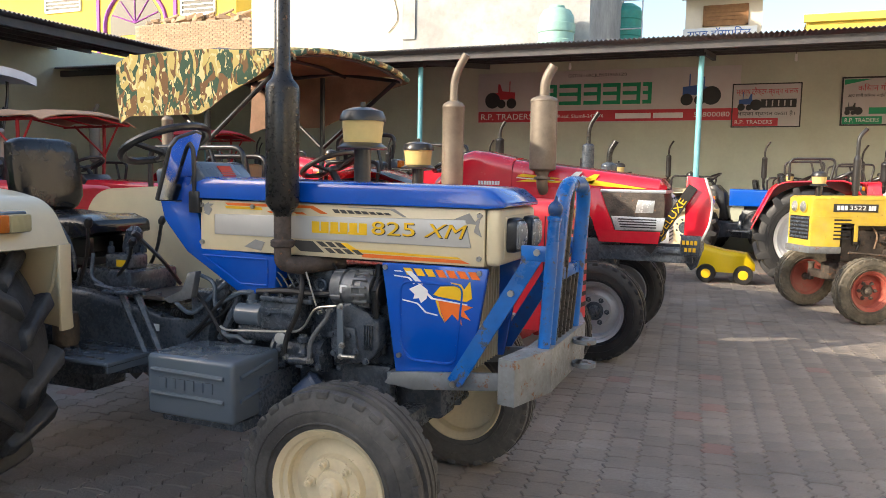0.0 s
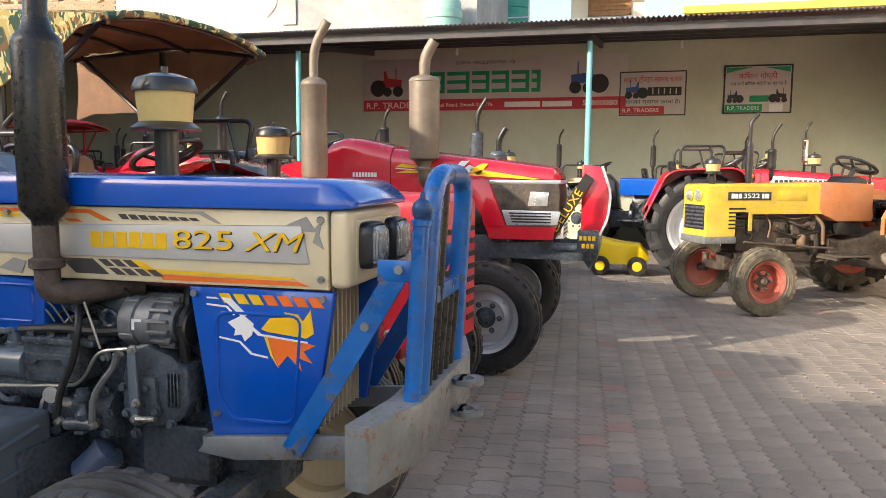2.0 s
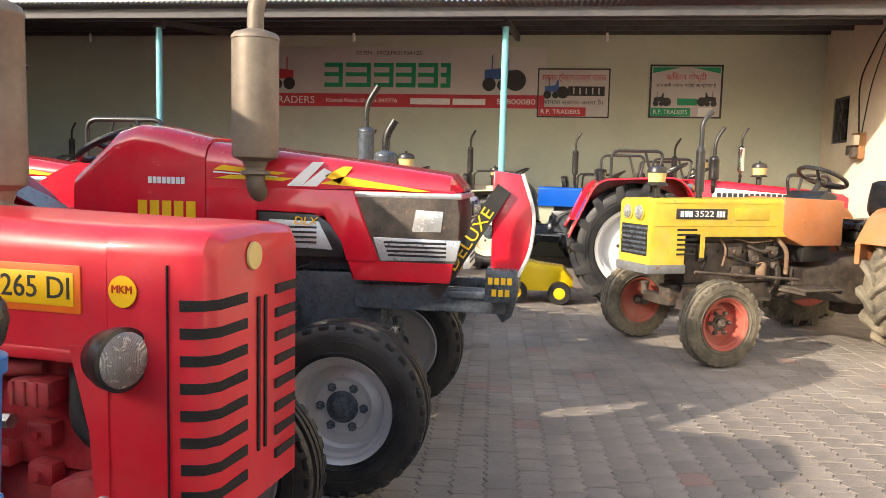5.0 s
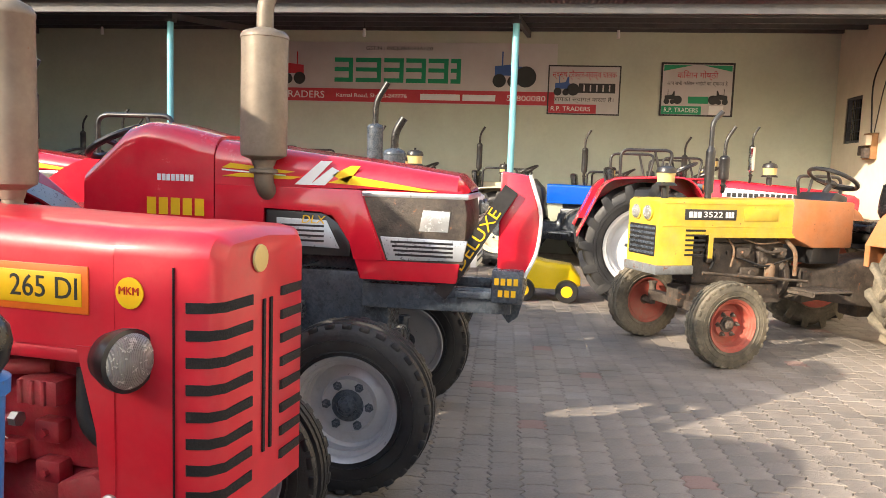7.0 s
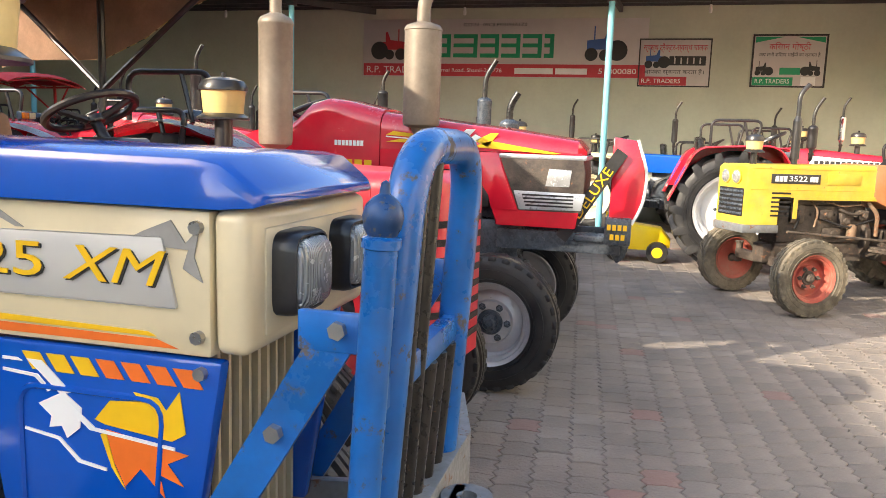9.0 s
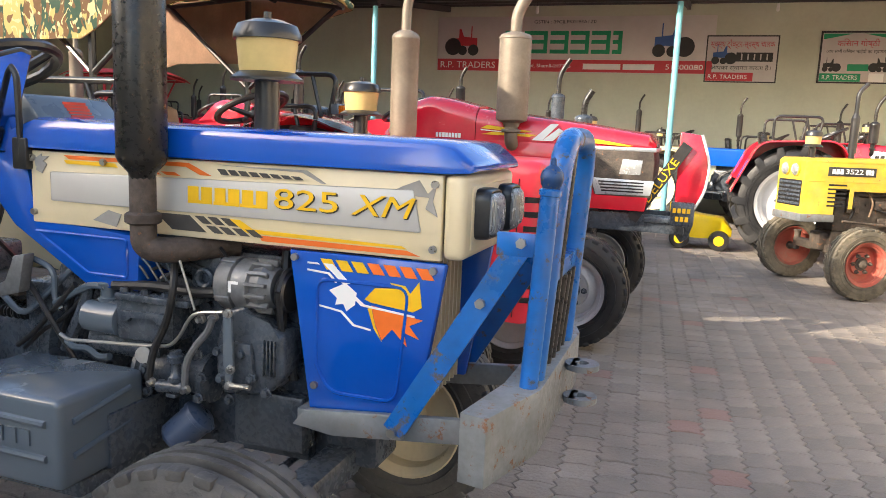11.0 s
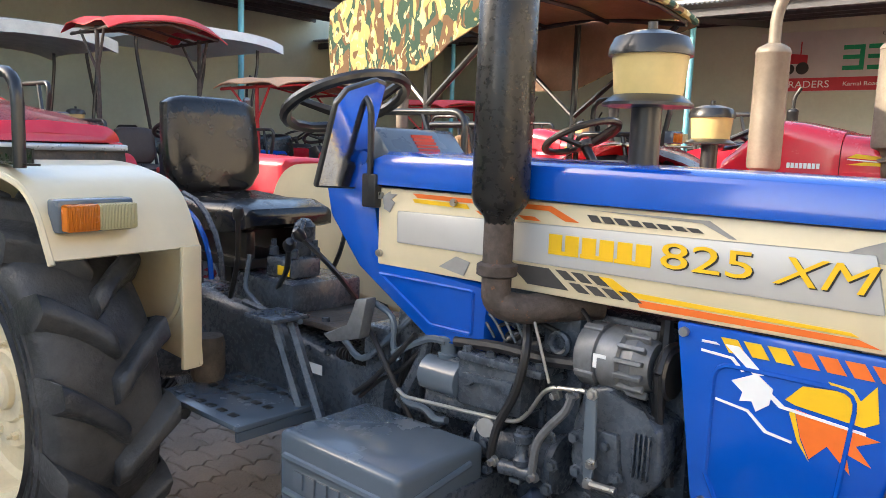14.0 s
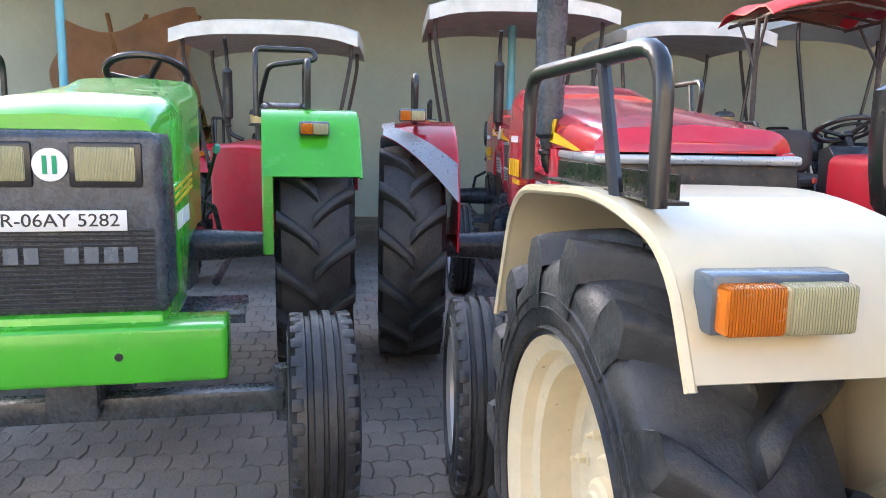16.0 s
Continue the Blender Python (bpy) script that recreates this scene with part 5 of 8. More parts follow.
        add_loft(bm, [(-0.05, 0.31, 1.26, z - 0.05, 0.05), (-0.12, 0.33, 1.22, z, 0.07), (-0.8, 0.33, 1.05, z + 0.06, 0.09), (-1.35, 0.33, 1.02, z + 0.12, 0.10), (-1.55, 0.32, 1.0, z + 0.16, 0.09), (-1.75, 0.30, 1.0, z + 0.16, 0.09)], 5, 0.012)
        part("bonnet", bm, paint, root)
    elif style == "mf":
        add_loft(bm, [(0.0, 0.26, 0.75, z - 0.05, 0.04), (-0.05, 0.28, 0.74, z - 0.01, 0.06), (-0.35, 0.285, 0.76, z + 0.02, 0.06), (-0.37, 0.285, 1.0, z + 0.02, 0.06), (-1.6, 0.29, 1.02, z + 0.12, 0.07), (-1.75, 0.27, 1.02, z + 0.10, 0.07)], 4)
        part("bonnet", bm, paint, root)
    else:
        add_loft(bm, [(0.0, 0.235, 0.80, z - 0.02, 0.03), (-0.03, 0.25, 0.80, z, 0.04), (-0.34, 0.25, 0.80, z + 0.005, 0.04), (-0.345, 0.25, 1.06, z + 0.005, 0.04), (-1.45, 0.25, 1.06, z + 0.02, 0.04), (-1.6, 0.24, 1.06, z + 0.02, 0.04)], 4)
        part("bonnet", bm, paint, root)
    if style in ("mf", "box") and paint is not YELLOW:
        bm = B()
        x = 0.002
        w = 0.19
        for i in range(9):
            add_box(bm, (x - 0.02, -w, 0.62 + i * 0.062 if style == "round" else 0.84 + i * 0.042), (x + 0.006, w, 0.645 + i * 0.062 if style == "round" else 0.856 + i * 0.042), 0.004, None, 1)
        part("grille", bm, nose_mat or BLACK, root)
        if lamps and style != "round":
            for s in (-1, 1):
                square_headlamp(root, 0.02, s * 0.15, z - 0.1, 0.13, 0.12)
    bm = B()
    add_prism(bm, [(-1.62, 0.80), (-1.70, 1.30), (-1.86, z + 0.10), (-2.0, z + 0.06), (-1.95, 0.80)], -0.22, 0.22, bevel=0.02)
    part("dashboard", bm, nose_mat if style == "green" else BLACK, root)
    steering(root, -2.02, z + 0.22, 0.22, 25, BLACK, (0.25, -0.35))
    seat(root, -2.58, 1.12 if not big else 1.2, seat_mat)
    pts = ARCH(rx, Rr)
    if style == "arjun":
        pts[-1] = (rx + Rr * 0.76, Rr * 1.94)
    for s in (-1, 1):
        if style == "arjun" and trim:
            arc_fender(root, rx, Rr, s * (rh + Wr / 2 - 0.02), s * (rh - Wr / 2 - 0.06), fender_mat, trim)
        else:
            fender(root, rx, s * (rh + Wr / 2 + 0.03), s * (rh - Wr / 2 - 0.06), pts, 0.82, fender_mat, trim=trim)
        top = max(b for a, b in pts)
        hand_rail(root, rx - 0.30, rx + 0.28, s * (rh - 0.02), top - 0.02, 0.30, rail)
        if lamps:
            side_lamp(root, rx + Rr * (0.45 if style == "arjun" else 0.80), s * rh, top + 0.03 if style == "arjun" else top - 0.12, 0.15, 0.06)
        footboard(root, rx + 0.72, rx + 1.15, s * 0.24, s * 0.56, 0.60, body) if s > 0 else footboard(root, rx + 0.72, rx + 1.15, -0.56, -0.24, 0.60, body)
    lever(root, (-2.1, -0.22, 0.8), (-2.2, -0.26, 1.18))
    lever(root, (-2.2, -0.10, 0.8), (-2.28, -0.06, 1.14), KNOB_RED)
    lever(root, (-2.45, 0.24, 0.9), (-2.4, 0.30, 1.25))
    if muff:
        x, y, zz, r, h, mm, tail = muff
        muffler(root, x, y, zz, r, h, mm, [(x, y, zz - 0.16), (x, y * 0.5, zz - 0.22)], tail, pipe_mat=mm if mm is EXHAUST else BLACK_RUST)
    if cleaner:
        x, y, zz, r = cleaner
        pre_cleaner(root, x, y, zz, r, z - 0.05)
    if roof:
        canopy(root, *roof[:-1], **roof[-1])
    if weight:
        bm = B()
        for s in (-1, 1):
            add_box(bm, (-0.55, s * 0.20 - 0.025, 0.80), (0.24, s * 0.20 + 0.025, 0.93), 0.006)
            for i in range(3):
                add_rod(bm, (-0.45 + i * 0.2, s * 0.22, 0.87), (-0.45 + i * 0.2, s * 0.245, 0.87), 0.016, segs=6)
        part("front_carrier", bm, GREY_CAST, root)
    return root


def canvas_hood(root):
    """A camouflage canvas hood on a pipe frame, open to the front, with deep side flaps that end on a slant."""
    x0, x1, hw, z = -3.52, -1.78, 0.72, 2.44
    n, k = 12, 8

    def top(u, v):
        sag = 0.03 * math.sin(u * 9) * math.sin(v * math.pi) - 0.07 * abs(2 * v - 1) ** 3
        return Vector((x0 + (x1 - x0) * u, -hw + 2 * hw * v, z + sag - 0.05 * (u < 0.05) - 0.16 * max(0, u - 0.55)))
    bm = B()
    ring_faces(bm, [[top(i / n, j / k) for j in range(k + 1)] for i in range(n + 1)], False, False)
    bmesh.ops.solidify(bm, geom=bm.faces[:], thickness=0.006)
    part("canopy_sheet", bm, CAMO, root)
    bm = B()
    ring_faces(bm, [[top(0.02 + 0.96 * i / n, 0.03 + 0.94 * j / k) - Vector((0, 0, 0.014)) for j in range(k + 1)] for i in range(n + 1)], False, False)
    bmesh.ops.solidify(bm, geom=bm.faces[:], thickness=0.003)
    part("lining", bm, TARP_LINING, root)
    for s, v in ((-1, 0), (1, 1)):
        for mm, off in ((CAMO, 0.0), (TARP_LINING, -0.012)):
            bm = B()
            rows = []
            for q in range(6):
                t = q / 5
                rows.append([top(u, v) + Vector((0, s * (off + 0.02 + 0.02 * math.sin(u * 23 + q) * t), -(0.46 if u < 0.52 else 0.46 * max(0.08, (1 - u) / 0.48)) * t)) for u in (i / n for i in range(n + 1))])
            ring_faces(bm, rows, False, False)
            bmesh.ops.solidify(bm, geom=bm.faces[:], thickness=0.004)
            part("side_flap", bm, mm, root)
        y = s * (hw - 0.05)
        bm = B()
        add_tube(bm, [(-2.62, s * 0.60, 0.9), (-2.62, y, 1.7), (-2.62, y, z - 0.1)], 0.022, 8, 0.1)
        part("canopy_leg", bm, BLACK, root)
        bm = B()
        add_tube(bm, [(-2.62, y, 1.72), (-1.86, y, z - 0.17)], 0.018, 8, 0)
        part("brace", bm, BLACK, root)
        bm = B()
        add_tube(bm, [(-2.62, y, 1.72), (-3.40, y, z - 0.1)], 0.016, 8, 0)
        part("brace", bm, BLACK, root)
        bm = B()
        add_tube(bm, [(x0 + 0.04, y, z - 0.12), (-2.5, y, z - 0.07), (x1 - 0.02, y, z - 0.17)], 0.016, 8, 0)
        part("frame_rail", bm, BLACK, root)
    for u in (0.03, 0.35, 0.66, 0.985):
        bm = B()
        add_tube(bm, [top(u, v) - Vector((0, 0, 0.035)) for v in (0.04, 0.25, 0.5, 0.75, 0.96)], 0.014, 8, 0)
        part("cross_bow", bm, BLACK, root)
    bm = B()
    add_tube(bm, [top(1.0, v / 10) + Vector((0.01, 0, -0.01)) for v in range(11)], 0.022, 8, 0)
    part("front_hem", bm, CAMO, root)

# ---- the blue and cream tractor in front ----
hero = thing("tractor", pose(0, 0.25, 0), "blue and cream tractor with a worn blue bull bar", "tractor", "parked tractors")
running_gear(hero, -0.36, -2.45, 0.77, 0.90, 0.37, 0.65, 0.195, 0.36, RIM_CREAM, RUBBER_GREY, GREY_CAST, RIM_CREAM, rear_tyre_mat=RUBBER_WORN, dish_f=0.055, dish_r=0.15, far=0.24)
engine(hero, -1.42, -0.45, GREY_CAST)

bm = B()
add_loft(bm, [(0.082, 0.228, 1.376, 1.388, 0.010), (0.070, 0.252, 1.370, 1.400, 0.022), (0.015, 0.264, 1.366, 1.442, 0.030), (-0.03, 0.266, 1.366, 1.450, 0.034), (-0.7, 0.268, 1.366, 1.458, 0.034), (-1.38, 0.268, 1.37, 1.468, 0.034), (-1.44, 0.262, 1.37, 1.45, 0.034)], 2, 0.004)
part("bonnet_lid", bm, BLUE, hero, "glossy blue bonnet lid")

for s in (-1, 1):
    y = s * 0.25
    bm = B()
    add_prism(bm, [(-1.41, 1.13), (-0.004, 1.13), (-0.004, 1.362), (-1.41, 1.362)], min(y, y - s * 0.03), max(y, y - s * 0.03), bevel=0.006)
    p = part("bonnet_side", bm, CREAM, hero, "cream side panel with orange and grey decals")
    o = s * 0.252
    a, b = min(o, o - s * 0.003), max(o, o - s * 0.003)
    bm = B()
    add_prism(bm, [(-1.325, 1.205), (-0.06, 1.205), (-0.085, 1.318), (-1.325, 1.298)], a - 0.004 * (s < 0), b + 0.004 * (s > 0), bevel=0.006)
    part("name_band", bm, DECAL_BAND, p)
    o2 = s * 0.2585
    bm = B()
    bars(bm, -0.80, -0.52, 1.235, 1.285, max(o2, o2 - s * 0.003), 6, 0.2)
    bars(bm, -0.80, -0.53, 1.235, 1.245, max(o2, o2 - s * 0.003) - 0.0004 * (s < 0) , 3, 0.25)
    part("yellow_badge", bm, DECAL_YELLOW, p)
    if s < 0:
        for off, mm in ((0.0, SIGN_BLACK), (0.0015, DECAL_YELLOW)):
            lettering("print", "825", 0.082, mm, p, pose(-0.40 - off * 2, -0.2585 - off, 1.262 + off * 2) @ FACE_S, width=0.20)
            lettering("print", "XM", 0.082, mm, p, pose(-0.175 - off * 2, -0.2585 - off, 1.262 + off * 2) @ FACE_S, width=0.19, shear=0.3)
    stripes = [(DECAL_ORANGE, [[(-1.27, 1.352), (-0.80, 1.352), (-0.72, 1.318), (-0.76, 1.318), (-0.81, 1.340), (-1.25, 1.340)], [(-0.55, 1.140), (-0.06, 1.140), (-0.10, 1.153), (-0.56, 1.156)], [(-1.02, 1.312), (-0.9, 1.312), (-0.92, 1.322), (-1.04, 1.322)], [(-0.88, 1.312), (-0.83, 1.312), (-0.85, 1.322), (-0.90, 1.322)]]),
               (DECAL_YELLOW, [[(-1.26, 1.326), (-1.06, 1.324), (-1.07, 1.336), (-1.27, 1.337)], [(-0.66, 1.196), (-0.60, 1.160), (-0.10, 1.157), (-0.115, 1.164), (-0.58, 1.172), (-0.625, 1.196)]]),
               (DECAL_GREY, [[(-1.385, 1.31), (-1.33, 1.345), (-1.36, 1.345), (-1.36, 1.352), (-1.39, 1.335)], [(-1.385, 1.30), (-1.36, 1.29), (-1.34, 1.32), (-1.37, 1.34)], [(-0.12, 1.325), (-0.07, 1.345), (-0.045, 1.31), (-0.02, 1.335), (-0.03, 1.29), (-0.015, 1.25), (-0.05, 1.27), (-0.04, 1.30), (-0.16, 1.305)],
                             [(-1.16, 1.155), (-1.10, 1.19), (-1.05, 1.18), (-1.07, 1.14)], [(-0.70, 1.352), (-0.42, 1.345), (-0.36, 1.318), (-0.345, 1.318), (-0.405, 1.352)]]),
               (DECAL_DARK, [[(-0.92, 1.197), (-0.80, 1.197), (-0.74, 1.150), (-0.86, 1.150)]] + [[(-0.78 + 0.045 * i, 1.197), (-0.75 + 0.045 * i, 1.197), (-0.72 + 0.045 * i, 1.176), (-0.75 + 0.045 * i, 1.176)] for i in range(3)] + [[(-0.74 + 0.045 * i, 1.170), (-0.71 + 0.045 * i, 1.170), (-0.68 + 0.045 * i, 1.150), (-0.71 + 0.045 * i, 1.150)] for i in range(4)]
                + [[(-0.70 + 0.035 * i, 1.340 - 0.001 * i), (-0.675 + 0.035 * i, 1.340 - 0.001 * i), (-0.66 + 0.035 * i, 1.324), (-0.685 + 0.035 * i, 1.324)] for i in range(8)])]
    for k, j, mm, q in [(k, j, mm, q) for k, (mm, polys) in enumerate(stripes) for j, q in enumerate(polys)]:
        bm = B()
        add_prism(bm, q, min(o, o - s * 0.001) - 0.0006 * (k + 0.1 * j) * (s < 0), max(o, o - s * 0.001) + 0.0006 * (k + 0.1 * j) * (s > 0))
        part("decal", bm, mm, p)
    for x, z in ((0 - 0.012, 1.336), (-0.012, 1.163), (-1.385, 1.338), (-1.385, 1.165), (-1.1, 1.338)):
        bm = B()
        add_rod(bm, (x - 0.012, y, z), (x - 0.012, y + s * 0.012, z), 0.011, segs=8)
        part("bolt", bm, STEEL, p)

    # The blue shield below the bonnet, tapering to the bumper bracket.
    bm = B()
    add_prism(bm, [(-0.39, 0.655), (-0.06, 0.665), (0.015, 1.125), (-0.462, 1.125)], min(y, y - s * 0.03), max(y, y - s * 0.03), bevel=0.008)
    q = part("side_shield", bm, BLUE, hero, "blue lower shield with an eagle-like decal")
    bm = B()
    add_tube(bm, [(-0.37, s * 0.25, 0.80), (-0.37, s * 0.25, 1.05), (-0.09, s * 0.25, 1.05), (-0.12, s * 0.25, 0.72), (-0.33, s * 0.25, 0.72), (-0.37, s * 0.25, 0.80)], 0.006, 6, 0.04)
    part("pressed_bead", bm, BLUE, q)
    stripe = lambda i: [(-0.36 + 0.048 * i, 1.108), (-0.325 + 0.048 * i, 1.108), (-0.305 + 0.048 * i, 1.078), (-0.34 + 0.048 * i, 1.078)]
    shapes = [(DECAL_ORANGE, [stripe(i) for i in range(3, 7)] + [[(-0.20, 0.99), (-0.045, 0.965), (-0.085, 0.945), (-0.055, 0.91), (-0.10, 0.925), (-0.09, 0.885), (-0.135, 0.93), (-0.165, 0.895), (-0.185, 0.935)]]),
              (DECAL_YELLOW, [stripe(i) for i in range(3)] + [[(-0.22, 1.005), (-0.19, 1.04), (-0.13, 1.045), (-0.145, 1.06), (-0.10, 1.055), (-0.085, 1.035), (-0.06, 1.07), (-0.05, 1.0), (-0.075, 0.985), (-0.2, 0.998)], [(-0.20, 0.985), (-0.185, 0.93), (-0.165, 0.89), (-0.19, 0.925), (-0.21, 0.98)]]),
              (WHITE_PRINT, [[(-0.33, 1.02), (-0.28, 1.045), (-0.245, 1.02), (-0.25, 0.985), (-0.275, 0.965), (-0.285, 0.985), (-0.31, 0.98), (-0.305, 1.0)], [(-0.35, 1.095), (-0.32, 1.095), (-0.265, 1.045), (-0.285, 1.04)], [(-0.40, 1.095), (-0.37, 1.095), (-0.36, 1.09), (-0.40, 1.09)], [(-0.40, 1.075), (-0.33, 1.07), (-0.305, 1.045), (-0.31, 1.042), (-0.335, 1.065), (-0.40, 1.07)],
                             [(-0.36, 0.975), (-0.29, 0.965), (-0.25, 0.93), (-0.20, 0.922), (-0.20, 0.917), (-0.255, 0.925), (-0.293, 0.96), (-0.36, 0.97)], [(-0.28, 1.035), (-0.22, 0.99), (-0.07, 0.975), (-0.07, 0.97), (-0.23, 0.985), (-0.285, 1.03)]])]
    for k, j, mm, w in [(k, j, mm, w) for k, (mm, polys) in enumerate(shapes) for j, w in enumerate(polys)]:
        bm = B()
        add_prism(bm, w, min(o, o - s * 0.001) - 0.0006 * (k + 0.1 * j) * (s < 0), max(o, o - s * 0.001) + 0.0006 * (k + 0.1 * j) * (s > 0))
        part("decal", bm, mm, q)
    for x, z in ((-0.02, 1.105), (-0.44, 1.105), (-0.372, 0.735), (-0.08, 0.72)):
        bm = B()
        add_rod(bm, (x, y, z), (x, y + s * 0.012, z), 0.011, segs=8)
        part("bolt", bm, STEEL, q)

bm = B()
add_prism(bm, [(-0.252, 1.135), (0.252, 1.135), (0.256, 1.365), (-0.256, 1.365)], 0.0, 0.062, "x", bevel=0.02, segs=3)
cowl = part("front_cowl", bm, CREAM, hero)
bm = B()
add_box(bm, (0.056, -0.20, 1.16), (0.066, 0.20, 1.335), 0.004)
part("lamp_panel", bm, CREAM, cowl)
for y in (-0.115, 0.115):
    square_headlamp(hero, 0.106, y, 1.256, 0.138, 0.142, 0.05, frame=0.014)
bm = B()
add_box(bm, (-0.13, -0.215, 0.66), (-0.10, 0.215, 1.135))
r = part("radiator_screen", bm, DARK, hero)
for i in range(12):
    bm = B()
    add_box(bm, (-0.10, -0.21 + i * 0.0375, 0.67), (-0.085, -0.20 + i * 0.0375, 1.13))
    part("slat", bm, CREAM, r)

# Tank and dashboard behind the bonnet.
bm = B()
add_prism(bm, [(-1.44, 1.45), (-1.66, 1.36), (-1.635, 1.26), (-1.50, 1.11), (-1.20, 0.935), (-1.0, 0.935), (-0.99, 1.128), (-1.414, 1.128)], -0.245, 0.245, bevel=0.015)
tank = part("fuel_tank", bm, BLUE, hero, "blue fuel tank with a pressed panel")
for y in (-0.246, 0.246):
    bm = B()
    add_tube(bm, [(-1.40, y, 1.10), (-1.04, y, 1.10), (-1.04, y, 0.98), (-1.19, y, 0.98), (-1.40, y, 1.10)], 0.006, 6, 0.01)
    part("pressed_bead", bm, BLUE, tank)
bm = B()
add_prism(bm, [(-1.42, 1.455), (-1.50, 1.545), (-1.74, 1.50), (-1.72, 1.36), (-1.62, 1.36)], -0.19, 0.19, bevel=0.02)
dash = part("dashboard", bm, GREY_SHEET, hero)
bm = B()
for i in range(5):
    add_box(bm, (-1.475 + i * 0.009, -0.05, 1.512 - i * 0.011), (-1.470 + i * 0.009, 0.05, 1.522 - i * 0.011))
part("red_print", bm, KNOB_RED, dash)
steering(hero, -1.84, 1.63, 0.22, 24, BLACK, (0.28, -0.2))
seat(hero, -2.42, 1.19, VINYL, 0.40, 0.46, "shiny black vinyl")

m = pose(-1.50, -0.29, 1.51, 15, 6, 78)
bm = B()
add_prism(bm, [(-0.078, -0.17), (0.078, -0.16), (0.078, 0.18), (0.04, 0.185), (-0.05, 0.14), (-0.078, 0.09)], -0.012, 0.012, "y", bevel=0.008)
mir = part("mirror", bm, BLACK, hero, "rear-view mirror on a stalk", m)
bm = B()
add_prism(bm, [(-0.070, -0.160), (0.070, -0.151), (0.070, 0.168), (0.038, 0.174), (-0.046, 0.131), (-0.070, 0.086)], -0.0155, -0.0125)
part("mirror_glass", bm, MIRROR, mir)
bm = B()
add_tube(bm, [(-1.43, -0.265, 1.33), (-1.43, -0.27, 1.60), (-1.47, -0.27, 1.64)], 0.010, 8, 0.03)
add_box(bm, (-1.46, -0.275, 1.30), (-1.40, -0.245, 1.40), 0.006)
part("mirror_stalk", bm, BLACK, hero)

# Silencer on its elbow, dust cleaner on its stack.
bm = B()
add_lathe(bm, [(0.035, -0.06), (0.040, -0.03), (0.066, 0.0), (0.072, 0.016), (0.072, 0.50), (0.066, 0.52), (0.046, 0.54), (0.034, 0.58), (0.032, 1.3)], (-0.905, -0.325, 1.35), (0, 0, 1), 28)
sil = part("silencer", bm, BLACK_RUST, hero, "scuffed black upright silencer")
bm = B()
add_tube(bm, [(-0.905, -0.325, 1.34), (-0.905, -0.325, 1.10), (-0.85, -0.29, 1.09), (-0.72, -0.12, 1.10)], 0.038, 14, 0.07, 6)
add_lathe(bm, [(0.042, 0), (0.052, 0.006), (0.052, 0.03), (0.042, 0.036)], (-0.905, -0.325, 1.17), (0, 0, 1), 16)
part("exhaust_pipe", bm, EXHAUST_RUST, sil, "rusted exhaust elbow")
pre_cleaner(hero, -0.68, -0.02, 1.635, 0.102, 1.44)

# Front bumper, bracket and bull bar.
bm = B()
for s in (-1, 1):
    add_prism(bm, [(-0.43, 0.615), (-0.39, 0.665), (0.22, 0.725), (0.22, 0.655), (-0.30, 0.60)], s * 0.265 - 0.012, s * 0.265 + 0.012, bevel=0.003)
add_box(bm, (-0.43, -0.25, 0.60), (-0.37, 0.25, 0.655), 0.005)
part("bumper_bracket", bm, BUMPER_STEEL, hero, "rusty grey bracket")
bm = B()
add_prism(bm, [(0.160, -0.545), (0.228, -0.56), (0.300, -0.31), (0.300, 0.31), (0.228, 0.56), (0.160, 0.545), (0.205, 0.30), (0.205, -0.30)], 0.672, 0.842, "z", bevel=0.003)
bump = part("bumper", bm, BUMPER_STEEL, hero, "heavy weathered steel bumper")
for z in (0.70, 0.80):
    for y in (0.05,):
        bm = B()
        add_lathe(bm, [(0.02, 0), (0.05, 0), (0.05, 0.018), (0.02, 0.018), (0.02, 0)], (0.35, y, z), (0, 0, 1), 18, caps=False)
        add_box(bm, (0.32, y - 0.04, z), (0.34, y + 0.04, z + 0.018))
        part("tow_eye", bm, BUMPER_STEEL, bump)
bm = B()
add_tube(bm, [(0.275, -0.225, 0.84), (0.315, -0.215, 1.47), (0.315, 0.19, 1.47), (0.275, 0.20, 0.84)], 0.031, 14, 0.13, 8)
bar = part("bull_bar", bm, BLUE_WORN, hero, "chipped blue pipe bull bar", m=pose(-0.014, 0, 0))
for y in (-0.30, 0.275):
    bm = B()
    add_lathe(bm, [(0.024, -0.56), (0.024, -0.045), (0.028, -0.043), (0.028, -0.03), (0.021, -0.026)], (0.306 if y < 0 else 0.287, y, 1.375), (0.05, 0, 1), 20)
    part("post", bm, BLUE_WORN, bar)
    bm = B()
    add_lathe(bm, [(0.020, -0.027), (0.026, -0.016), (0.029, 0.0), (0.026, 0.014), (0.017, 0.025), (0.008, 0.031), (0.006, 0.046), (0, 0.05)], (0.306 if y < 0 else 0.287, y, 1.375), (0.05, 0, 1), 20)
    part("finial", bm, FINIAL_PAINT if y < 0 else BLACK_RUST, bar, "worn finial knob")
bm = B()
add_box(bm, (0.275, -0.30, 1.085), (0.305, 0.275, 1.135), 0.004)
part("cross_bar", bm, BLUE_WORN, bar)
for i, y in enumerate((-0.145, -0.075, -0.01, 0.06, 0.13)):
    bm = B()
    add_rod(bm, (0.275, y, 0.84), (0.312 if i < 2 else 0.295, y, 1.45 if i < 2 else 1.09), 0.019, segs=12)
    part("upright", bm, BLACK_RUST, bar, "scratched dark steel upright")
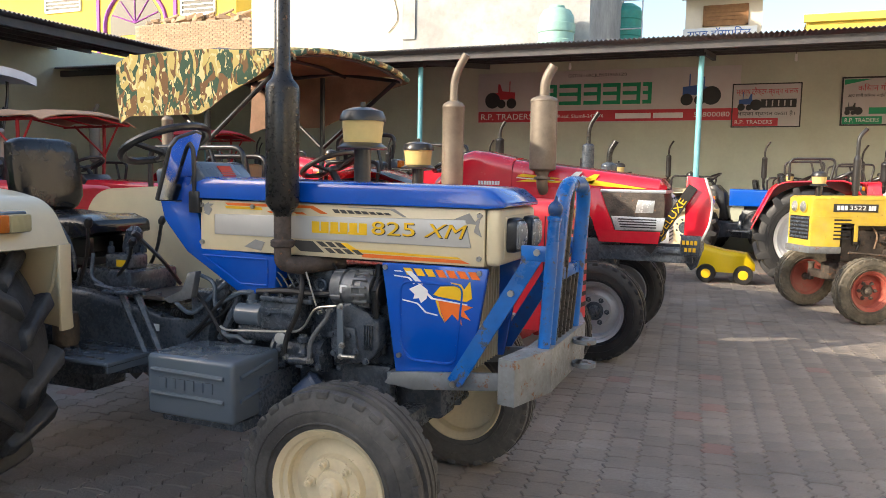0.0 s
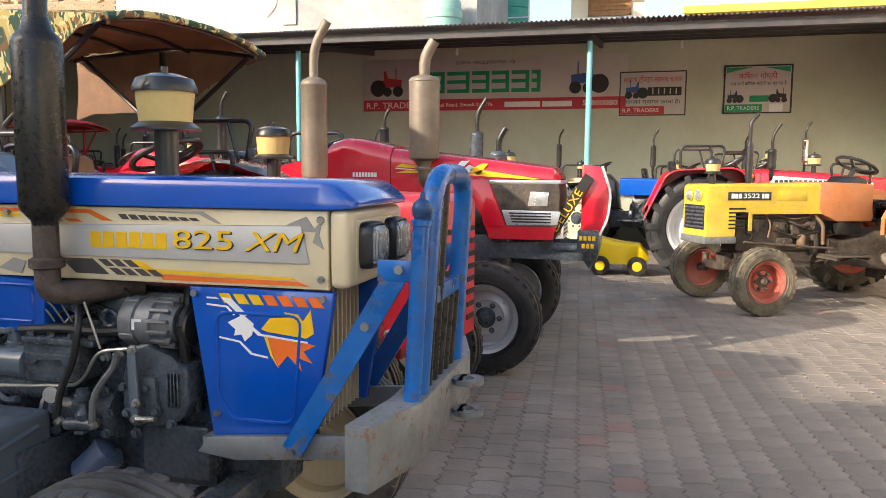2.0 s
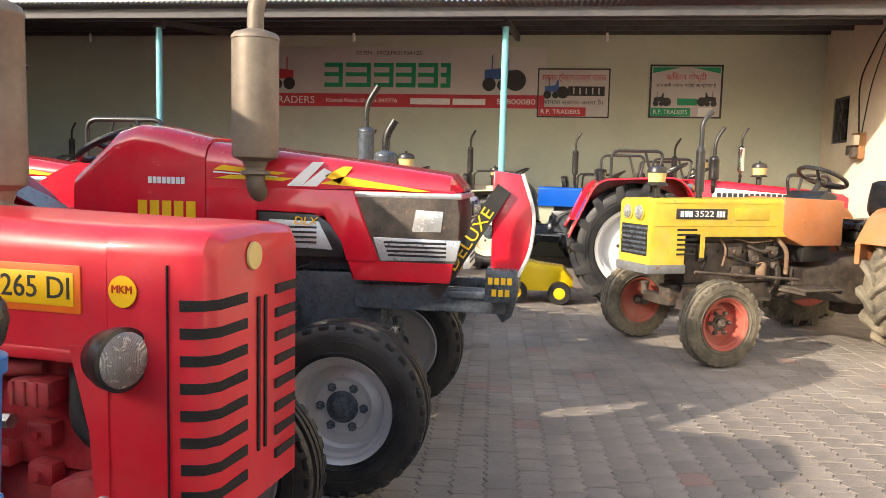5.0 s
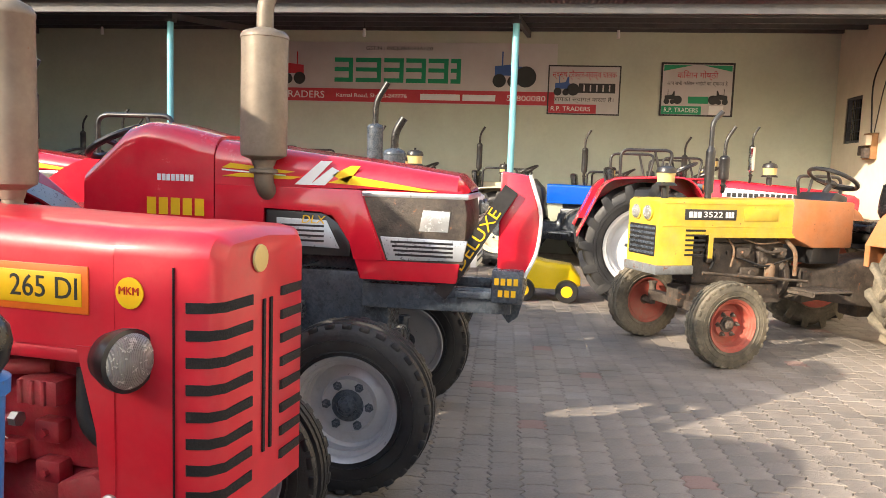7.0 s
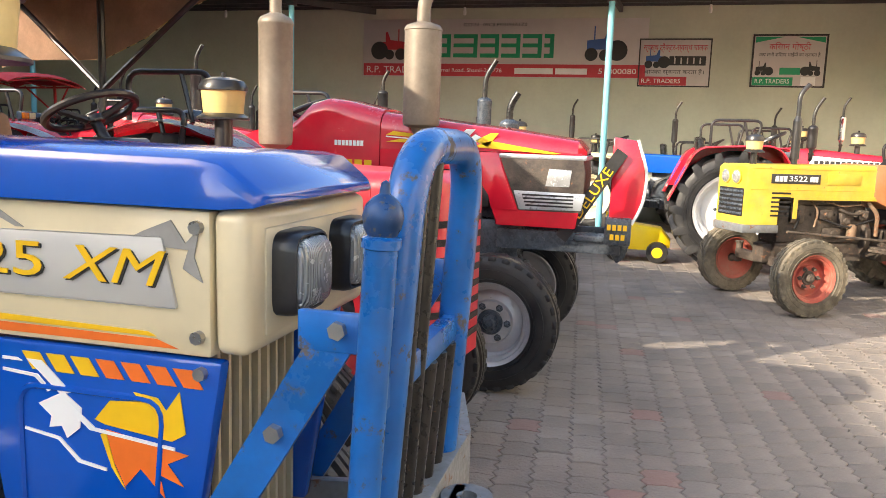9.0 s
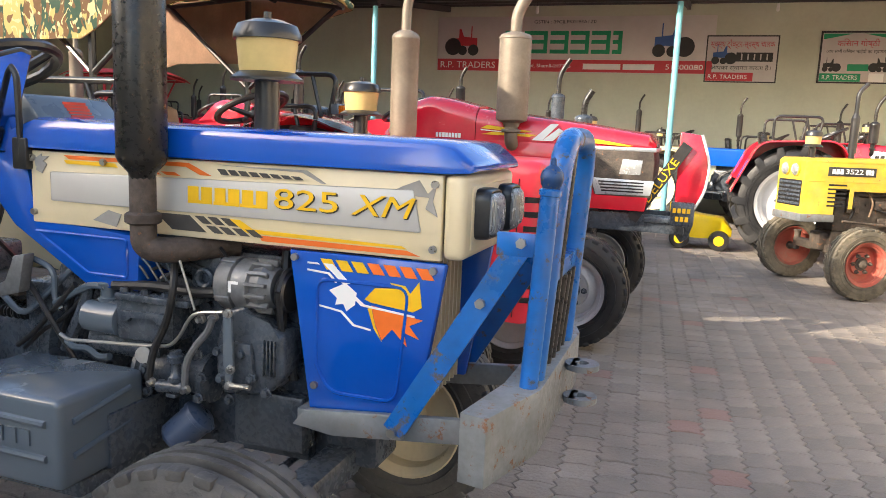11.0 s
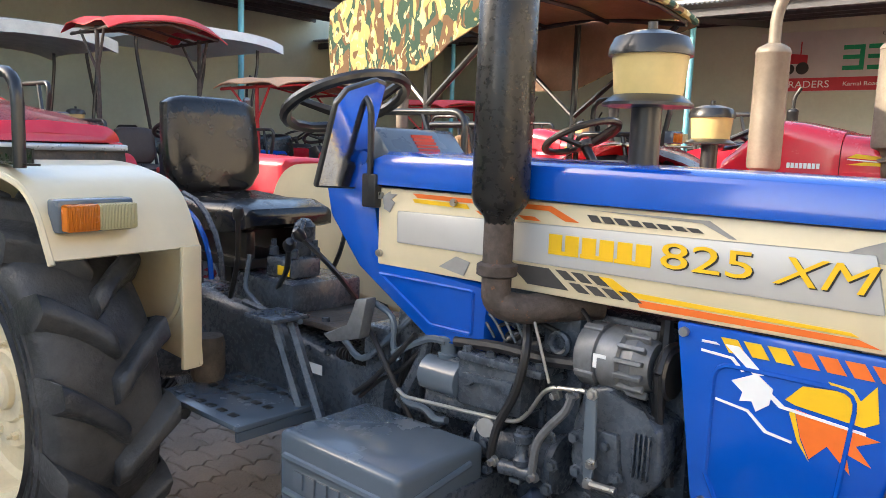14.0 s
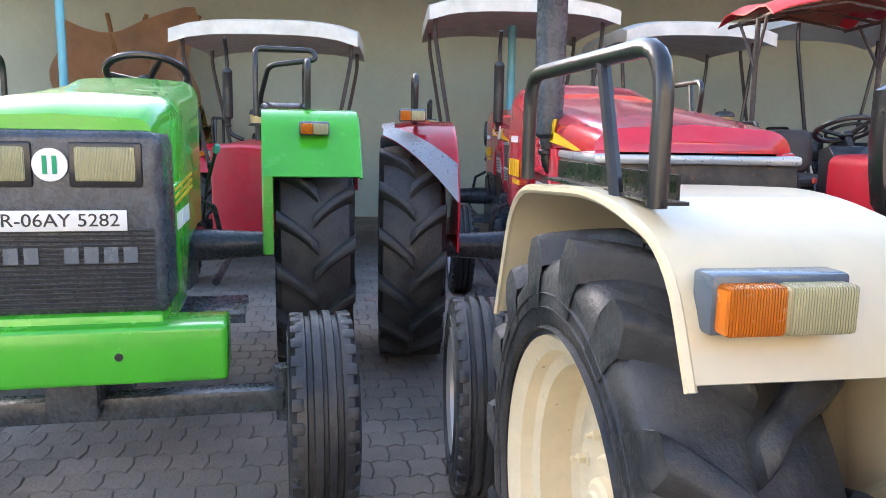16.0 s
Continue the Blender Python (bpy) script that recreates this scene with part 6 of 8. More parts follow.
for s in (-1, 1):
    bm = B()
    a, b = Vector((-0.09, s * 0.29, 0.655)), Vector((0.235, s * 0.265, 1.205))
    w = Vector((0.9, 0, -0.53)).normalized() * 0.032
    d = Vector((0, s * 0.012, 0))
    ring_faces(bm, [[a - w, a + w, a + w + d, a - w + d], [b - w, b + w, b + w + d, b - w + d]])
    add_box(bm, (0.17, min(s * 0.265, s * 0.28), 1.17), (0.31, max(s * 0.265, s * 0.28), 1.23), 0.003)
    br = part("brace", bm, BLUE_WORN, bar)
    for q in (a, b, a * 0.3 + b * 0.7):
        bm = B()
        add_rod(bm, q + d, q + d * 2.2, 0.014, segs=6)
        part("bolt", bm, STEEL, br)

# Battery box on the side, with a pressed trade mark left as plain bars.
bm = B()
add_box(bm, (-1.395, -0.625, 0.45), (-0.94, -0.29, 0.715), 0.022, segs=3)
bb = part("battery_box", bm, GREY_SHEET, hero, "grey sheet-steel battery box with pressed ribs")
bm = B()
for z in (0.645, 0.545):
    add_tube(bm, [(-1.36, -0.627, z + 0.005), (-0.985, -0.627, z)], [0.011, 0.011], 8, 0)
    add_tube(bm, [(-0.938, -0.58, z), (-0.938, -0.36, z + 0.03)], [0.010, 0.010], 8, 0)
bars(bm, -1.32, -1.03, 0.575, 0.62, -0.624, 6, 0.25, d=0.007)
part("pressed_ribs", bm, GREY_SHEET, bb)
bm = B()
add_box(bm, (-1.38, -0.55, 0.40), (-0.95, -0.15, 0.45), 0.01)
add_box(bm, (-0.98, -0.45, 0.45), (-0.93, -0.14, 0.62), 0.006)
part("box_bracket", bm, GREY_CAST, bb)

# Mudguards, lamps, rails, boards.
pts = [(-3.06, 0.98), (-2.90, 1.37), (-2.28, 1.405), (-1.98, 1.34), (-1.885, 1.145)]
for s in (-1, 1):
    f = fender(hero, -2.45, s * 1.0, s * 0.53, pts, 0.75, CREAM)
    bm = B()
    add_prism(bm, [(-1.90, 1.16), (-1.865, 0.76), (-1.90, 0.75), (-2.10, 0.80), (-2.16, 1.16)], s * 0.535 - 0.008, s * 0.535 + 0.008, bevel=0.004)
    add_box(bm, (-1.885, min(s * 0.53, s * 0.60), 0.755), (-1.868, max(s * 0.53, s * 0.60), 1.15), 0.003, pose(0, 0, 0))
    part("front_plate", bm, CREAM, f)
    bm = B()
    add_tube(bm, [(-1.93, s * 0.545, 1.12), (-1.97, s * 0.545, 0.93), (-2.05, s * 0.545, 0.86)], 0.012, 6, 0.06)
    part("pressed_bead", bm, CREAM, f)
    side_lamp(hero, -1.905, s * 0.86, 1.258, 0.21, 0.075)
    hand_rail(hero, -2.86, -2.085, s * 0.975, 1.385, 0.27, BLACK, 0.0)
    bm = B()
    add_box(bm, (-2.72, s * 0.955 - 0.02, 1.392), (-2.05, s * 0.955 + 0.02, 1.398))
    add_box(bm, (-2.72, s * 0.935 - 0.003, 1.395), (-2.09, s * 0.935 + 0.003, 1.44))
    part("angle_iron", bm, BLACK_RUST, hero, "rusty angle iron on the mudguard")
bm = B()
add_box(bm, (-2.16, 0.526, 1.02), (-1.98, 0.5285, 1.12))
part("sticker", bm, WHITE_PRINT, hero)
footboard(hero, -2.16, -1.68, -0.56, -0.22, 0.62, GREY_SHEET)
footboard(hero, -2.16, -1.68, 0.22, 0.56, 0.62, GREY_SHEET)
bm = B()
for x in (-1.70, -1.60):
    add_tube(bm, [(x, -0.30, 0.60), (x - 0.16, -0.30, 0.90)], 0.018, 6, 0)
add_tube(bm, [(-1.80, -0.30, 0.90), (-2.02, -0.30, 0.92)], 0.012, 6, 0)
part("pedal_bracket", bm, GREY_CAST, hero)
bm = B()
add_box(bm, (-1.72, -0.40, 0.905), (-1.88, -0.25, 0.92), 0.005)
part("pedal", bm, GREY_CAST, hero)
bm = B()
add_lathe(bm, [(0.055, 0), (0.062, 0.02), (0.062, 0.13), (0.055, 0.16), (0, 0.162)], (-2.16, -0.36, 0.62), (0, 0, 1), 18)
part("filter_can", bm, GREASY, hero)
bm = B()
add_box(bm, (-2.30, -0.17, 0.86), (-1.92, 0.17, 0.98), 0.02)
add_box(bm, (-2.14, -0.13, 0.98), (-1.98, 0.02, 1.06), 0.02)
for x, y in ((-2.12, -0.10), (-2.0, -0.10), (-2.12, 0.0), (-2.0, 0.0), (-2.06, -0.05)):
    add_lathe(bm, [(0.018, 0), (0.018, 0.03), (0.01, 0.035), (0.01, 0.06)], (x, y, 1.06), (0, 0, 1), 8)
part("hydraulic_unit", bm, GREY_CAST, hero)
bm = B()
add_box(bm, (-2.055, -0.1325, 0.995), (-1.985, -0.1305, 1.03))
part("yellow_label", bm, DECAL_YELLOW, hero)
for a, b, k in (((-2.02, -0.16, 0.95), (-1.80, -0.28, 1.14), None), ((-2.2, -0.24, 0.9), (-2.06, -0.30, 1.22), None), ((-2.3, -0.3, 0.95), (-2.18, -0.42, 1.16), KNOB_RED), ((-1.80, 0.05, 0.9), (-1.86, -0.18, 1.16), None), ((-2.25, 0.28, 0.9), (-2.15, 0.3, 1.2), None)):
    lever(hero, a, b, k, 0.010)

# Engine dressing: alternator, pump, pipes and hoses.
def fitted(name, bm, material, parent=None, label=""):
    return part(name, bm, material, parent or hero, label)


def flange_bolt(x, y, z, r=0.012, material=GREY_CAST, parent=None):
    bm = B()
    add_lathe(bm, [(r * 1.5, 0.004), (r * 1.5, -0.002), (r, -0.003), (r, -0.014), (0, -0.016)], (x, y, z), (0, 1, 0), 6)
    return fitted("bolt", bm, material, parent)



bm = B()
add_lathe(bm, [(0.040, 0), (0.074, 0.004), (0.080, 0.014), (0.080, 0.056), (0.072, 0.060), (0.072, 0.068), (0.080, 0.071), (0.080, 0.117), (0.069, 0.122), (0.076, 0.154), (0.056, 0.188), (0.02, 0.188)], (-0.704, -0.205, 0.997), (1, 0, 0), 28)
alt = fitted("alternator", bm, ALLOY)
for i in range(14):
    bm = B()
    add_box(bm, (-0.591, -0.006, 0.064), (-0.522, 0.006, 0.083), 0.002, pose(0, -0.205, 0.997, 360 / 14 * i, 0, 0), 1)
    fitted("fin", bm, ALLOY, alt)
for i in range(4):
    bm = B()
    add_box(bm, (-0.694, -0.010, 0.077), (-0.642, 0.010, 0.086), 0.003, pose(0, -0.205, 0.997, 25 + 90 * i, 0, 0), 1)
    fitted("lug", bm, ALLOY, alt)
bm = B()
add_lathe(bm, [(0.02, 0), (0.056, 0), (0.062, 0.006), (0.048, 0.016), (0.062, 0.026), (0.056, 0.032), (0.02, 0.032)], (-0.504, -0.205, 0.987), (1, 0, 0), 22)
fitted("pulley", bm, BLACK, alt)
bm = B()
add_box(bm, (-0.644, -0.2835, 0.985), (-0.610, -0.2815, 1.019))
fitted("label", bm, WHITE_PRINT, alt)
bm = B()
add_tube(bm, [(-0.488, -0.262, 0.997), (-0.488, -0.215, 0.74), (-0.488, -0.06, 0.66), (-0.488, 0.0, 0.75), (-0.488, -0.15, 1.047), (-0.488, -0.23, 1.052), (-0.488, -0.262, 0.997)], 0.010, 6, 0.04)
fitted("fan_belt", bm, HOSE)

bm = B()
add_lathe(bm, [(0.01, 0), (0.045, 0.002), (0.053, 0.012), (0.053, 0.125), (0.056, 0.127), (0.056, 0.145), (0.048, 0.149)], (-1.209, -0.235, 0.84), (1, 0, 0), 26)
starter = fitted("starter_motor", bm, GREY_SHEET)
bm = B()
add_prism(bm, [(-1.064, 0.785), (-0.845, 0.795), (-0.845, 0.921), (-1.064, 0.926)], -0.275, -0.15, bevel=0.014)
block = fitted("pump_block", bm, GREY_CAST)
bm = B()
add_box(bm, (-1.054, -0.29, 0.919), (-0.781, -0.14, 0.941), 0.006)
fitted("cover_plate", bm, GREY_CAST, block)
bm = B()
add_prism(bm, [(-1.034, 0.886), (-0.865, 0.891), (-0.875, 0.856), (-0.900, 0.856), (-0.905, 0.876), (-0.994, 0.871), (-1.004, 0.851), (-1.029, 0.851)], -0.29, -0.26, bevel=0.004)
fitted("cast_lip", bm, GREY_CAST, block)
for i in range(4):
    bm = B()
    add_lathe(bm, [(0.013, 0), (0.013, 0.012), (0, 0.014)], (-1.034 + i * 0.078, -0.265, 0.941), (0, 0, 1), 6)
    fitted("bolt", bm, GREY_CAST, block)
bm = B()
add_lathe(bm, [(0.034, 0), (0.034, 0.012), (0.026, 0.014), (0.026, 0.05), (0.034, 0.052), (0.034, 0.062), (0.012, 0.07), (0.012, 0.08), (0, 0.081)], (-1.137, -0.22, 0.892), (0, 0, 1), 14)
fitted("thermostat_cap", bm, GREY_SHEET)

bm = B()
add_lathe(bm, [(0.058, 0), (0.083, 0.006), (0.083, 0.02), (0.068, 0.026), (0.064, 0.232), (0.078, 0.242), (0.078, 0.262), (0.041, 0.272)], (-1.01, -0.20, 0.684), (1, 0, 0), 28)
pump = fitted("injection_pump", bm, GREY_CAST)
for i in range(6):
    a = 2 * math.pi * i / 6
    bm = B()
    add_rod(bm, (-1.022, -0.20 + 0.069 * math.cos(a), 0.684 + 0.069 * math.sin(a)), (-1.006, -0.20 + 0.069 * math.cos(a), 0.684 + 0.069 * math.sin(a)), 0.010, segs=6)
    fitted("bolt", bm, GREY_CAST, pump)
bm = B()
add_lathe(bm, [(0.010, 0), (0.022, 0.004), (0.024, 0.02), (0.016, 0.03), (0.016, 0.06), (0.024, 0.065), (0.026, 0.085), (0.018, 0.09), (0.018, 0.10), (0, 0.102)], (-0.817, -0.3, 0.689), (0, 0, 1), 14)
lift = fitted("feed_pump", bm, GREY_CAST)
bm = B()
add_rod(bm, (-0.88, -0.3, 0.67), (-0.772, -0.3, 0.678), 0.020, segs=12)
add_box(bm, (-0.851, -0.31, 0.639), (-0.814, -0.27, 0.654), 0.006)
fitted("feed_body", bm, GREY_CAST, lift)
for p in ((-0.773, -0.315, 0.677), (-0.897, -0.315, 0.681), (-0.735, -0.29, 0.895), (-0.69, -0.29, 0.906)):
    bm = B()
    add_lathe(bm, [(0.010, 0.012), (0.016, 0.010), (0.016, 0.0), (0.010, -0.002), (0.010, -0.014), (0, -0.015)], p, (0.3, 1, 0.2), 6)
    fitted("pipe_nut", bm, STEEL)
bm = B()
add_lathe(bm, [(0.0, 0), (0.020, 0.002), (0.026, 0.006), (0.026, 0.012), (0, 0.013)], (-0.931, -0.3, 0.762), (0.2, -1, 0.1), 16)
fitted("breather_cap", bm, STEEL)

bm = B()
add_prism(bm, [(-0.701, 0.811), (-0.67, 0.925), (-0.6, 0.947), (-0.518, 0.89), (-0.464, 0.871), (-0.464, 0.746), (-0.512, 0.688), (-0.602, 0.669), (-0.675, 0.667), (-0.699, 0.728)], -0.27, -0.12, bevel=0.016, segs=3)
cover = fitted("timing_cover", bm, GREY_CAST)
bm = B()
add_prism(bm, [(-0.687, 0.812), (-0.644, 0.836), (-0.568, 0.837), (-0.555, 0.735), (-0.614, 0.68), (-0.666, 0.691)], -0.286, -0.262, bevel=0.007)
fitted("cover_plate", bm, GREY_CAST, cover)
for x, z in [(-0.678, 0.802), (-0.594, 0.805), (-0.63, 0.754), (-0.638, 0.658), (-0.513, 0.697), (-0.668, 0.72), (-0.564, 0.734), (-0.749, 0.78), (-0.737, 0.711), (-0.749, 0.645), (-0.944, 0.709), (-0.937, 0.64)]:
    flange_bolt(x, -0.284, z, parent=cover)
for i in range(4):
    bm = B()
    add_box(bm, (-0.53 + i * 0.012, -0.282, 0.745), (-0.53 + i * 0.012 + 0.005, -0.266, 0.853), 0.002, segs=1)
    fitted("rib", bm, GREY_CAST, cover)
bm = B()
add_prism(bm, [(-0.638, 0.936), (-0.611, 0.939), (-0.604, 0.779), (-0.61, 0.706), (-0.628, 0.703), (-0.636, 0.775)], -0.318, -0.308, bevel=0.003)
arm = fitted("throttle_arm", bm, GREY_SHEET)
for p in ((-0.619, -0.318, 0.932), (-0.611, -0.318, 0.765), (-0.616, -0.318, 0.716)):
    flange_bolt(*p, r=0.010, material=STEEL, parent=arm)
bm = B()
add_rod(bm, (-0.608, -0.322, 0.718), (-0.543, -0.322, 0.721), 0.009, segs=8)
fitted("link_rod", bm, STEEL, arm)

bm = B()
add_lathe(bm, [(0, 0), (0.044, 0.004), (0.054, 0.016), (0.056, 0.11), (0.060, 0.112), (0.060, 0.125), (0.04, 0.14)], (-0.865, -0.27, 0.48), (0.076, 0.04, 0.078), 24)
fitted("oil_filter", bm, mat("blue_grey_filter", (0.05, 0.075, 0.13), 0.30, var=0.12, dirt=0.1), label="blue-grey oil filter canister")
bm = B()
add_box(bm, (-0.682, -0.2, 0.482), (-0.438, -0.12, 0.663), 0.012)
fitted("front_support", bm, GREY_CAST)
bm = B()
add_box(bm, (-0.852, -0.18, 0.959), (-0.74, -0.1, 1.088), 0.012)
water = fitted("water_housing", bm, GREY_CAST)
bm = B()
add_lathe(bm, [(0.014, -0.002), (0.034, -0.002), (0.034, -0.012), (0.026, -0.016), (0.018, -0.012), (0.014, -0.002)], (-0.794, -0.182, 0.994), (0, 1, 0), 20, caps=False)
fitted("port_ring", bm, GREY_CAST, water)

bm = B()
add_tube(bm, [(-0.678, -0.31, 0.911), (-0.69, -0.31, 0.871), (-0.741, -0.31, 0.814), (-0.772, -0.31, 0.764), (-0.78, -0.31, 0.679)], 0.011, 8, 0.05)
fitted("braided_hose", bm, ALLOY)

bm = B()
add_tube(bm, [(-1.262, -0.3, 0.785), (-1.232, -0.3, 0.769), (-0.993, -0.3, 0.785), (-0.838, -0.3, 0.799), (-0.801, -0.3, 0.836), (-0.757, -0.3, 0.914), (-0.647, -0.3, 0.928)], 0.006, 8, 0.04)
fitted("steel_line", bm, STEEL)

bm = B()
add_tube(bm, [(-0.878, -0.22, 1.084), (-0.812, -0.31, 0.996), (-0.837, -0.31, 0.88), (-0.894, -0.31, 0.779), (-0.911, -0.31, 0.687)], 0.012, 8, 0.05)
fitted("hose", bm, HOSE)

bm = B()
add_tube(bm, [(-0.782, -0.2, 1.123), (-0.867, -0.2, 1.031), (-0.966, -0.2, 0.95), (-1.082, -0.2, 0.907), (-1.111, -0.2, 0.909)], 0.009, 8, 0.05)
fitted("hose", bm, HOSE)

bm = B()
add_tube(bm, [(-0.821, -0.28, 1.082), (-0.762, -0.28, 0.916)], 0.004, 8, 0)
fitted("control_rod", bm, STEEL)

bm = B()
add_tube(bm, [(-1.097, -0.24, 0.951), (-0.926, -0.24, 0.965), (-0.795, -0.24, 0.959), (-0.7, -0.24, 0.969)], 0.016, 8, 0.05)
fitted("hose", bm, HOSE)

bm = B()
add_tube(bm, [(-1.339, -0.24, 0.864), (-1.265, -0.24, 0.907), (-1.186, -0.24, 0.944), (-1.132, -0.24, 0.942)], 0.013, 8, 0.05)
fitted("pipe", bm, GREY_SHEET)

bm = B()
add_tube(bm, [(-1.221, -0.22, 0.924), (-1.24, -0.22, 0.857), (-1.283, -0.22, 0.781), (-1.322, -0.22, 0.705)], 0.02, 8, 0.05)
fitted("pipe", bm, GREY_CAST)

bm = B()
add_tube(bm, [(-1.307, -0.25, 0.759), (-1.258, -0.25, 0.725), (-1.197, -0.25, 0.734), (-1.155, -0.25, 0.705), (-1.113, -0.25, 0.716)], 0.012, 8, 0.05)
fitted("pipe", bm, GREY_SHEET)

bm = B()
add_tube(bm, [(-1.5, -0.25, 0.702), (-1.421, -0.25, 0.759), (-1.343, -0.25, 0.84), (-1.243, -0.25, 0.941)], 0.009, 8, 0.05)
fitted("hose", bm, HOSE)

bm = B()
add_tube(bm, [(-1.493, -0.23, 0.688), (-1.401, -0.23, 0.768), (-1.324, -0.23, 0.808), (-1.225, -0.23, 0.901)], 0.007, 8, 0.05)
fitted("hose", bm, HOSE)

bm = B()
add_tube(bm, [(-0.619, -0.24, 1.03), (-0.623, -0.24, 0.962), (-0.596, -0.24, 0.902), (-0.525, -0.24, 0.884)], 0.012, 8, 0.05)
fitted("hose", bm, HOSE)

bm = B()
add_tube(bm, [(-0.539, -0.2, 0.965), (-0.511, -0.2, 0.887), (-0.483, -0.2, 0.79), (-0.47, -0.2, 0.718)], 0.014, 8, 0.05)
fitted("hose", bm, HOSE)

bm = B()
add_tube(bm, [(-1.425, -0.24, 1.005), (-1.337, -0.24, 0.979), (-1.342, -0.24, 0.879), (-1.315, -0.24, 0.847)], 0.01, 8, 0.05)
fitted("hose", bm, GREY_SHEET)
bm = B()
add_box(bm, (-1.52, -0.20, 0.55), (-1.40, 0.20, 0.92), 0.02)
for z in (0.6, 0.75, 0.88):
    add_rod(bm, (-1.46, -0.20, z), (-1.46, -0.22, z), 0.014, segs=6)
part("clutch_housing", bm, GREY_CAST, hero)
bm = B()
add_box(bm, (-1.0, -0.16, 1.0), (-0.86, -0.10, 1.12), 0.01)
add_lathe(bm, [(0.03, 0), (0.03, 0.02), (0.018, 0.02)], (-0.86, -0.165, 1.05), (0, -1, 0), 14)
part("water_housing", bm, GREY_CAST, hero)

bm = B()
add_box(bm, (-1.96, -0.17, 0.845), (-1.58, 0.17, 0.868), 0.006)
cover = part("transmission_cover", bm, GREASY, hero, "dusty cover plate on the gearbox")
for x, y in ((-1.93, -0.14), (-1.61, -0.14), (-1.77, -0.14), (-1.61, 0.14), (-1.93, 0.14)):
    bm = B()
    add_rod(bm, (x, y, 0.868), (x, y, 0.882), 0.014, segs=6)
    part("bolt", bm, GREY_CAST, cover)
bm = B()
add_tube(bm, [(-2.16, -0.18, 1.06), (-2.14, -0.22, 0.94), (-1.96, -0.27, 0.90), (-1.72, -0.29, 0.90)], 0.010, 8, 0.05)
part("pressure_pipe", bm, GREY_SHEET, hero)
for r, mm, y in ((0.17, BLUE, -0.33), (0.14, GREY_CAST, -0.35), (0.20, GREY_CAST, -0.31)):
    bm = B()
    add_tube(bm, [(-2.42 + r * 1.4 * math.cos(a), y, 0.98 + r * 1.5 * math.sin(a)) for a in (0.0, 0.3, 0.6, 0.9, 1.2, 1.5)], 0.010, 6, 0)
    part("quadrant", bm, mm, hero)
bm = B()
add_lathe(bm, [(0.045, 0), (0.05, 0.03), (0.04, 0.12), (0.02, 0.14)], (-2.06, -0.02, 1.06), (0.2, 0, 1), 14)
add_tube(bm, [(-2.06, -0.02, 1.18), (-2.0, -0.05, 1.20), (-1.95, -0.12, 1.14)], 0.008, 6, 0.03)
part("valve_block", bm, GREY_CAST, hero)
bm = B()
add_prism(bm, [(-1.60, 0.885), (-1.48, 0.93), (-1.45, 1.02), (-1.40, 1.03), (-1.43, 0.90), (-1.56, 0.865)], -0.30, -0.255, bevel=0.006)
part("brake_pedal", bm, ALLOY, hero)

# Fasteners and small fittings over the engine and gearbox.
rnd = random.Random(21)
bm = B()
add_rod(bm, (0, 0, 0), (0, -0.014, 0), 0.011, segs=6)
add_rod(bm, (0, -0.014, 0), (0, -0.022, 0), 0.006, segs=6)
bolt = mesh_of("bolt", bm, GREY_CAST)
spots = [(-1.38 + i * 0.085, -0.15, 0.655) for i in range(11)] + [(-1.38 + i * 0.085, -0.14, 0.475) for i in range(11)] + [(-1.36 + i * 0.11, -0.15, 0.945) for i in range(8)]
spots += [(-1.46, -0.20, 0.58 + i * 0.06) for i in range(6)] + [(-1.70 - i * 0.12, -0.176, 0.78 - 0.01 * i) for i in range(5)] + [(-1.70 - i * 0.12, -0.19, 0.55) for i in range(5)]
for x, y, z in spots:
    part("bolt", bolt, None, hero, m=pose(x + rnd.uniform(-0.008, 0.008), y, z + rnd.uniform(-0.006, 0.006), 0, rnd.uniform(0, 60), 0))
for i in range(7):
    bm = B()
    x = -1.30 + i * 0.11
    add_box(bm, (x, -0.168, 0.70), (x + 0.016, -0.15, 0.90), 0.005)
    part("rib", bm, GREY_CAST, hero)
for i in range(4):
    bm = B()
    x = -1.30 + i * 0.13
    add_tube(bm, [(-0.98 + i * 0.035, -0.22, 0.98), (-1.0 + i * 0.03, -0.24, 1.03 + 0.01 * i), (x + 0.1, -0.20, 1.06), (x + 0.12, -0.13, 1.05)], 0.004, 6, 0.04)
    part("fuel_line", bm, GREY_SHEET, hero)
for q, r, mm in (([(-1.50, -0.22, 0.95), (-1.36, -0.27, 0.86), (-1.22, -0.24, 0.62)], 0.009, HOSE), ([(-1.62, -0.20, 0.86), (-1.48, -0.24, 0.80), (-1.30, -0.20, 0.98)], 0.011, GREY_SHEET), ([(-1.55, -0.22, 0.62), (-1.30, -0.22, 0.60), (-1.05, -0.20, 0.66)], 0.012, GREY_CAST),
                 ([(-0.78, -0.16, 1.12), (-0.66, -0.24, 1.06), (-0.68, -0.25, 0.94)], 0.006, HOSE), ([(-0.52, -0.16, 1.10), (-0.50, -0.22, 0.92), (-0.52, -0.20, 0.70)], 0.016, HOSE), ([(-0.44, -0.12, 1.08), (-0.42, -0.20, 0.94), (-0.46, -0.10, 0.80)], 0.024, HOSE), ([(-1.05, -0.10, 1.12), (-0.92, -0.20, 1.06), (-0.80, -0.18, 1.02)], 0.008, HOSE)):
    bm = B()
    add_tube(bm, q, r, 8, 0.06)
    part("hose", bm, mm, hero)
bm = B()
add_box(bm, (-0.42, -0.20, 0.68), (-0.20, 0.20, 1.12), 0.01)
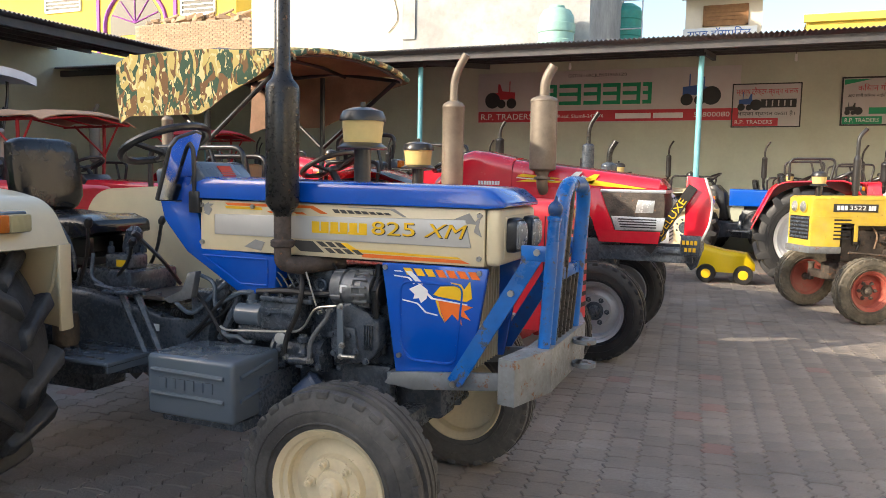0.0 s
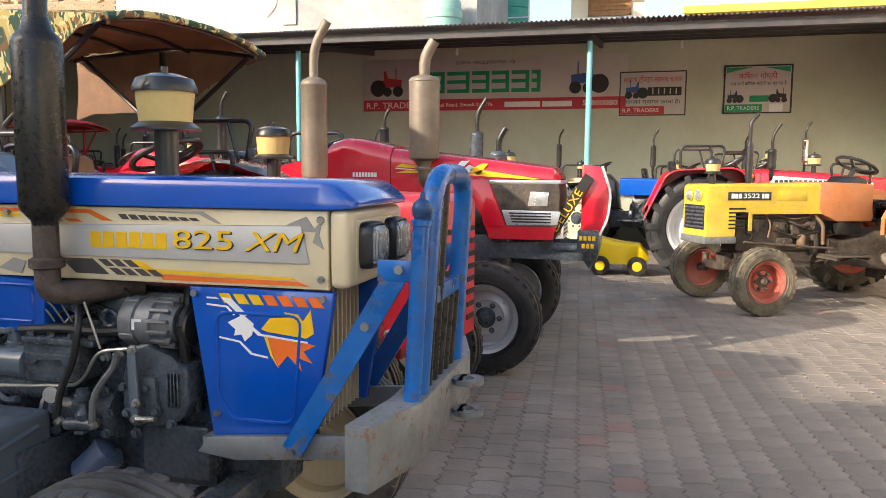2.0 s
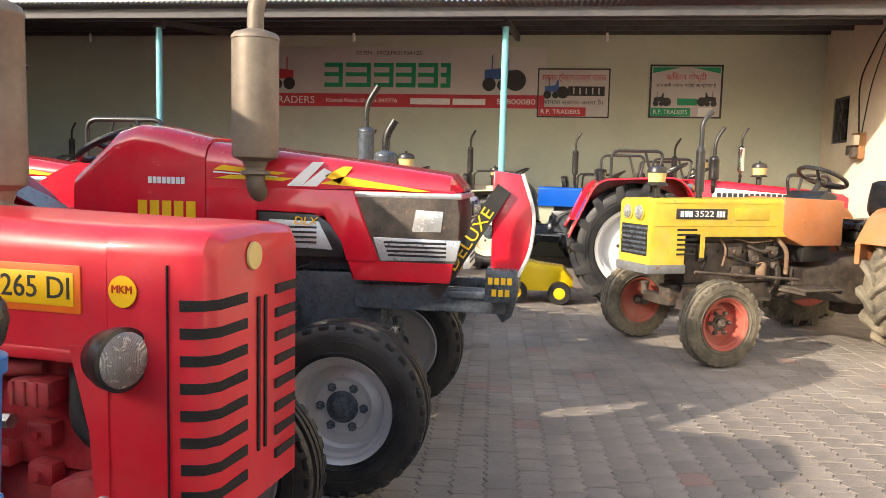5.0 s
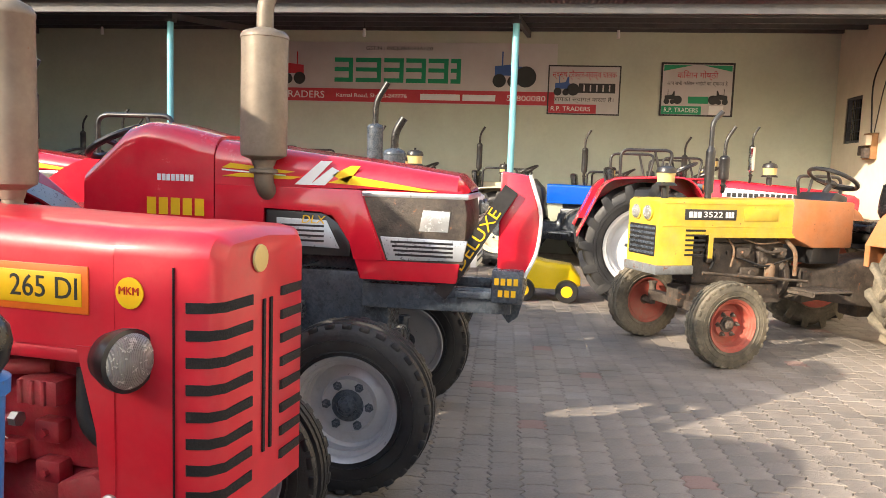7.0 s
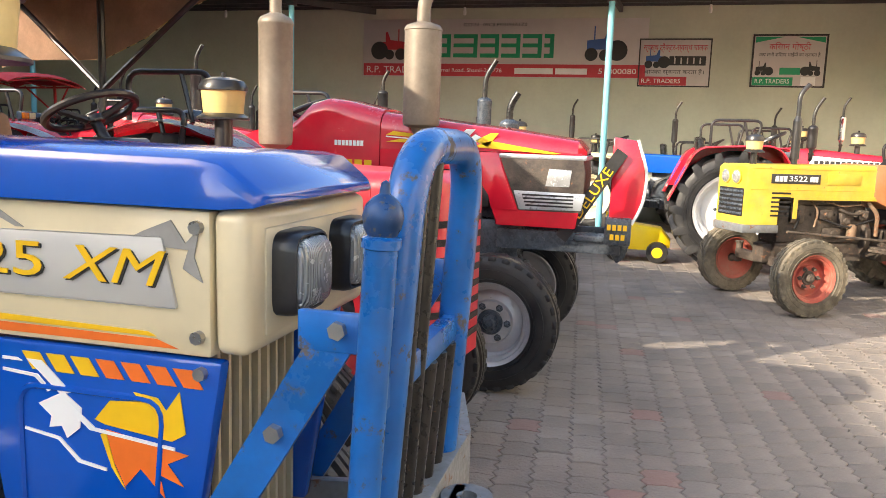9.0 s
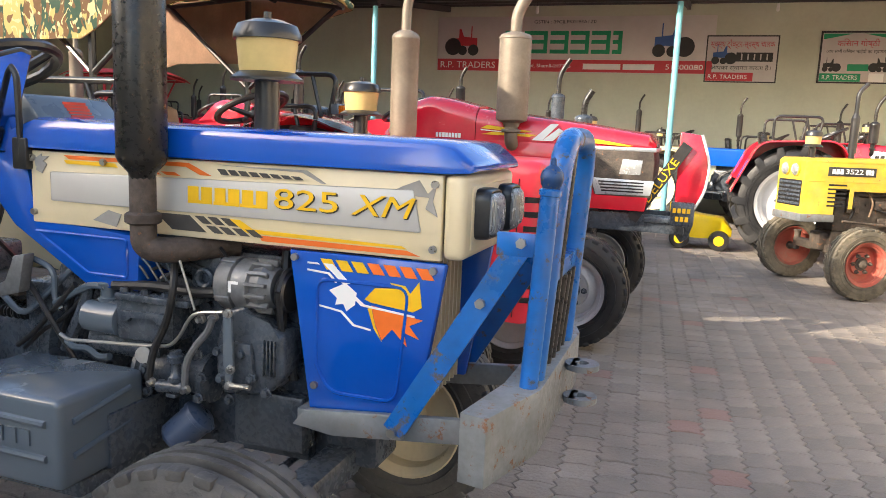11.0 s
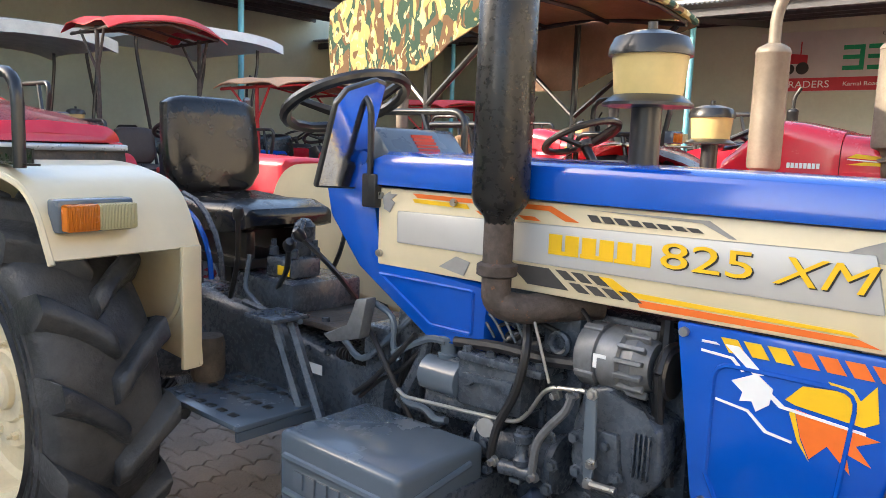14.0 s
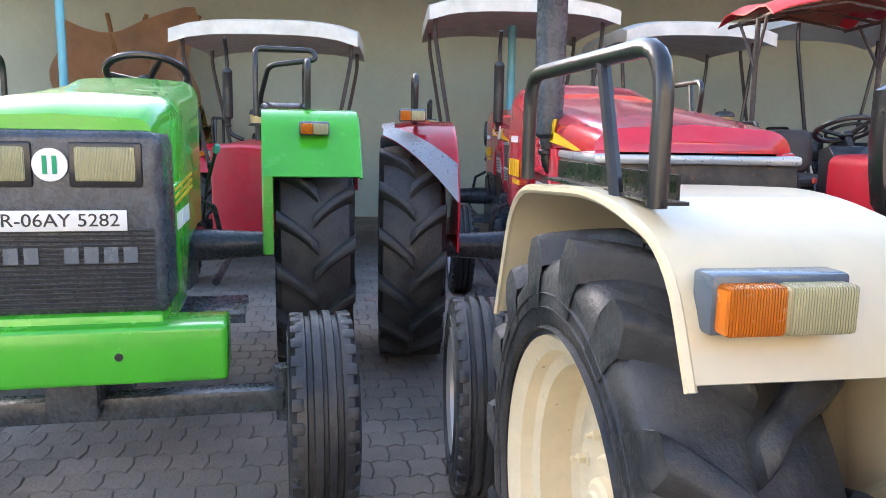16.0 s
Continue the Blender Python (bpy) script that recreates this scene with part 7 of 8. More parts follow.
part("radiator", bm, BLACK, hero)
bm = B()
add_lathe(bm, [(0.03, 0), (0.16, 0.004), (0.16, 0.012), (0.03, 0.016)], (-0.455, 0, 0.90), (1, 0, 0), 24)
part("fan", bm, BLACK, hero)
for i in range(9):
    bm = B()
    add_rod(bm, (-1.62 + i * 0.015, -0.20, 0.80), (-1.625 + i * 0.015, -0.20, 0.80), 0.020 + 0.003 * (i % 2), segs=10)
    part("bellows_ring", bm, HOSE, hero)
bm = B()
add_box(bm, (-1.78, -0.205, 0.70), (-1.71, -0.203, 0.735))
part("white_label", bm, WHITE_PRINT, hero)

# The near mudguard and its wheel stand a little out of line with the bonnet.
hinge = Matrix.Translation((-1.88, -1.0, 0)) @ pose(0, 0, 0, 0, 0, 6) @ Matrix.Translation((1.88, 1.0, 0))
for c in hero.children:
    kind = c.name.split(".")[0]
    if kind in ("fender", "hand_rail", "lamp_housing", "angle_iron") and min(v.co.y for v in c.data.vertices) < -0.5:
        c.matrix_basis = hinge
    elif kind == "rear_wheel" and c.location.y < 0:
        c.matrix_basis = pose(-2.45, -0.90, 0.65, 0, 0, 6) @ pose(0, 0, 0, 0, 20, 0)

# ---- the other tractors ----
def pipe(root, name, material, pts, r, bend=0.05):
    bm = B()
    add_tube(bm, pts, r, 10, bend)
    part(name, bm, material, root)


def red_engine_dressing(root):
    """Pipes, filter bowl, bracket and covers on the open side of the red engine."""
    pipe(root, "intake_pipe", RED_CAST, [(-1.10, -0.19, 0.90), (-0.90, -0.23, 0.925), (-0.72, -0.23, 0.93), (-0.60, -0.17, 0.93)], 0.024)
    pipe(root, "return_pipe", RED_CAST, [(-0.98, -0.22, 0.88), (-0.86, -0.24, 0.83), (-0.78, -0.25, 0.795), (-0.66, -0.25, 0.79)], 0.015)
    pipe(root, "fuel_line", RED_CAST, [(-0.95, -0.20, 0.62), (-0.90, -0.24, 0.76), (-0.82, -0.24, 0.78), (-0.78, -0.22, 0.70)], 0.007)
    pipe(root, "wire", STEEL, [(-1.0, -0.24, 0.86), (-0.68, -0.255, 0.73)], 0.002, 0)
    bm = B()
    add_rod(bm, (-0.665, -0.25, 0.79), (-0.64, -0.25, 0.79), 0.022, segs=6)
    part("pipe_nut", bm, STEEL, root)
    bm = B()
    add_lathe(bm, [(0, 0), (0.05, 0.004), (0.055, 0.02), (0.055, 0.11), (0.062, 0.115), (0.062, 0.128), (0.03, 0.135), (0.016, 0.18), (0, 0.182)], (-0.84, -0.235, 0.54), (0, 0, 1), 20)
    part("filter_bowl", bm, RED_CAST, root)
    bm = B()
    add_box(bm, (-0.66, -0.245, 0.83), (-0.52, -0.15, 0.91), 0.016)
    part("cover", bm, RED_CAST, root)
    for i in range(3):
        bm = B()
        add_box(bm, (-0.65 + i * 0.04, -0.252, 0.835), (-0.635 + i * 0.04, -0.24, 0.905), 0.004)
        part("rib", bm, RED_CAST, root)
    for x, z in ((-0.75, 0.66), (-0.60, 0.74), (-0.60, 0.62), (-0.9, 0.94)):
        bm = B()
        add_box(bm, (x - 0.045, -0.20, z - 0.035), (x + 0.045, -0.14, z + 0.035), 0.012)
        add_rod(bm, (x, -0.20, z), (x, -0.215, z), 0.012, segs=6)
        part("boss", bm, RED_CAST, root)
    bm = B()
    add_prism(bm, [(-0.52, 0.50), (-0.30, 0.50), (-0.30, 0.60), (-0.40, 0.66), (-0.52, 0.62)], -0.25, -0.15, bevel=0.012)
    part("bracket", bm, RED_CAST, root)
    bm = B()
    add_lathe(bm, [(0.03, 0), (0.03, 0.008), (0.02, 0.018), (0, 0.02)], (-0.315, -0.28, 0.60), (0, -1, 0), 16)
    part("pilot_bolt", bm, STEEL, root)
    bm = B()
    add_box(bm, (-0.122, -0.2785, 0.56), (-0.119, -0.272, 1.26))
    part("panel_seam", bm, DARK, root)


def yellow_dressing(root):
    """Grille, hood panel, stack and greasy engine pipework of the old yellow tractor."""
    bm = B()
    add_box(bm, (-0.01, -0.20, 0.87), (0.005, 0.20, 1.135), 0.003)
    g = part("grille", bm, DARK, root)
    for i in range(6):
        bm = B()
        add_box(bm, (0.003, -0.195, 0.884 + i * 0.042), (0.013, 0.195, 0.908 + i * 0.042), 0.004, segs=1)
        part("slat", bm, GREY_CAST, g)
    bm = B()
    add_box(bm, (-1.20, 0.25, 1.185), (-0.84, 0.256, 1.29), 0.004)
    part("hood_panel", bm, YELLOW, root)
    for z in (1.13, 1.325):
        bm = B()
        add_box(bm, (-1.58, 0.248, z), (-0.03, 0.2535, z + 0.006), 0.001, segs=1)
        part("hood_crease", bm, YELLOW, root)
    bm = B()
    add_box(bm, (-0.36, -0.255, 0.72), (0.02, 0.255, 0.80), 0.012)
    part("front_bolster", bm, BUMPER_STEEL, root)
    bm = B()
    add_rod(bm, (-0.62, 0.03, 1.34), (-0.62, 0.03, 1.42), 0.03, segs=14)
    add_rod(bm, (-0.62, 0.03, 1.42), (-0.62, 0.03, 1.78), 0.042, segs=16)
    add_rod(bm, (-0.62, 0.03, 1.78), (-0.62, 0.03, 1.83), 0.042, 0.022, segs=16)
    add_tube(bm, [(-0.62, 0.03, 1.81), (-0.62, 0.03, 2.04), (-0.70, 0.05, 2.13)], 0.022, 10, 0.06)
    part("exhaust_tube", bm, BLACK, root)
    pipe(root, "drag_link", GREASY, [(-0.42, 0.30, 0.74), (-1.50, 0.33, 0.66)], 0.014, 0)
    for k, (a, b, c, r, mm) in enumerate((
            ((-0.55, 0.17, 1.02), (-0.60, 0.23, 0.88), (-0.58, 0.19, 0.76), 0.014, HOSE), ((-0.75, 0.16, 1.03), (-0.80, 0.22, 0.94), (-0.78, 0.20, 0.78), 0.010, RUST_PIPE),
            ((-0.92, 0.16, 1.02), (-1.05, 0.22, 0.98), (-1.30, 0.20, 1.0), 0.008, RUST_PIPE), ((-0.85, 0.20, 0.86), (-1.10, 0.25, 0.78), (-1.42, 0.22, 0.86), 0.009, HOSE),
            ((-1.05, 0.17, 0.96), (-1.15, 0.24, 0.90), (-1.35, 0.21, 0.93), 0.016, GREASY), ((-1.35, 0.20, 1.02), (-1.42, 0.26, 0.92), (-1.44, 0.24, 0.70), 0.020, RUST_PIPE))):
        pipe(root, "pipe", mm, [a, b, c], r, 0.06)
    for x, z, w, h, d in ((-0.60, 0.90, 0.07, 0.09, 0.20), (-0.90, 0.90, 0.08, 0.05, 0.21), (-1.12, 0.84, 0.05, 0.08, 0.20), (-1.30, 0.90, 0.05, 0.05, 0.22), (-1.0, 0.72, 0.10, 0.05, 0.19)):
        bm = B()
        add_box(bm, (x - w, 0.12, z - h), (x + w, d, z + h), 0.018)
        add_rod(bm, (x, d, z), (x, d + 0.03, z), min(w, h) * 0.55, segs=10)
        part("engine_cover", bm, GREASY, root)
    bm = B()
    add_lathe(bm, [(0.04, 0), (0.045, 0.01), (0.045, 0.13), (0.03, 0.15)], (-1.18, 0.22, 0.66), (0, 0, 1), 14)
    part("filter_bowl", bm, RUST_PIPE, root)


RUST_PIPE = mat("rusty_pipe", (0.20, 0.13, 0.08), 0.65, metal=0.2, var=0.4, scale=12, bump=0.4, dirt=0.4, rust=0.5)
# Rounded red tractor beside it, under a camouflage hood.
t = plain_tractor(pose(-0.06, 2.02, 0, 0, 0, -7), "rounded red tractor under a camouflage canvas hood", "round", RED_OLD, RED_CAST, RIM_SILVER, tyre=RUBBER, nose_mat=DARK,
                  muff=(-0.98, 0.08, 1.44, 0.078, 0.55, EXHAUST, 0.34), cleaner=(-1.25, 0.05, 1.575, 0.11), seat_mat=BROWN_VINYL)
canvas_hood(t)
for i in range(8):
    for s in (-1, 1):
        bm = B()
        zz = 0.64 + i * 0.072
        pts = [(-0.085, s * 0.274, zz), (-0.03, s * 0.255, zz), (-0.004, s * 0.215, zz), (0.0005, s * 0.085, zz)]
        rows = [[Vector(p) + Vector((0.002, s * 0.002, d)) for d in (0, 0.028)] for p in pts]
        ring_faces(bm, [[r[0], r[1], r[1] - Vector((0.012, s * 0.012, 0)), r[0] - Vector((0.012, s * 0.012, 0))] for r in rows])
        part("nose_slot", bm, DARK, t)
for y in (-0.02, 0.02):
    bm = B()
    add_box(bm, (-0.01, y - 0.006, 0.70), (0.002, y + 0.006, 1.15))
    part("nose_slot", bm, DARK, t)
for s in (-1, 1):
    round_headlamp(t, -0.21, s * 0.33, 1.02, 0.082, (1, s * 0.25, 0))
    bm = B()
    add_tube(bm, [(-0.27, s * 0.27, 0.93), (-0.27, s * 0.33, 0.95)], 0.012, 6, 0)
    part("lamp_stay", bm, BLACK, t)
    bm = B()
    add_lathe(bm, [(0.042, 0), (0.042, 0.004), (0, 0.005)], (-0.25, s * 0.2765, 1.185), (0, s, 0), 20)
    part("round_sticker", bm, DECAL_YELLOW, t)
    bm = B()
    add_box(bm, (-0.80, s * 0.2755 - 0.003, 1.115), (-0.38, s * 0.2755 + 0.003, 1.245), 0.0028)
    p = part("name_plate", bm, DECAL_ORANGE, t)
    bm = B()
    add_box(bm, (-0.78, s * 0.279 - 0.002, 1.135), (-0.40, s * 0.279 + 0.002, 1.225), 0.0018)
    part("plate_face", bm, DECAL_YELLOW, p)
    bm = B()
    add_box(bm, (-1.42, s * 0.17, 0.98), (-0.40, s * 0.28, 1.02), 0.01)
    add_prism(bm, [(-0.30, 0.54), (-0.30, 1.03), (-0.42, 1.03), (-0.36, 0.80), (-0.34, 0.54)], s * 0.274 - 0.006, s * 0.274 + 0.006)
    part("side_skirt", bm, RED_OLD, t)
lettering("print", "265 DI", 0.085, SIGN_BLACK, t, pose(-0.52, -0.2815, 1.18) @ FACE_S, width=0.22)
red_engine_dressing(t)
lettering("print", "MKM", 0.03, KNOB_RED, t, pose(-0.25, -0.2825, 1.19) @ FACE_S, width=0.06)
bm = B()
add_lathe(bm, [(0.04, 0), (0.038, 0.006), (0, 0.008)], (0.0, -0.05, 1.27), (1, 0, 0), 20)
part("badge", bm, CUP, t)
bm = B()
add_tube(bm, [(-0.45, -0.2, 0.95), (-0.43, -0.23, 0.80), (-0.36, -0.22, 0.74), (-0.30, -0.18, 0.74)], 0.03, 10, 0.07)
part("radiator_hose", bm, HOSE, t)

# Streamlined red tractor with front weight carrier.
t = plain_tractor(pose(0.30, 4.05, 0), "streamlined red tractor with yellow stripes and a front guard", "arjun", RED, GREY_CAST, RIM_SILVER, muff=(-1.05, -0.36, 1.575, 0.118, 0.60, EXHAUST, 0.28), hub_mat=GREY_CAST,
                  weight=True, trim=SILVER)
lettering("print", "DLX", 0.06, DECAL_YELLOW, t, pose(-0.80, -0.3155, 1.255) @ FACE_S, width=0.13, shear=0.2)
bm = B()
a, b = Vector((-0.13, -0.26, 0.89)), Vector((0.22, -0.26, 1.45))
w = Vector((0.82, 0, -0.57)) * 0.04
ring_faces(bm, [[a - w, a + w, a + w + Vector((0, 0.02, 0)), a - w + Vector((0, 0.02, 0))], [b - w, b + w, b + w + Vector((0, 0.02, 0)), b - w + Vector((0, 0.02, 0))]])
g = part("guard_arm", bm, BLACK, t, "black guard arm with yellow lettering")
lettering("print", "DELUXE", 0.085, DECAL_YELLOW, g, pose(0.055, -0.263, 1.185) @ pose(0, 0, 0, 0, -58, 0) @ FACE_S, width=0.36)
bm = B()
add_prism(bm, [(0.16, 1.0), (0.30, 1.0), (0.355, 1.12), (0.375, 1.32), (0.31, 1.52), (0.16, 1.54)], -0.22, 0.22, bevel=0.012)
part("guard_plate", bm, RED, t)
bm = B()
add_tube(bm, [(0.30, -0.225, 1.0), (0.36, -0.225, 1.12), (0.38, -0.225, 1.32), (0.31, -0.225, 1.525)], 0.010, 6, 0.08)
part("guard_edge", bm, WHITE, t)
bm = B()
add_box(bm, (0.14, -0.30, 0.87), (0.30, 0.30, 1.04), 0.01)
add_prism(bm, [(0.16, 0.80), (0.22, 0.72), (0.27, 0.76), (0.30, 0.87), (0.16, 0.87)], -0.06, 0.06, bevel=0.01)
add_box(bm, (-0.05, -0.26, 0.88), (0.26, -0.14, 0.92), 0.01)
p = part("tow_block", bm, GREY_CAST, t)
for a, b, c, d, k in ((0.155, 0.285, 0.965, 1.0, 4), (0.175, 0.275, 0.905, 0.94, 3)):
    for i in range(k):
        w = (b - a) / k
        bm = B()
        bars(bm, a + i * w, a + (i + 1) * w, c, d, -0.302, 1, 0.3)
        part("yellow_print", bm, DECAL_YELLOW, p)

# Silver and white tractor, half hidden.
plain_tractor(pose(0.16, 5.95, 0), "silver and white tractor half hidden behind its neighbour", "box", WHITE, GREY_CAST, RIM_SILVER, muff=(-0.72, 0.0, 1.46, 0.09, 0.20, GREY_CAST, 0.26), nose_mat=BLACK)

# Yellow tractor facing the row.
t = plain_tractor(pose(1.5, 6.70, 0, 0, 0, 206), "old yellow tractor with orange rear and red wheel centres", "box", YELLOW, GREASY, RIM_RED, ORANGE, RUBBER_DUSTY, rear_tyre_mat=RUBBER_DUSTY, muff=None, cleaner=(-0.2, 0.0, 1.50, 0.085), lamps=False, hub_mat=GREASY)
yellow_dressing(t)
for y in (-0.16, 0.02):
    round_headlamp(t, 0.012, y + 0.06, 1.24, 0.07, (1, 0, 0), YELLOW)
for s in (-1, 1):
    for i in range(6):
        bm = B()
        add_box(bm, (-0.46, s * 0.2505 - 0.003, 0.88 + i * 0.042), (-0.26, s * 0.2505 + 0.003, 0.898 + i * 0.042), 0.002, segs=1)
        part("louvre", bm, DARK, t)
for s in (-1, 1):
    bm = B()
    add_box(bm, (-0.76, s * 0.252 - 0.003, 1.19), (-0.24, s * 0.252 + 0.003, 1.28), 0.0025)
    p = part("name_plate", bm, SIGN_BLACK, t)
    if s > 0:
        lettering("print", "3522", 0.07, WHITE_PRINT, p, pose(-0.52, 0.2565, 1.235, 0, 0, 180) @ FACE_S, width=0.19)
        bm = B()
        bars(bm, -0.40, -0.27, 1.21, 1.26, 0.258, 3, 0.2)
        bars(bm, -0.73, -0.64, 1.21, 1.26, 0.258, 3, 0.2)
        part("print", bm, WHITE_PRINT, p)
    bm = B()
    add_prism(bm, [(-0.50, 0.86), (-0.50, 1.08), (-1.40, 1.08), (-1.40, 1.04), (-0.54, 1.04), (-0.54, 0.86)], s * 0.25 - 0.006, s * 0.25 + 0.006)
    part("skirt", bm, YELLOW, t)
bm = B()
add_prism(bm, [(-1.36, 1.05), (-1.36, 1.392), (-2.05, 1.37), (-2.05, 0.95), (-1.6, 0.95)], -0.257, 0.257, bevel=0.02)
part("rear_tank", bm, ORANGE, t)

# Red tractor with big drive wheels further back, and its neighbours.
t = plain_tractor(pose(4.25, 9.7, 0), "red tractor with long white side lettering", "mf", RED, GREY_CAST, WHITE, muff=(-1.55, -0.3, 1.55, 0.06, 0.24, BLACK, 0.36), cleaner=(-0.9, 0.2, 1.62, 0.09))
bm = B()
add_prism(bm, [(-1.55, 1.34), (-0.25, 1.27), (-0.25, 1.36), (-1.55, 1.45)], -0.297, -0.291)
p = part("white_strip", bm, WHITE_PRINT, t)
bm = B()
bars(bm, -1.5, -0.62, 1.34, 1.39, -0.299, 14, 0.25, d=0.002)
part("print", bm, SIGN_BLACK, p)
lettering("print", "7250 DI", 0.07, SIGN_BLACK, t, pose(-0.44, -0.2995, 1.325) @ FACE_S, width=0.30)

common = dict(group="tractors in the rear shed")
plain_tractor(pose(2.2, 12.7, 0, 0, 0, -8), "blue tractor with cream mudguards in the rear shed", "box", BLUE, GREY_CAST, RIM_CREAM, CREAM, muff=(-1.0, -0.3, 1.6, 0.05, 0.35, BLACK, 0.3), cleaner=(-0.6, 0, 1.55, 0.09), **common)
plain_tractor(pose(0.4, 13.4, 0, 0, 0, -5), "cream and blue tractor in the rear shed", "box", CREAM, GREY_CAST, RIM_CREAM, CREAM, muff=(-1.0, -0.3, 1.6, 0.05, 0.4, BLACK, 0.3), cleaner=(-0.6, 0, 1.55, 0.09), **common)
plain_tractor(pose(5.1, 12.6, 0, 0, 0, 0), "red tractor at the shed's corner", "mf", RED, GREY_CAST, RIM_SILVER, muff=(-1.4, -0.3, 1.7, 0.05, 0.35, CHROME, 0.3), cleaner=(-1.9, 0.1, 1.75, 0.09), **common)
plain_tractor(pose(-0.3, 8.1, 0), "grey tractor standing behind the red row", "box", SILVER, GREY_CAST, RIM_SILVER, muff=(-0.9, -0.2, 1.55, 0.085, 0.42, GREY_CAST, 0.45), cleaner=(-0.5, 0, 1.6, 0.09), **common)
plain_tractor(pose(-2.2, 9.9, 0), "blue tractor standing behind the red row", "box", BLUE, GREY_CAST, RIM_CREAM, CREAM, muff=(-0.9, -0.2, 1.7, 0.075, 0.45, BLACK, 0.3), **common)
plain_tractor(pose(-3.4, 12.9, 0), "red tractor parked by the rear wall", "round", RED, RED_CAST, RIM_SILVER, muff=(-0.9, -0.2, 1.6, 0.05, 0.4, BLACK, 0.3), **common)
plain_tractor(pose(-7.0, 13.0, 0), "red tractor parked by the rear wall", "round", RED, RED_CAST, RIM_SILVER, muff=(-0.9, -0.2, 1.6, 0.05, 0.4, BLACK, 0.3), **common)

for x, y, a, mm, ff, st in ((-1.2, 12.6, -4, RED, RED, "mf"), (-5.4, 12.4, 3, BLUE, CREAM, "box"), (-9.2, 12.9, 0, RED, RED, "round"), (3.9, 13.6, -6, SILVER, WHITE, "box"), (-4.4, 10.3, 2, CREAM, CREAM, "box"), (-7.6, 10.6, 0, RED, RED, "mf")):
    plain_tractor(pose(x, y, 0, 0, 0, a), "tractor packed among others in the rear shed", st, mm, GREY_CAST, RIM_SILVER, ff, muff=(-1.0, -0.28, 1.55, 0.05, 0.36, BLACK, 0.32), cleaner=(-0.65, 0.05, 1.6, 0.085), **common)

# Second row behind the blue tractor.
row = dict(group="tractors of the second row", tyre=RUBBER_WORN, rear_tyre_mat=RUBBER_WORN)
t = plain_tractor(pose(-3.40, -0.14, 0), "streamlined red tractor with a broad bonnet and silver mudguard edge", "arjun", RED, GREY_CAST, RIM_SILVER, muff=(-0.72, -0.38, 1.50, 0.065, 0.62, GREY_CAST, 0.3), trim=SILVER, **row)
for c in t.children:
    if c.name.split(".")[0] in ("bonnet", "tank_cover", "nose_panel", "nose_mask", "side_panel", "side_grille", "yellow_stripe", "white_stripe", "white_badge", "yellow_badge"):
        c.scale = (1.03, 1.2, 1.015)
t = plain_tractor(pose(-3.42, -2.31, 0, 0, 0, 8.5), "bright green tractor with dark nose and black number plate bracket", "green", GREEN, GREY_CAST, GREEN, nose_mat=GREY_CAST, **row)
bm = B()
add_prism(bm, [(-0.35, 0.86), (0.35, 0.86), (0.345, 1.46), (0.32, 1.49), (-0.32, 1.49), (-0.345, 1.46)], -0.30, 0.0, "x", bevel=0.03, segs=3)
nose = part("nose_grille", bm, GREY_CAST, t, "charcoal plastic nose")
for y in (-0.17, 0.17):
    bm = B()
    add_box(bm, (-0.02, y - 0.115, 1.30), (0.012, y + 0.115, 1.45), 0.01)
    f = part("lamp_frame", bm, BLACK, nose)
    bm = B()
    add_box(bm, (0.0, y - 0.095, 1.32), (0.02, y + 0.095, 1.435), 0.008)
    part("lens", bm, CLEAR_LENS, f)
bm = B()
for i in range(17):
    add_box(bm, (-0.02, -0.315, 0.885 + i * 0.0165), (0.010, 0.315, 0.893 + i * 0.0165), 0.003, segs=1)
tagged(part("grille_mesh", bm, BLACK, nose), kind="stuff")
bm = B()
add_lathe(bm, [(0.055, 0), (0.055, 0.008), (0, 0.009)], (0.004, 0.0, 1.375), (1, 0, 0), 24)
e = part("emblem", bm, WHITE, nose)
bm = B()
for y in (-0.022, 0.008):
    add_box(bm, (0.0135, y, 1.345), (0.0155, y + 0.014, 1.405))
part("emblem_mark", bm, SIGN_GREEN, e)
bm = B()
add_box(bm, (0.008, -0.23, 1.155), (0.016, 0.23, 1.225), 0.003)
pl = part("number_plate", bm, WHITE, nose)
FACE_E = pose(0, 0, 0, 90, 0, 90)
lettering("print", "HR-06AY 5282", 0.062, SIGN_BLACK, pl, pose(0.0175, 0.0, 1.19) @ FACE_E, width=0.41)
bm = B()
for i in range(8):
    if i != 3:
        add_box(bm, (0.010, -0.22 + i * 0.062, 1.045), (0.014, -0.175 + i * 0.062, 1.10))
part("grey_badge", bm, GREY_SHEET, nose)
bm = B()
add_box(bm, (-0.12, -0.62, 0.64), (0.10, 0.55, 0.84), 0.02, segs=3)
add_box(bm, (-0.34, -0.34, 0.70), (0.03, 0.34, 0.87), 0.02)
p = part("front_bumper", bm, GREEN, t, "scratched green front bumper")
bm = B()
add_rod(bm, (0.10, 0.2, 0.74), (0.104, 0.2, 0.74), 0.014, segs=10)
part("bolt_hole", bm, BLACK, p)
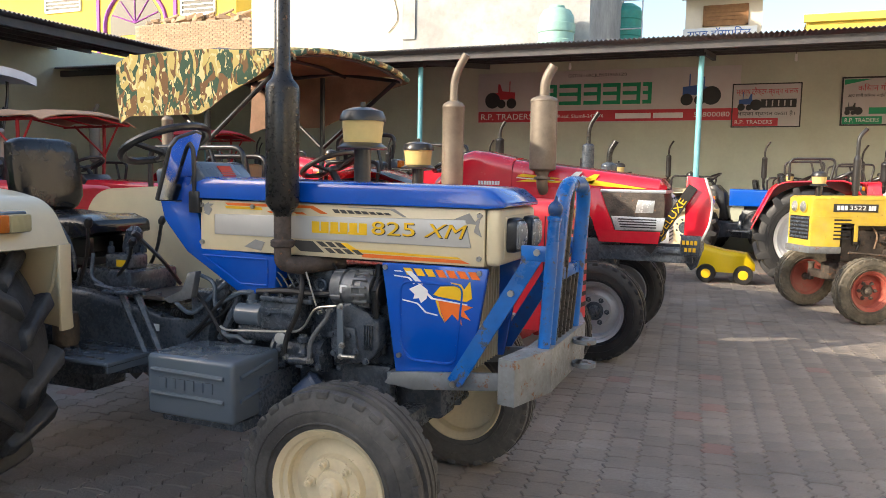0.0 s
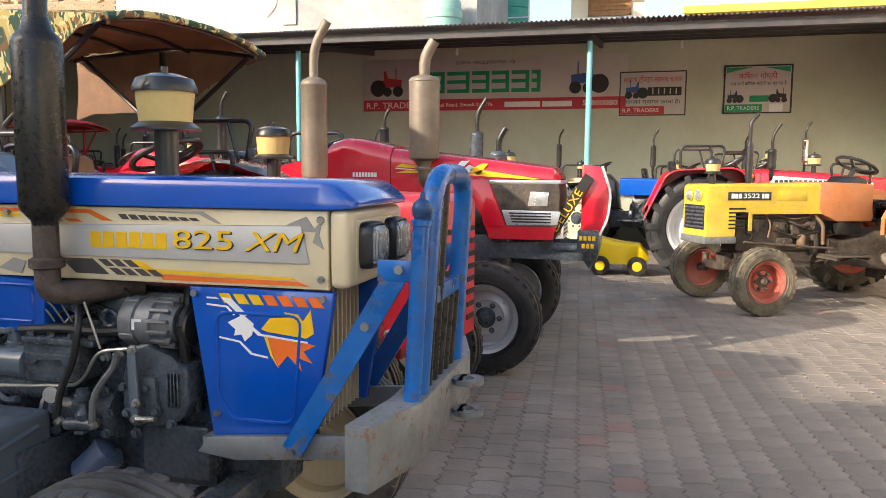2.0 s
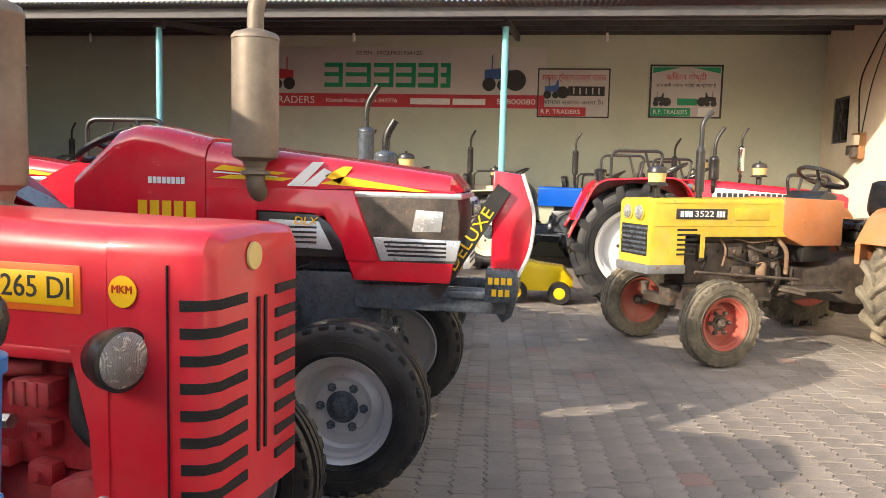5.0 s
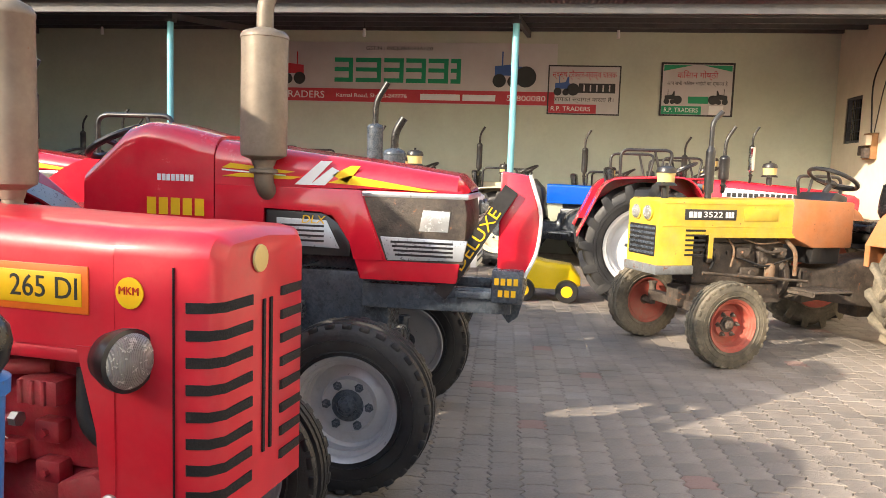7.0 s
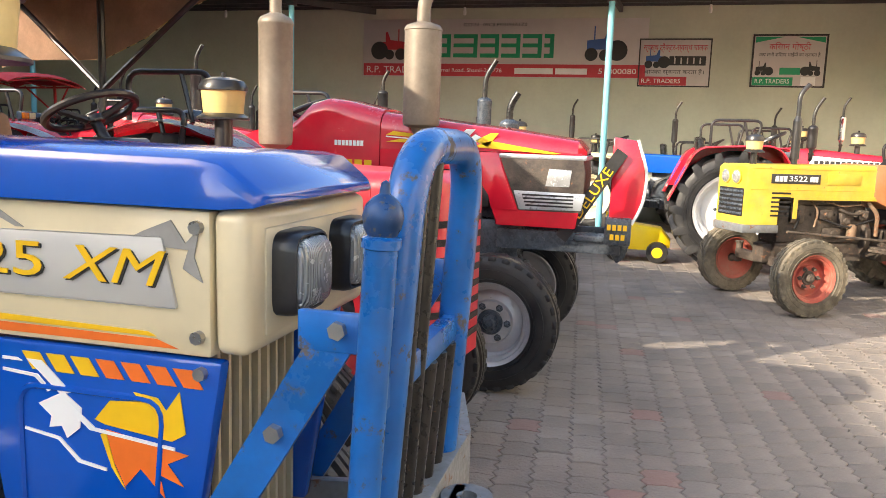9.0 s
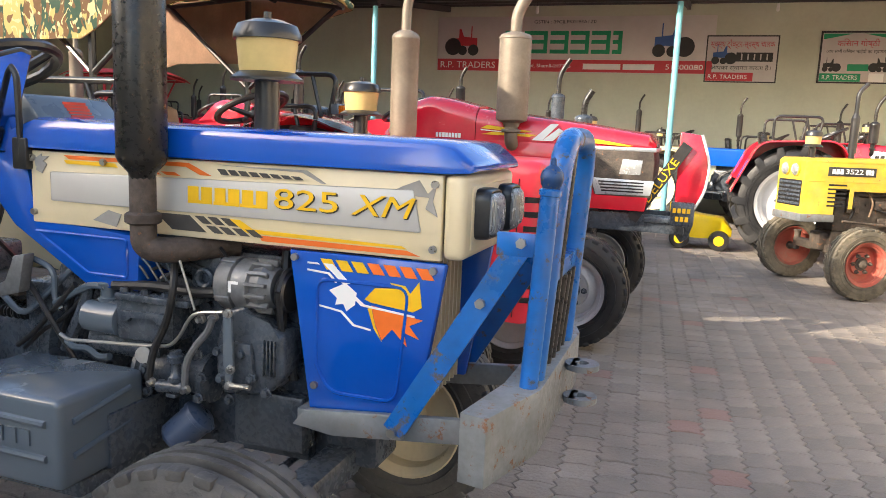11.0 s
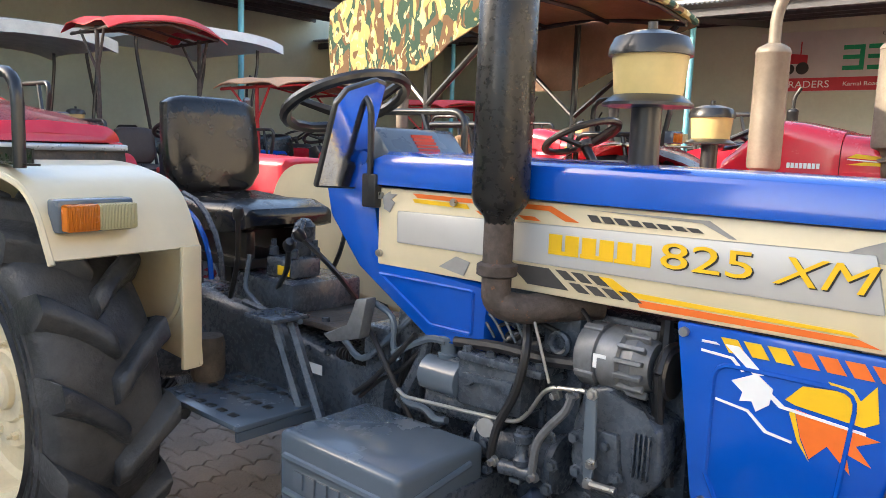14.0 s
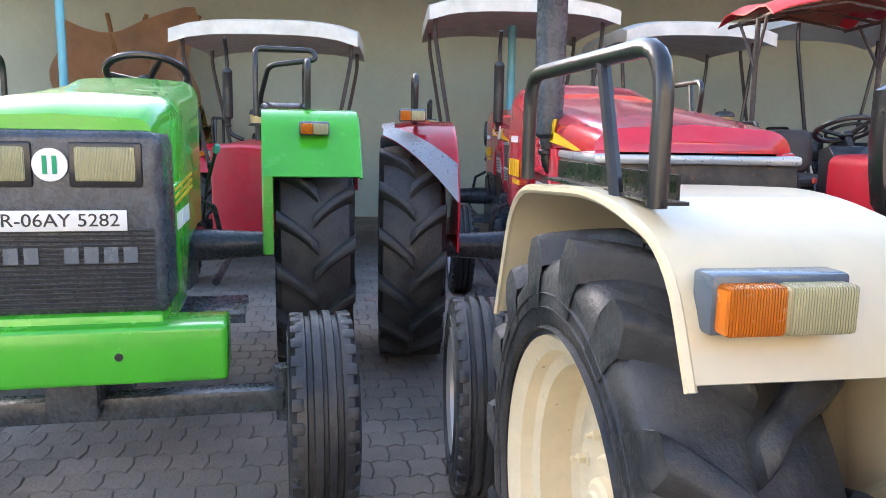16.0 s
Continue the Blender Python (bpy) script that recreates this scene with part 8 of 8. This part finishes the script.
for s in (-1, 1):
    bm = B()
    add_prism(bm, [(-0.30, 0.78), (-0.30, 1.28), (-1.3, 1.30), (-1.3, 1.05), (-0.75, 1.0), (-0.62, 0.78)], s * 0.33 - 0.008, s * 0.33 + 0.008, bevel=0.004)
    p = part("side_panel", bm, GREEN, t)
    bm = B()
    bars(bm, -0.80, -0.38, 1.10, 1.17, s * 0.3405 + 0.001, 8, 0.25)
    part("white_badge", bm, WHITE_PRINT, p)
    bm = B()
    for i in range(3):
        add_prism(bm, [(-0.95, 1.23 + i * 0.028), (-0.36, 1.20 + i * 0.028), (-0.36, 1.212 + i * 0.028), (-0.95, 1.245 + i * 0.028)], s * 0.34 - 0.001, s * 0.34 + 0.001)
    part("yellow_stripe", bm, DECAL_YELLOW, p)
lever(t, (-1.75, 0.33, 1.15), (-1.62, 0.40, 1.38), TANK_GREEN, 0.010)
bm = B()
add_loft(bm, [(-2.62, 0.13, 1.585, 1.64, 0.03), (-2.58, 0.16, 1.58, 1.665, 0.04), (-2.30, 0.16, 1.58, 1.665, 0.04), (-2.26, 0.13, 1.585, 1.64, 0.03)])
bmesh.ops.translate(bm, verts=bm.verts[:], vec=(0, 0.78, 0))
part("side_seat", bm, VINYL, t, "small black seat pad on the mudguard")
bm = B()
add_tube(bm, [(-2.22, 0.60, 1.58), (-2.24, 0.60, 1.92), (-2.30, 0.60, 2.0), (-2.34, 0.96, 2.0), (-2.30, 0.98, 1.94), (-2.36, 0.68, 1.90), (-2.60, 0.62, 1.70), (-2.62, 0.62, 1.58)], 0.017, 10, 0.06)
part("grab_rail", bm, BLACK, t)
bm = B()
add_box(bm, (-1.905, 0.80, 1.38), (-1.89, 1.02, 1.50), 0.004)
g = part("lamp_guard", bm, BLACK, t)
for i in range(3):
    bm = B()
    add_box(bm, (-1.889, 0.82, 1.395 + i * 0.033), (-1.885, 1.0, 1.415 + i * 0.033))
    part("lens_strip", bm, AMBER if i == 1 else SILVER, g)

plain_tractor(pose(-4.6, 2.35, 0), "red tractor with a gold wheat emblem and a brown seat", "round", RED_OLD, RED_CAST, RIM_SILVER, seat_mat=mat("dark_brown_vinyl", (0.05, 0.035, 0.03), 0.45, var=0.2), roof=(-3.1, -2.1, 0.62, 2.62, [-2.5], TARP_RED, dict(lining=TARP_TAN, frame=EXHAUST_RUST, sag=0.08)), **row)
plain_tractor(pose(-5.0, 4.5, 0), "red tractor under a red tarpaulin roof", "round", RED, RED_CAST, RIM_SILVER, muff=(-0.9, 0.25, 1.6, 0.07, 0.55, EXHAUST, 0.3), roof=(-3.2, -1.9, 0.75, 2.25, [-2.4], TARP_TAN, dict(lining=TARP_TAN, frame=TARP_RED)), **row)
plain_tractor(pose(-3.2, 6.3, 0), "red tractor with a silver mudguard edge", "arjun", RED, GREY_CAST, RIM_SILVER, trim=SILVER, muff=(-0.9, 0.1, 1.7, 0.06, 0.4, BLACK, 0.3), cleaner=(-1.3, 0.1, 1.7, 0.09), **row)
plain_tractor(pose(-5.8, 8.3, 0), "red tractor under a faded red tarpaulin", "round", RED, RED_CAST, RIM_SILVER, muff=(-0.9, 0.25, 1.6, 0.05, 0.4, BLACK, 0.3), roof=(-3.2, -1.9, 0.75, 2.25, [-2.4], TARP_RED, dict(lining=TARP_TAN, frame=TARP_RED)), **row)

# Third row under the side shed.
row3 = dict(group="tractors under the side shed")
plain_tractor(pose(-7.7, -2.55, 0), "dark red tractor with an off-white roof", "round", RED_OLD, RED_CAST, RIM_SILVER, roof=(-3.3, -1.4, 0.98, 2.66, [-3.0, -1.65], TARP_WHITE, dict(thick=0.14, sag=0.01, frame=EXHAUST_RUST)), cleaner=(-1.0, 0.0, 1.55, 0.09), muff=(-1.0, -0.3, 1.6, 0.05, 0.45, BLACK, 0.3), **row3)
plain_tractor(pose(-7.4, 0.15, 0), "red tractor with an off-white roof and wooden posts", "arjun", RED, GREY_CAST, RIM_SILVER, roof=(-3.4, -1.3, 0.98, 2.90, [-3.0, -1.7], TARP_WHITE, dict(thick=0.14, sag=0.01, frame=EXHAUST_RUST)), muff=(-1.0, -0.3, 1.6, 0.05, 0.55, BLACK, 0.3), **row3)
plain_tractor(pose(-7.9, 2.2, 0), "blue tractor with a grey-white roof", "box", BLUE, GREY_CAST, RIM_CREAM, CREAM, roof=(-3.3, -1.3, 0.85, 2.78, [-3.0, -1.7], TARP_WHITE, dict(thick=0.14, sag=0.01)), cleaner=(-0.6, 0.0, 1.60, 0.10), **row3)
plain_tractor(pose(-7.6, 4.2, 0), "blue tractor with a white sheet roof", "box", BLUE, GREY_CAST, RIM_CREAM, CREAM, roof=(-3.4, -1.1, 1.0, 2.96, [-3.0, -1.6], WHITE, dict(thick=0.12, sag=0.0)), muff=(-0.9, 0.25, 1.6, 0.05, 0.4, STEEL, 0.3), **row3)
plain_tractor(pose(-8.2, 6.6, 0), "red tractor under the side shed", "round", RED, RED_CAST, RIM_SILVER, muff=(-0.9, 0.0, 1.65, 0.085, 0.6, EXHAUST, 0.3), **row3)

# Small yellow toy rider by the weight carrier.
t = thing("ride_on_toy", pose(0.66, 9.3, 0), "small bright yellow ride-on toy with black wheels", "toy")
bm = B()
add_loft(bm, [(0.42, 0.12, 0.20, 0.30, 0.04), (0.30, 0.20, 0.16, 0.45, 0.08), (0.0, 0.22, 0.16, 0.48, 0.06), (-0.3, 0.22, 0.16, 0.55, 0.08), (-0.42, 0.16, 0.2, 0.62, 0.05)])
part("toy_body", bm, mat("yellow_plastic", (0.80, 0.55, 0.01), 0.3, var=0.05), t)
for x in (-0.26, 0.26):
    for s in (-1, 1):
        bm = B()
        add_lathe(bm, [(0.05, -0.05), (0.13, -0.05), (0.14, -0.03), (0.14, 0.03), (0.13, 0.05), (0.05, 0.05)], (x, s * 0.24, 0.14), (0, 1, 0), 20)
        w = part("wheel", bm, BLACK, t)
        bm = B()
        add_lathe(bm, [(0.0, 0), (0.06, 0.002), (0.07, 0.0)], (x, s * 0.292, 0.14), (0, s, 0), 16)
        part("hub_cap", bm, DECAL_YELLOW, w)

# Folded tarpaulins leaning in the shed's far corner.
t = thing("tarpaulin_heap", pose(-12.6, -5.2, 0), "brown and camouflage tarpaulins heaped over poles in the corner", "tarpaulin")
bm = B()
rows = []
for i in range(15):
    u = i / 14
    row_pts = []
    for j in range(13):
        v = j / 12
        row_pts.append((0.25 * math.sin(v * 14 + u * 3) * (0.3 + u) - 0.4 * (1 - u), -1.0 + 2.0 * v + 0.08 * math.sin(u * 11), 3.1 - 1.9 * u - 0.2 * math.sin(v * 5)))
    rows.append(row_pts)
ring_faces(bm, rows, False, False)
bmesh.ops.solidify(bm, geom=bm.faces[:], thickness=0.01)
part("hanging_sheet", bm, TARP_TAN, t)
bm = B()
rows = []
for i in range(13):
    a = math.pi * i / 12
    rows.append([(0.6 * math.cos(a) * (1 + 0.15 * math.sin(j * 2.1)), -0.9 + 2.1 * j / 12, (1.75 + 0.25 * math.sin(j * 1.4 + i)) * math.sin(a) ** 0.6 + 0.01) for j in range(13)])
ring_faces(bm, rows, False, False)
bmesh.ops.solidify(bm, geom=bm.faces[:], thickness=0.012)
part("folded_heap", bm, CAMO, t)
for y0, y1 in ((-0.9, 0.2), (-0.2, 1.0), (0.5, -0.4)):
    bm = B()
    add_rod(bm, (0.4, y0, 0.0), (-0.6, y1, 3.2), 0.035, segs=8)
    part("pole", bm, WOOD, t)

# ---- paving ----
def paver_outline(L=0.165, W=0.165, k=0.026):
    a, b = L / 2, W / 2
    g = 0.0022
    return [(-a + g, -b + g), (-a / 2, -b + k + g), (0, -b + g), (a / 2, -b + k + g), (a - g, -b + g), (a - g + k * 0.5, 0), (a - g, b - g), (a / 2, b + k - g), (0, b - g), (-a / 2, b + k - g), (-a + g, b - g), (-a + g + k * 0.5, 0)]


def paver_mesh(seed):
    r = random.Random(seed)
    o = paver_outline()
    n = len(o)
    tilt = [r.uniform(-0.0012, 0.0012) for _ in range(2)]
    vs = [(x, y, -0.03) for x, y in o] + [(x, y, -0.005) for x, y in o] + [(x * 0.95, y * 0.955, tilt[0] * x * 10 + tilt[1] * y * 10) for x, y in o]
    fs = [tuple(range(2 * n, 3 * n))]
    for k in range(2):
        for i in range(n):
            j = (i + 1) % n
            fs.append((k * n + i, k * n + j, (k + 1) * n + j, (k + 1) * n + i))
    return vs, fs


def tint_pavers(m):
    """Some pavers are brick red, chosen by the same random value that shades each one."""
    n, l = m.node_tree.nodes, m.node_tree.links
    info = next(q for q in n if q.bl_idname == "ShaderNodeObjectInfo")
    b = n["Principled BSDF"]
    old = b.inputs["Base Color"].links[0].from_socket
    pick = n.new("ShaderNodeMath")
    pick.operation = "COMPARE"
    pick.inputs[1].default_value, pick.inputs[2].default_value = 0.47, 0.008
    l.new(info.outputs["Random"], pick.inputs[0])
    half = n.new("ShaderNodeMath")
    half.operation = "MULTIPLY"
    half.inputs[1].default_value = 0.4
    l.new(pick.outputs[0], half.inputs[0])
    x = n.new("ShaderNodeMix")
    x.data_type = "RGBA"
    l.new(half.outputs[0], x.inputs[0])
    l.new(old, x.inputs[6])
    x.inputs[7].default_value = (0.30, 0.13, 0.11, 1)
    l.new(x.outputs[2], b.inputs["Base Color"])


tint_pavers(PAVER)
SHAPES = [paver_mesh(i) for i in range(6)]
paving = new("pavement")
tagged(paving, "worn grey interlocking pavers with sandy joints", "pavement", "", "structure")
meshes = []
for vs, fs in SHAPES:
    me = bpy.data.meshes.new("paver")
    me.from_pydata(vs, [], fs)
    me.materials.append(PAVER)
    meshes.append(me)
rnd = random.Random(9)
verts, faces, count = [], [], 0
L, W = 0.165, 0.165
TURN = radians(94.0)
ca, sa = math.cos(TURN), math.sin(TURN)
for r in range(-62, 100):
    for c in range(-50, 104):
        u = c * L + (L / 2 if r % 2 else 0)
        v = r * W
        x, y = u * ca - v * sa, u * sa + v * ca
        if not (-13.8 < x < 8.0 and -6.0 < y < 14.8):
            continue
        near = 0.85 < x < 3.05 and 1.6 < y < 5.1
        z = rnd.uniform(-0.003, 0.0015)
        q = rnd.randrange(6)
        if near and count < 300:
            part("paver", meshes[q], None, paving, m=pose(x, y, z, 0, 0, 94.0))
            count += 1
            continue
        vs, fs = SHAPES[q]
        o = len(verts)
        verts.extend((x + a * ca - b * sa, y + a * sa + b * ca, z + h) for a, b, h in vs)
        faces.extend(tuple(o + i for i in f) for f in fs)
me = bpy.data.meshes.new("pavers")
me.from_pydata(verts, [], faces)
PAVER_FIELD = PAVER.copy()
PAVER_FIELD.name = "grey_paver_field"
for nd in PAVER_FIELD.node_tree.nodes:
    if nd.bl_idname == "ShaderNodeObjectInfo":
        geo = PAVER_FIELD.node_tree.nodes.new("ShaderNodeNewGeometry")
        for lk in list(nd.outputs["Random"].links):
            PAVER_FIELD.node_tree.links.new(geo.outputs["Random Per Island"], lk.to_socket)
me.materials.append(PAVER_FIELD)
field = new("paver_field", me)
field.parent = paving
tagged(field, "rows of worn grey pavers", "", "", "stuff")
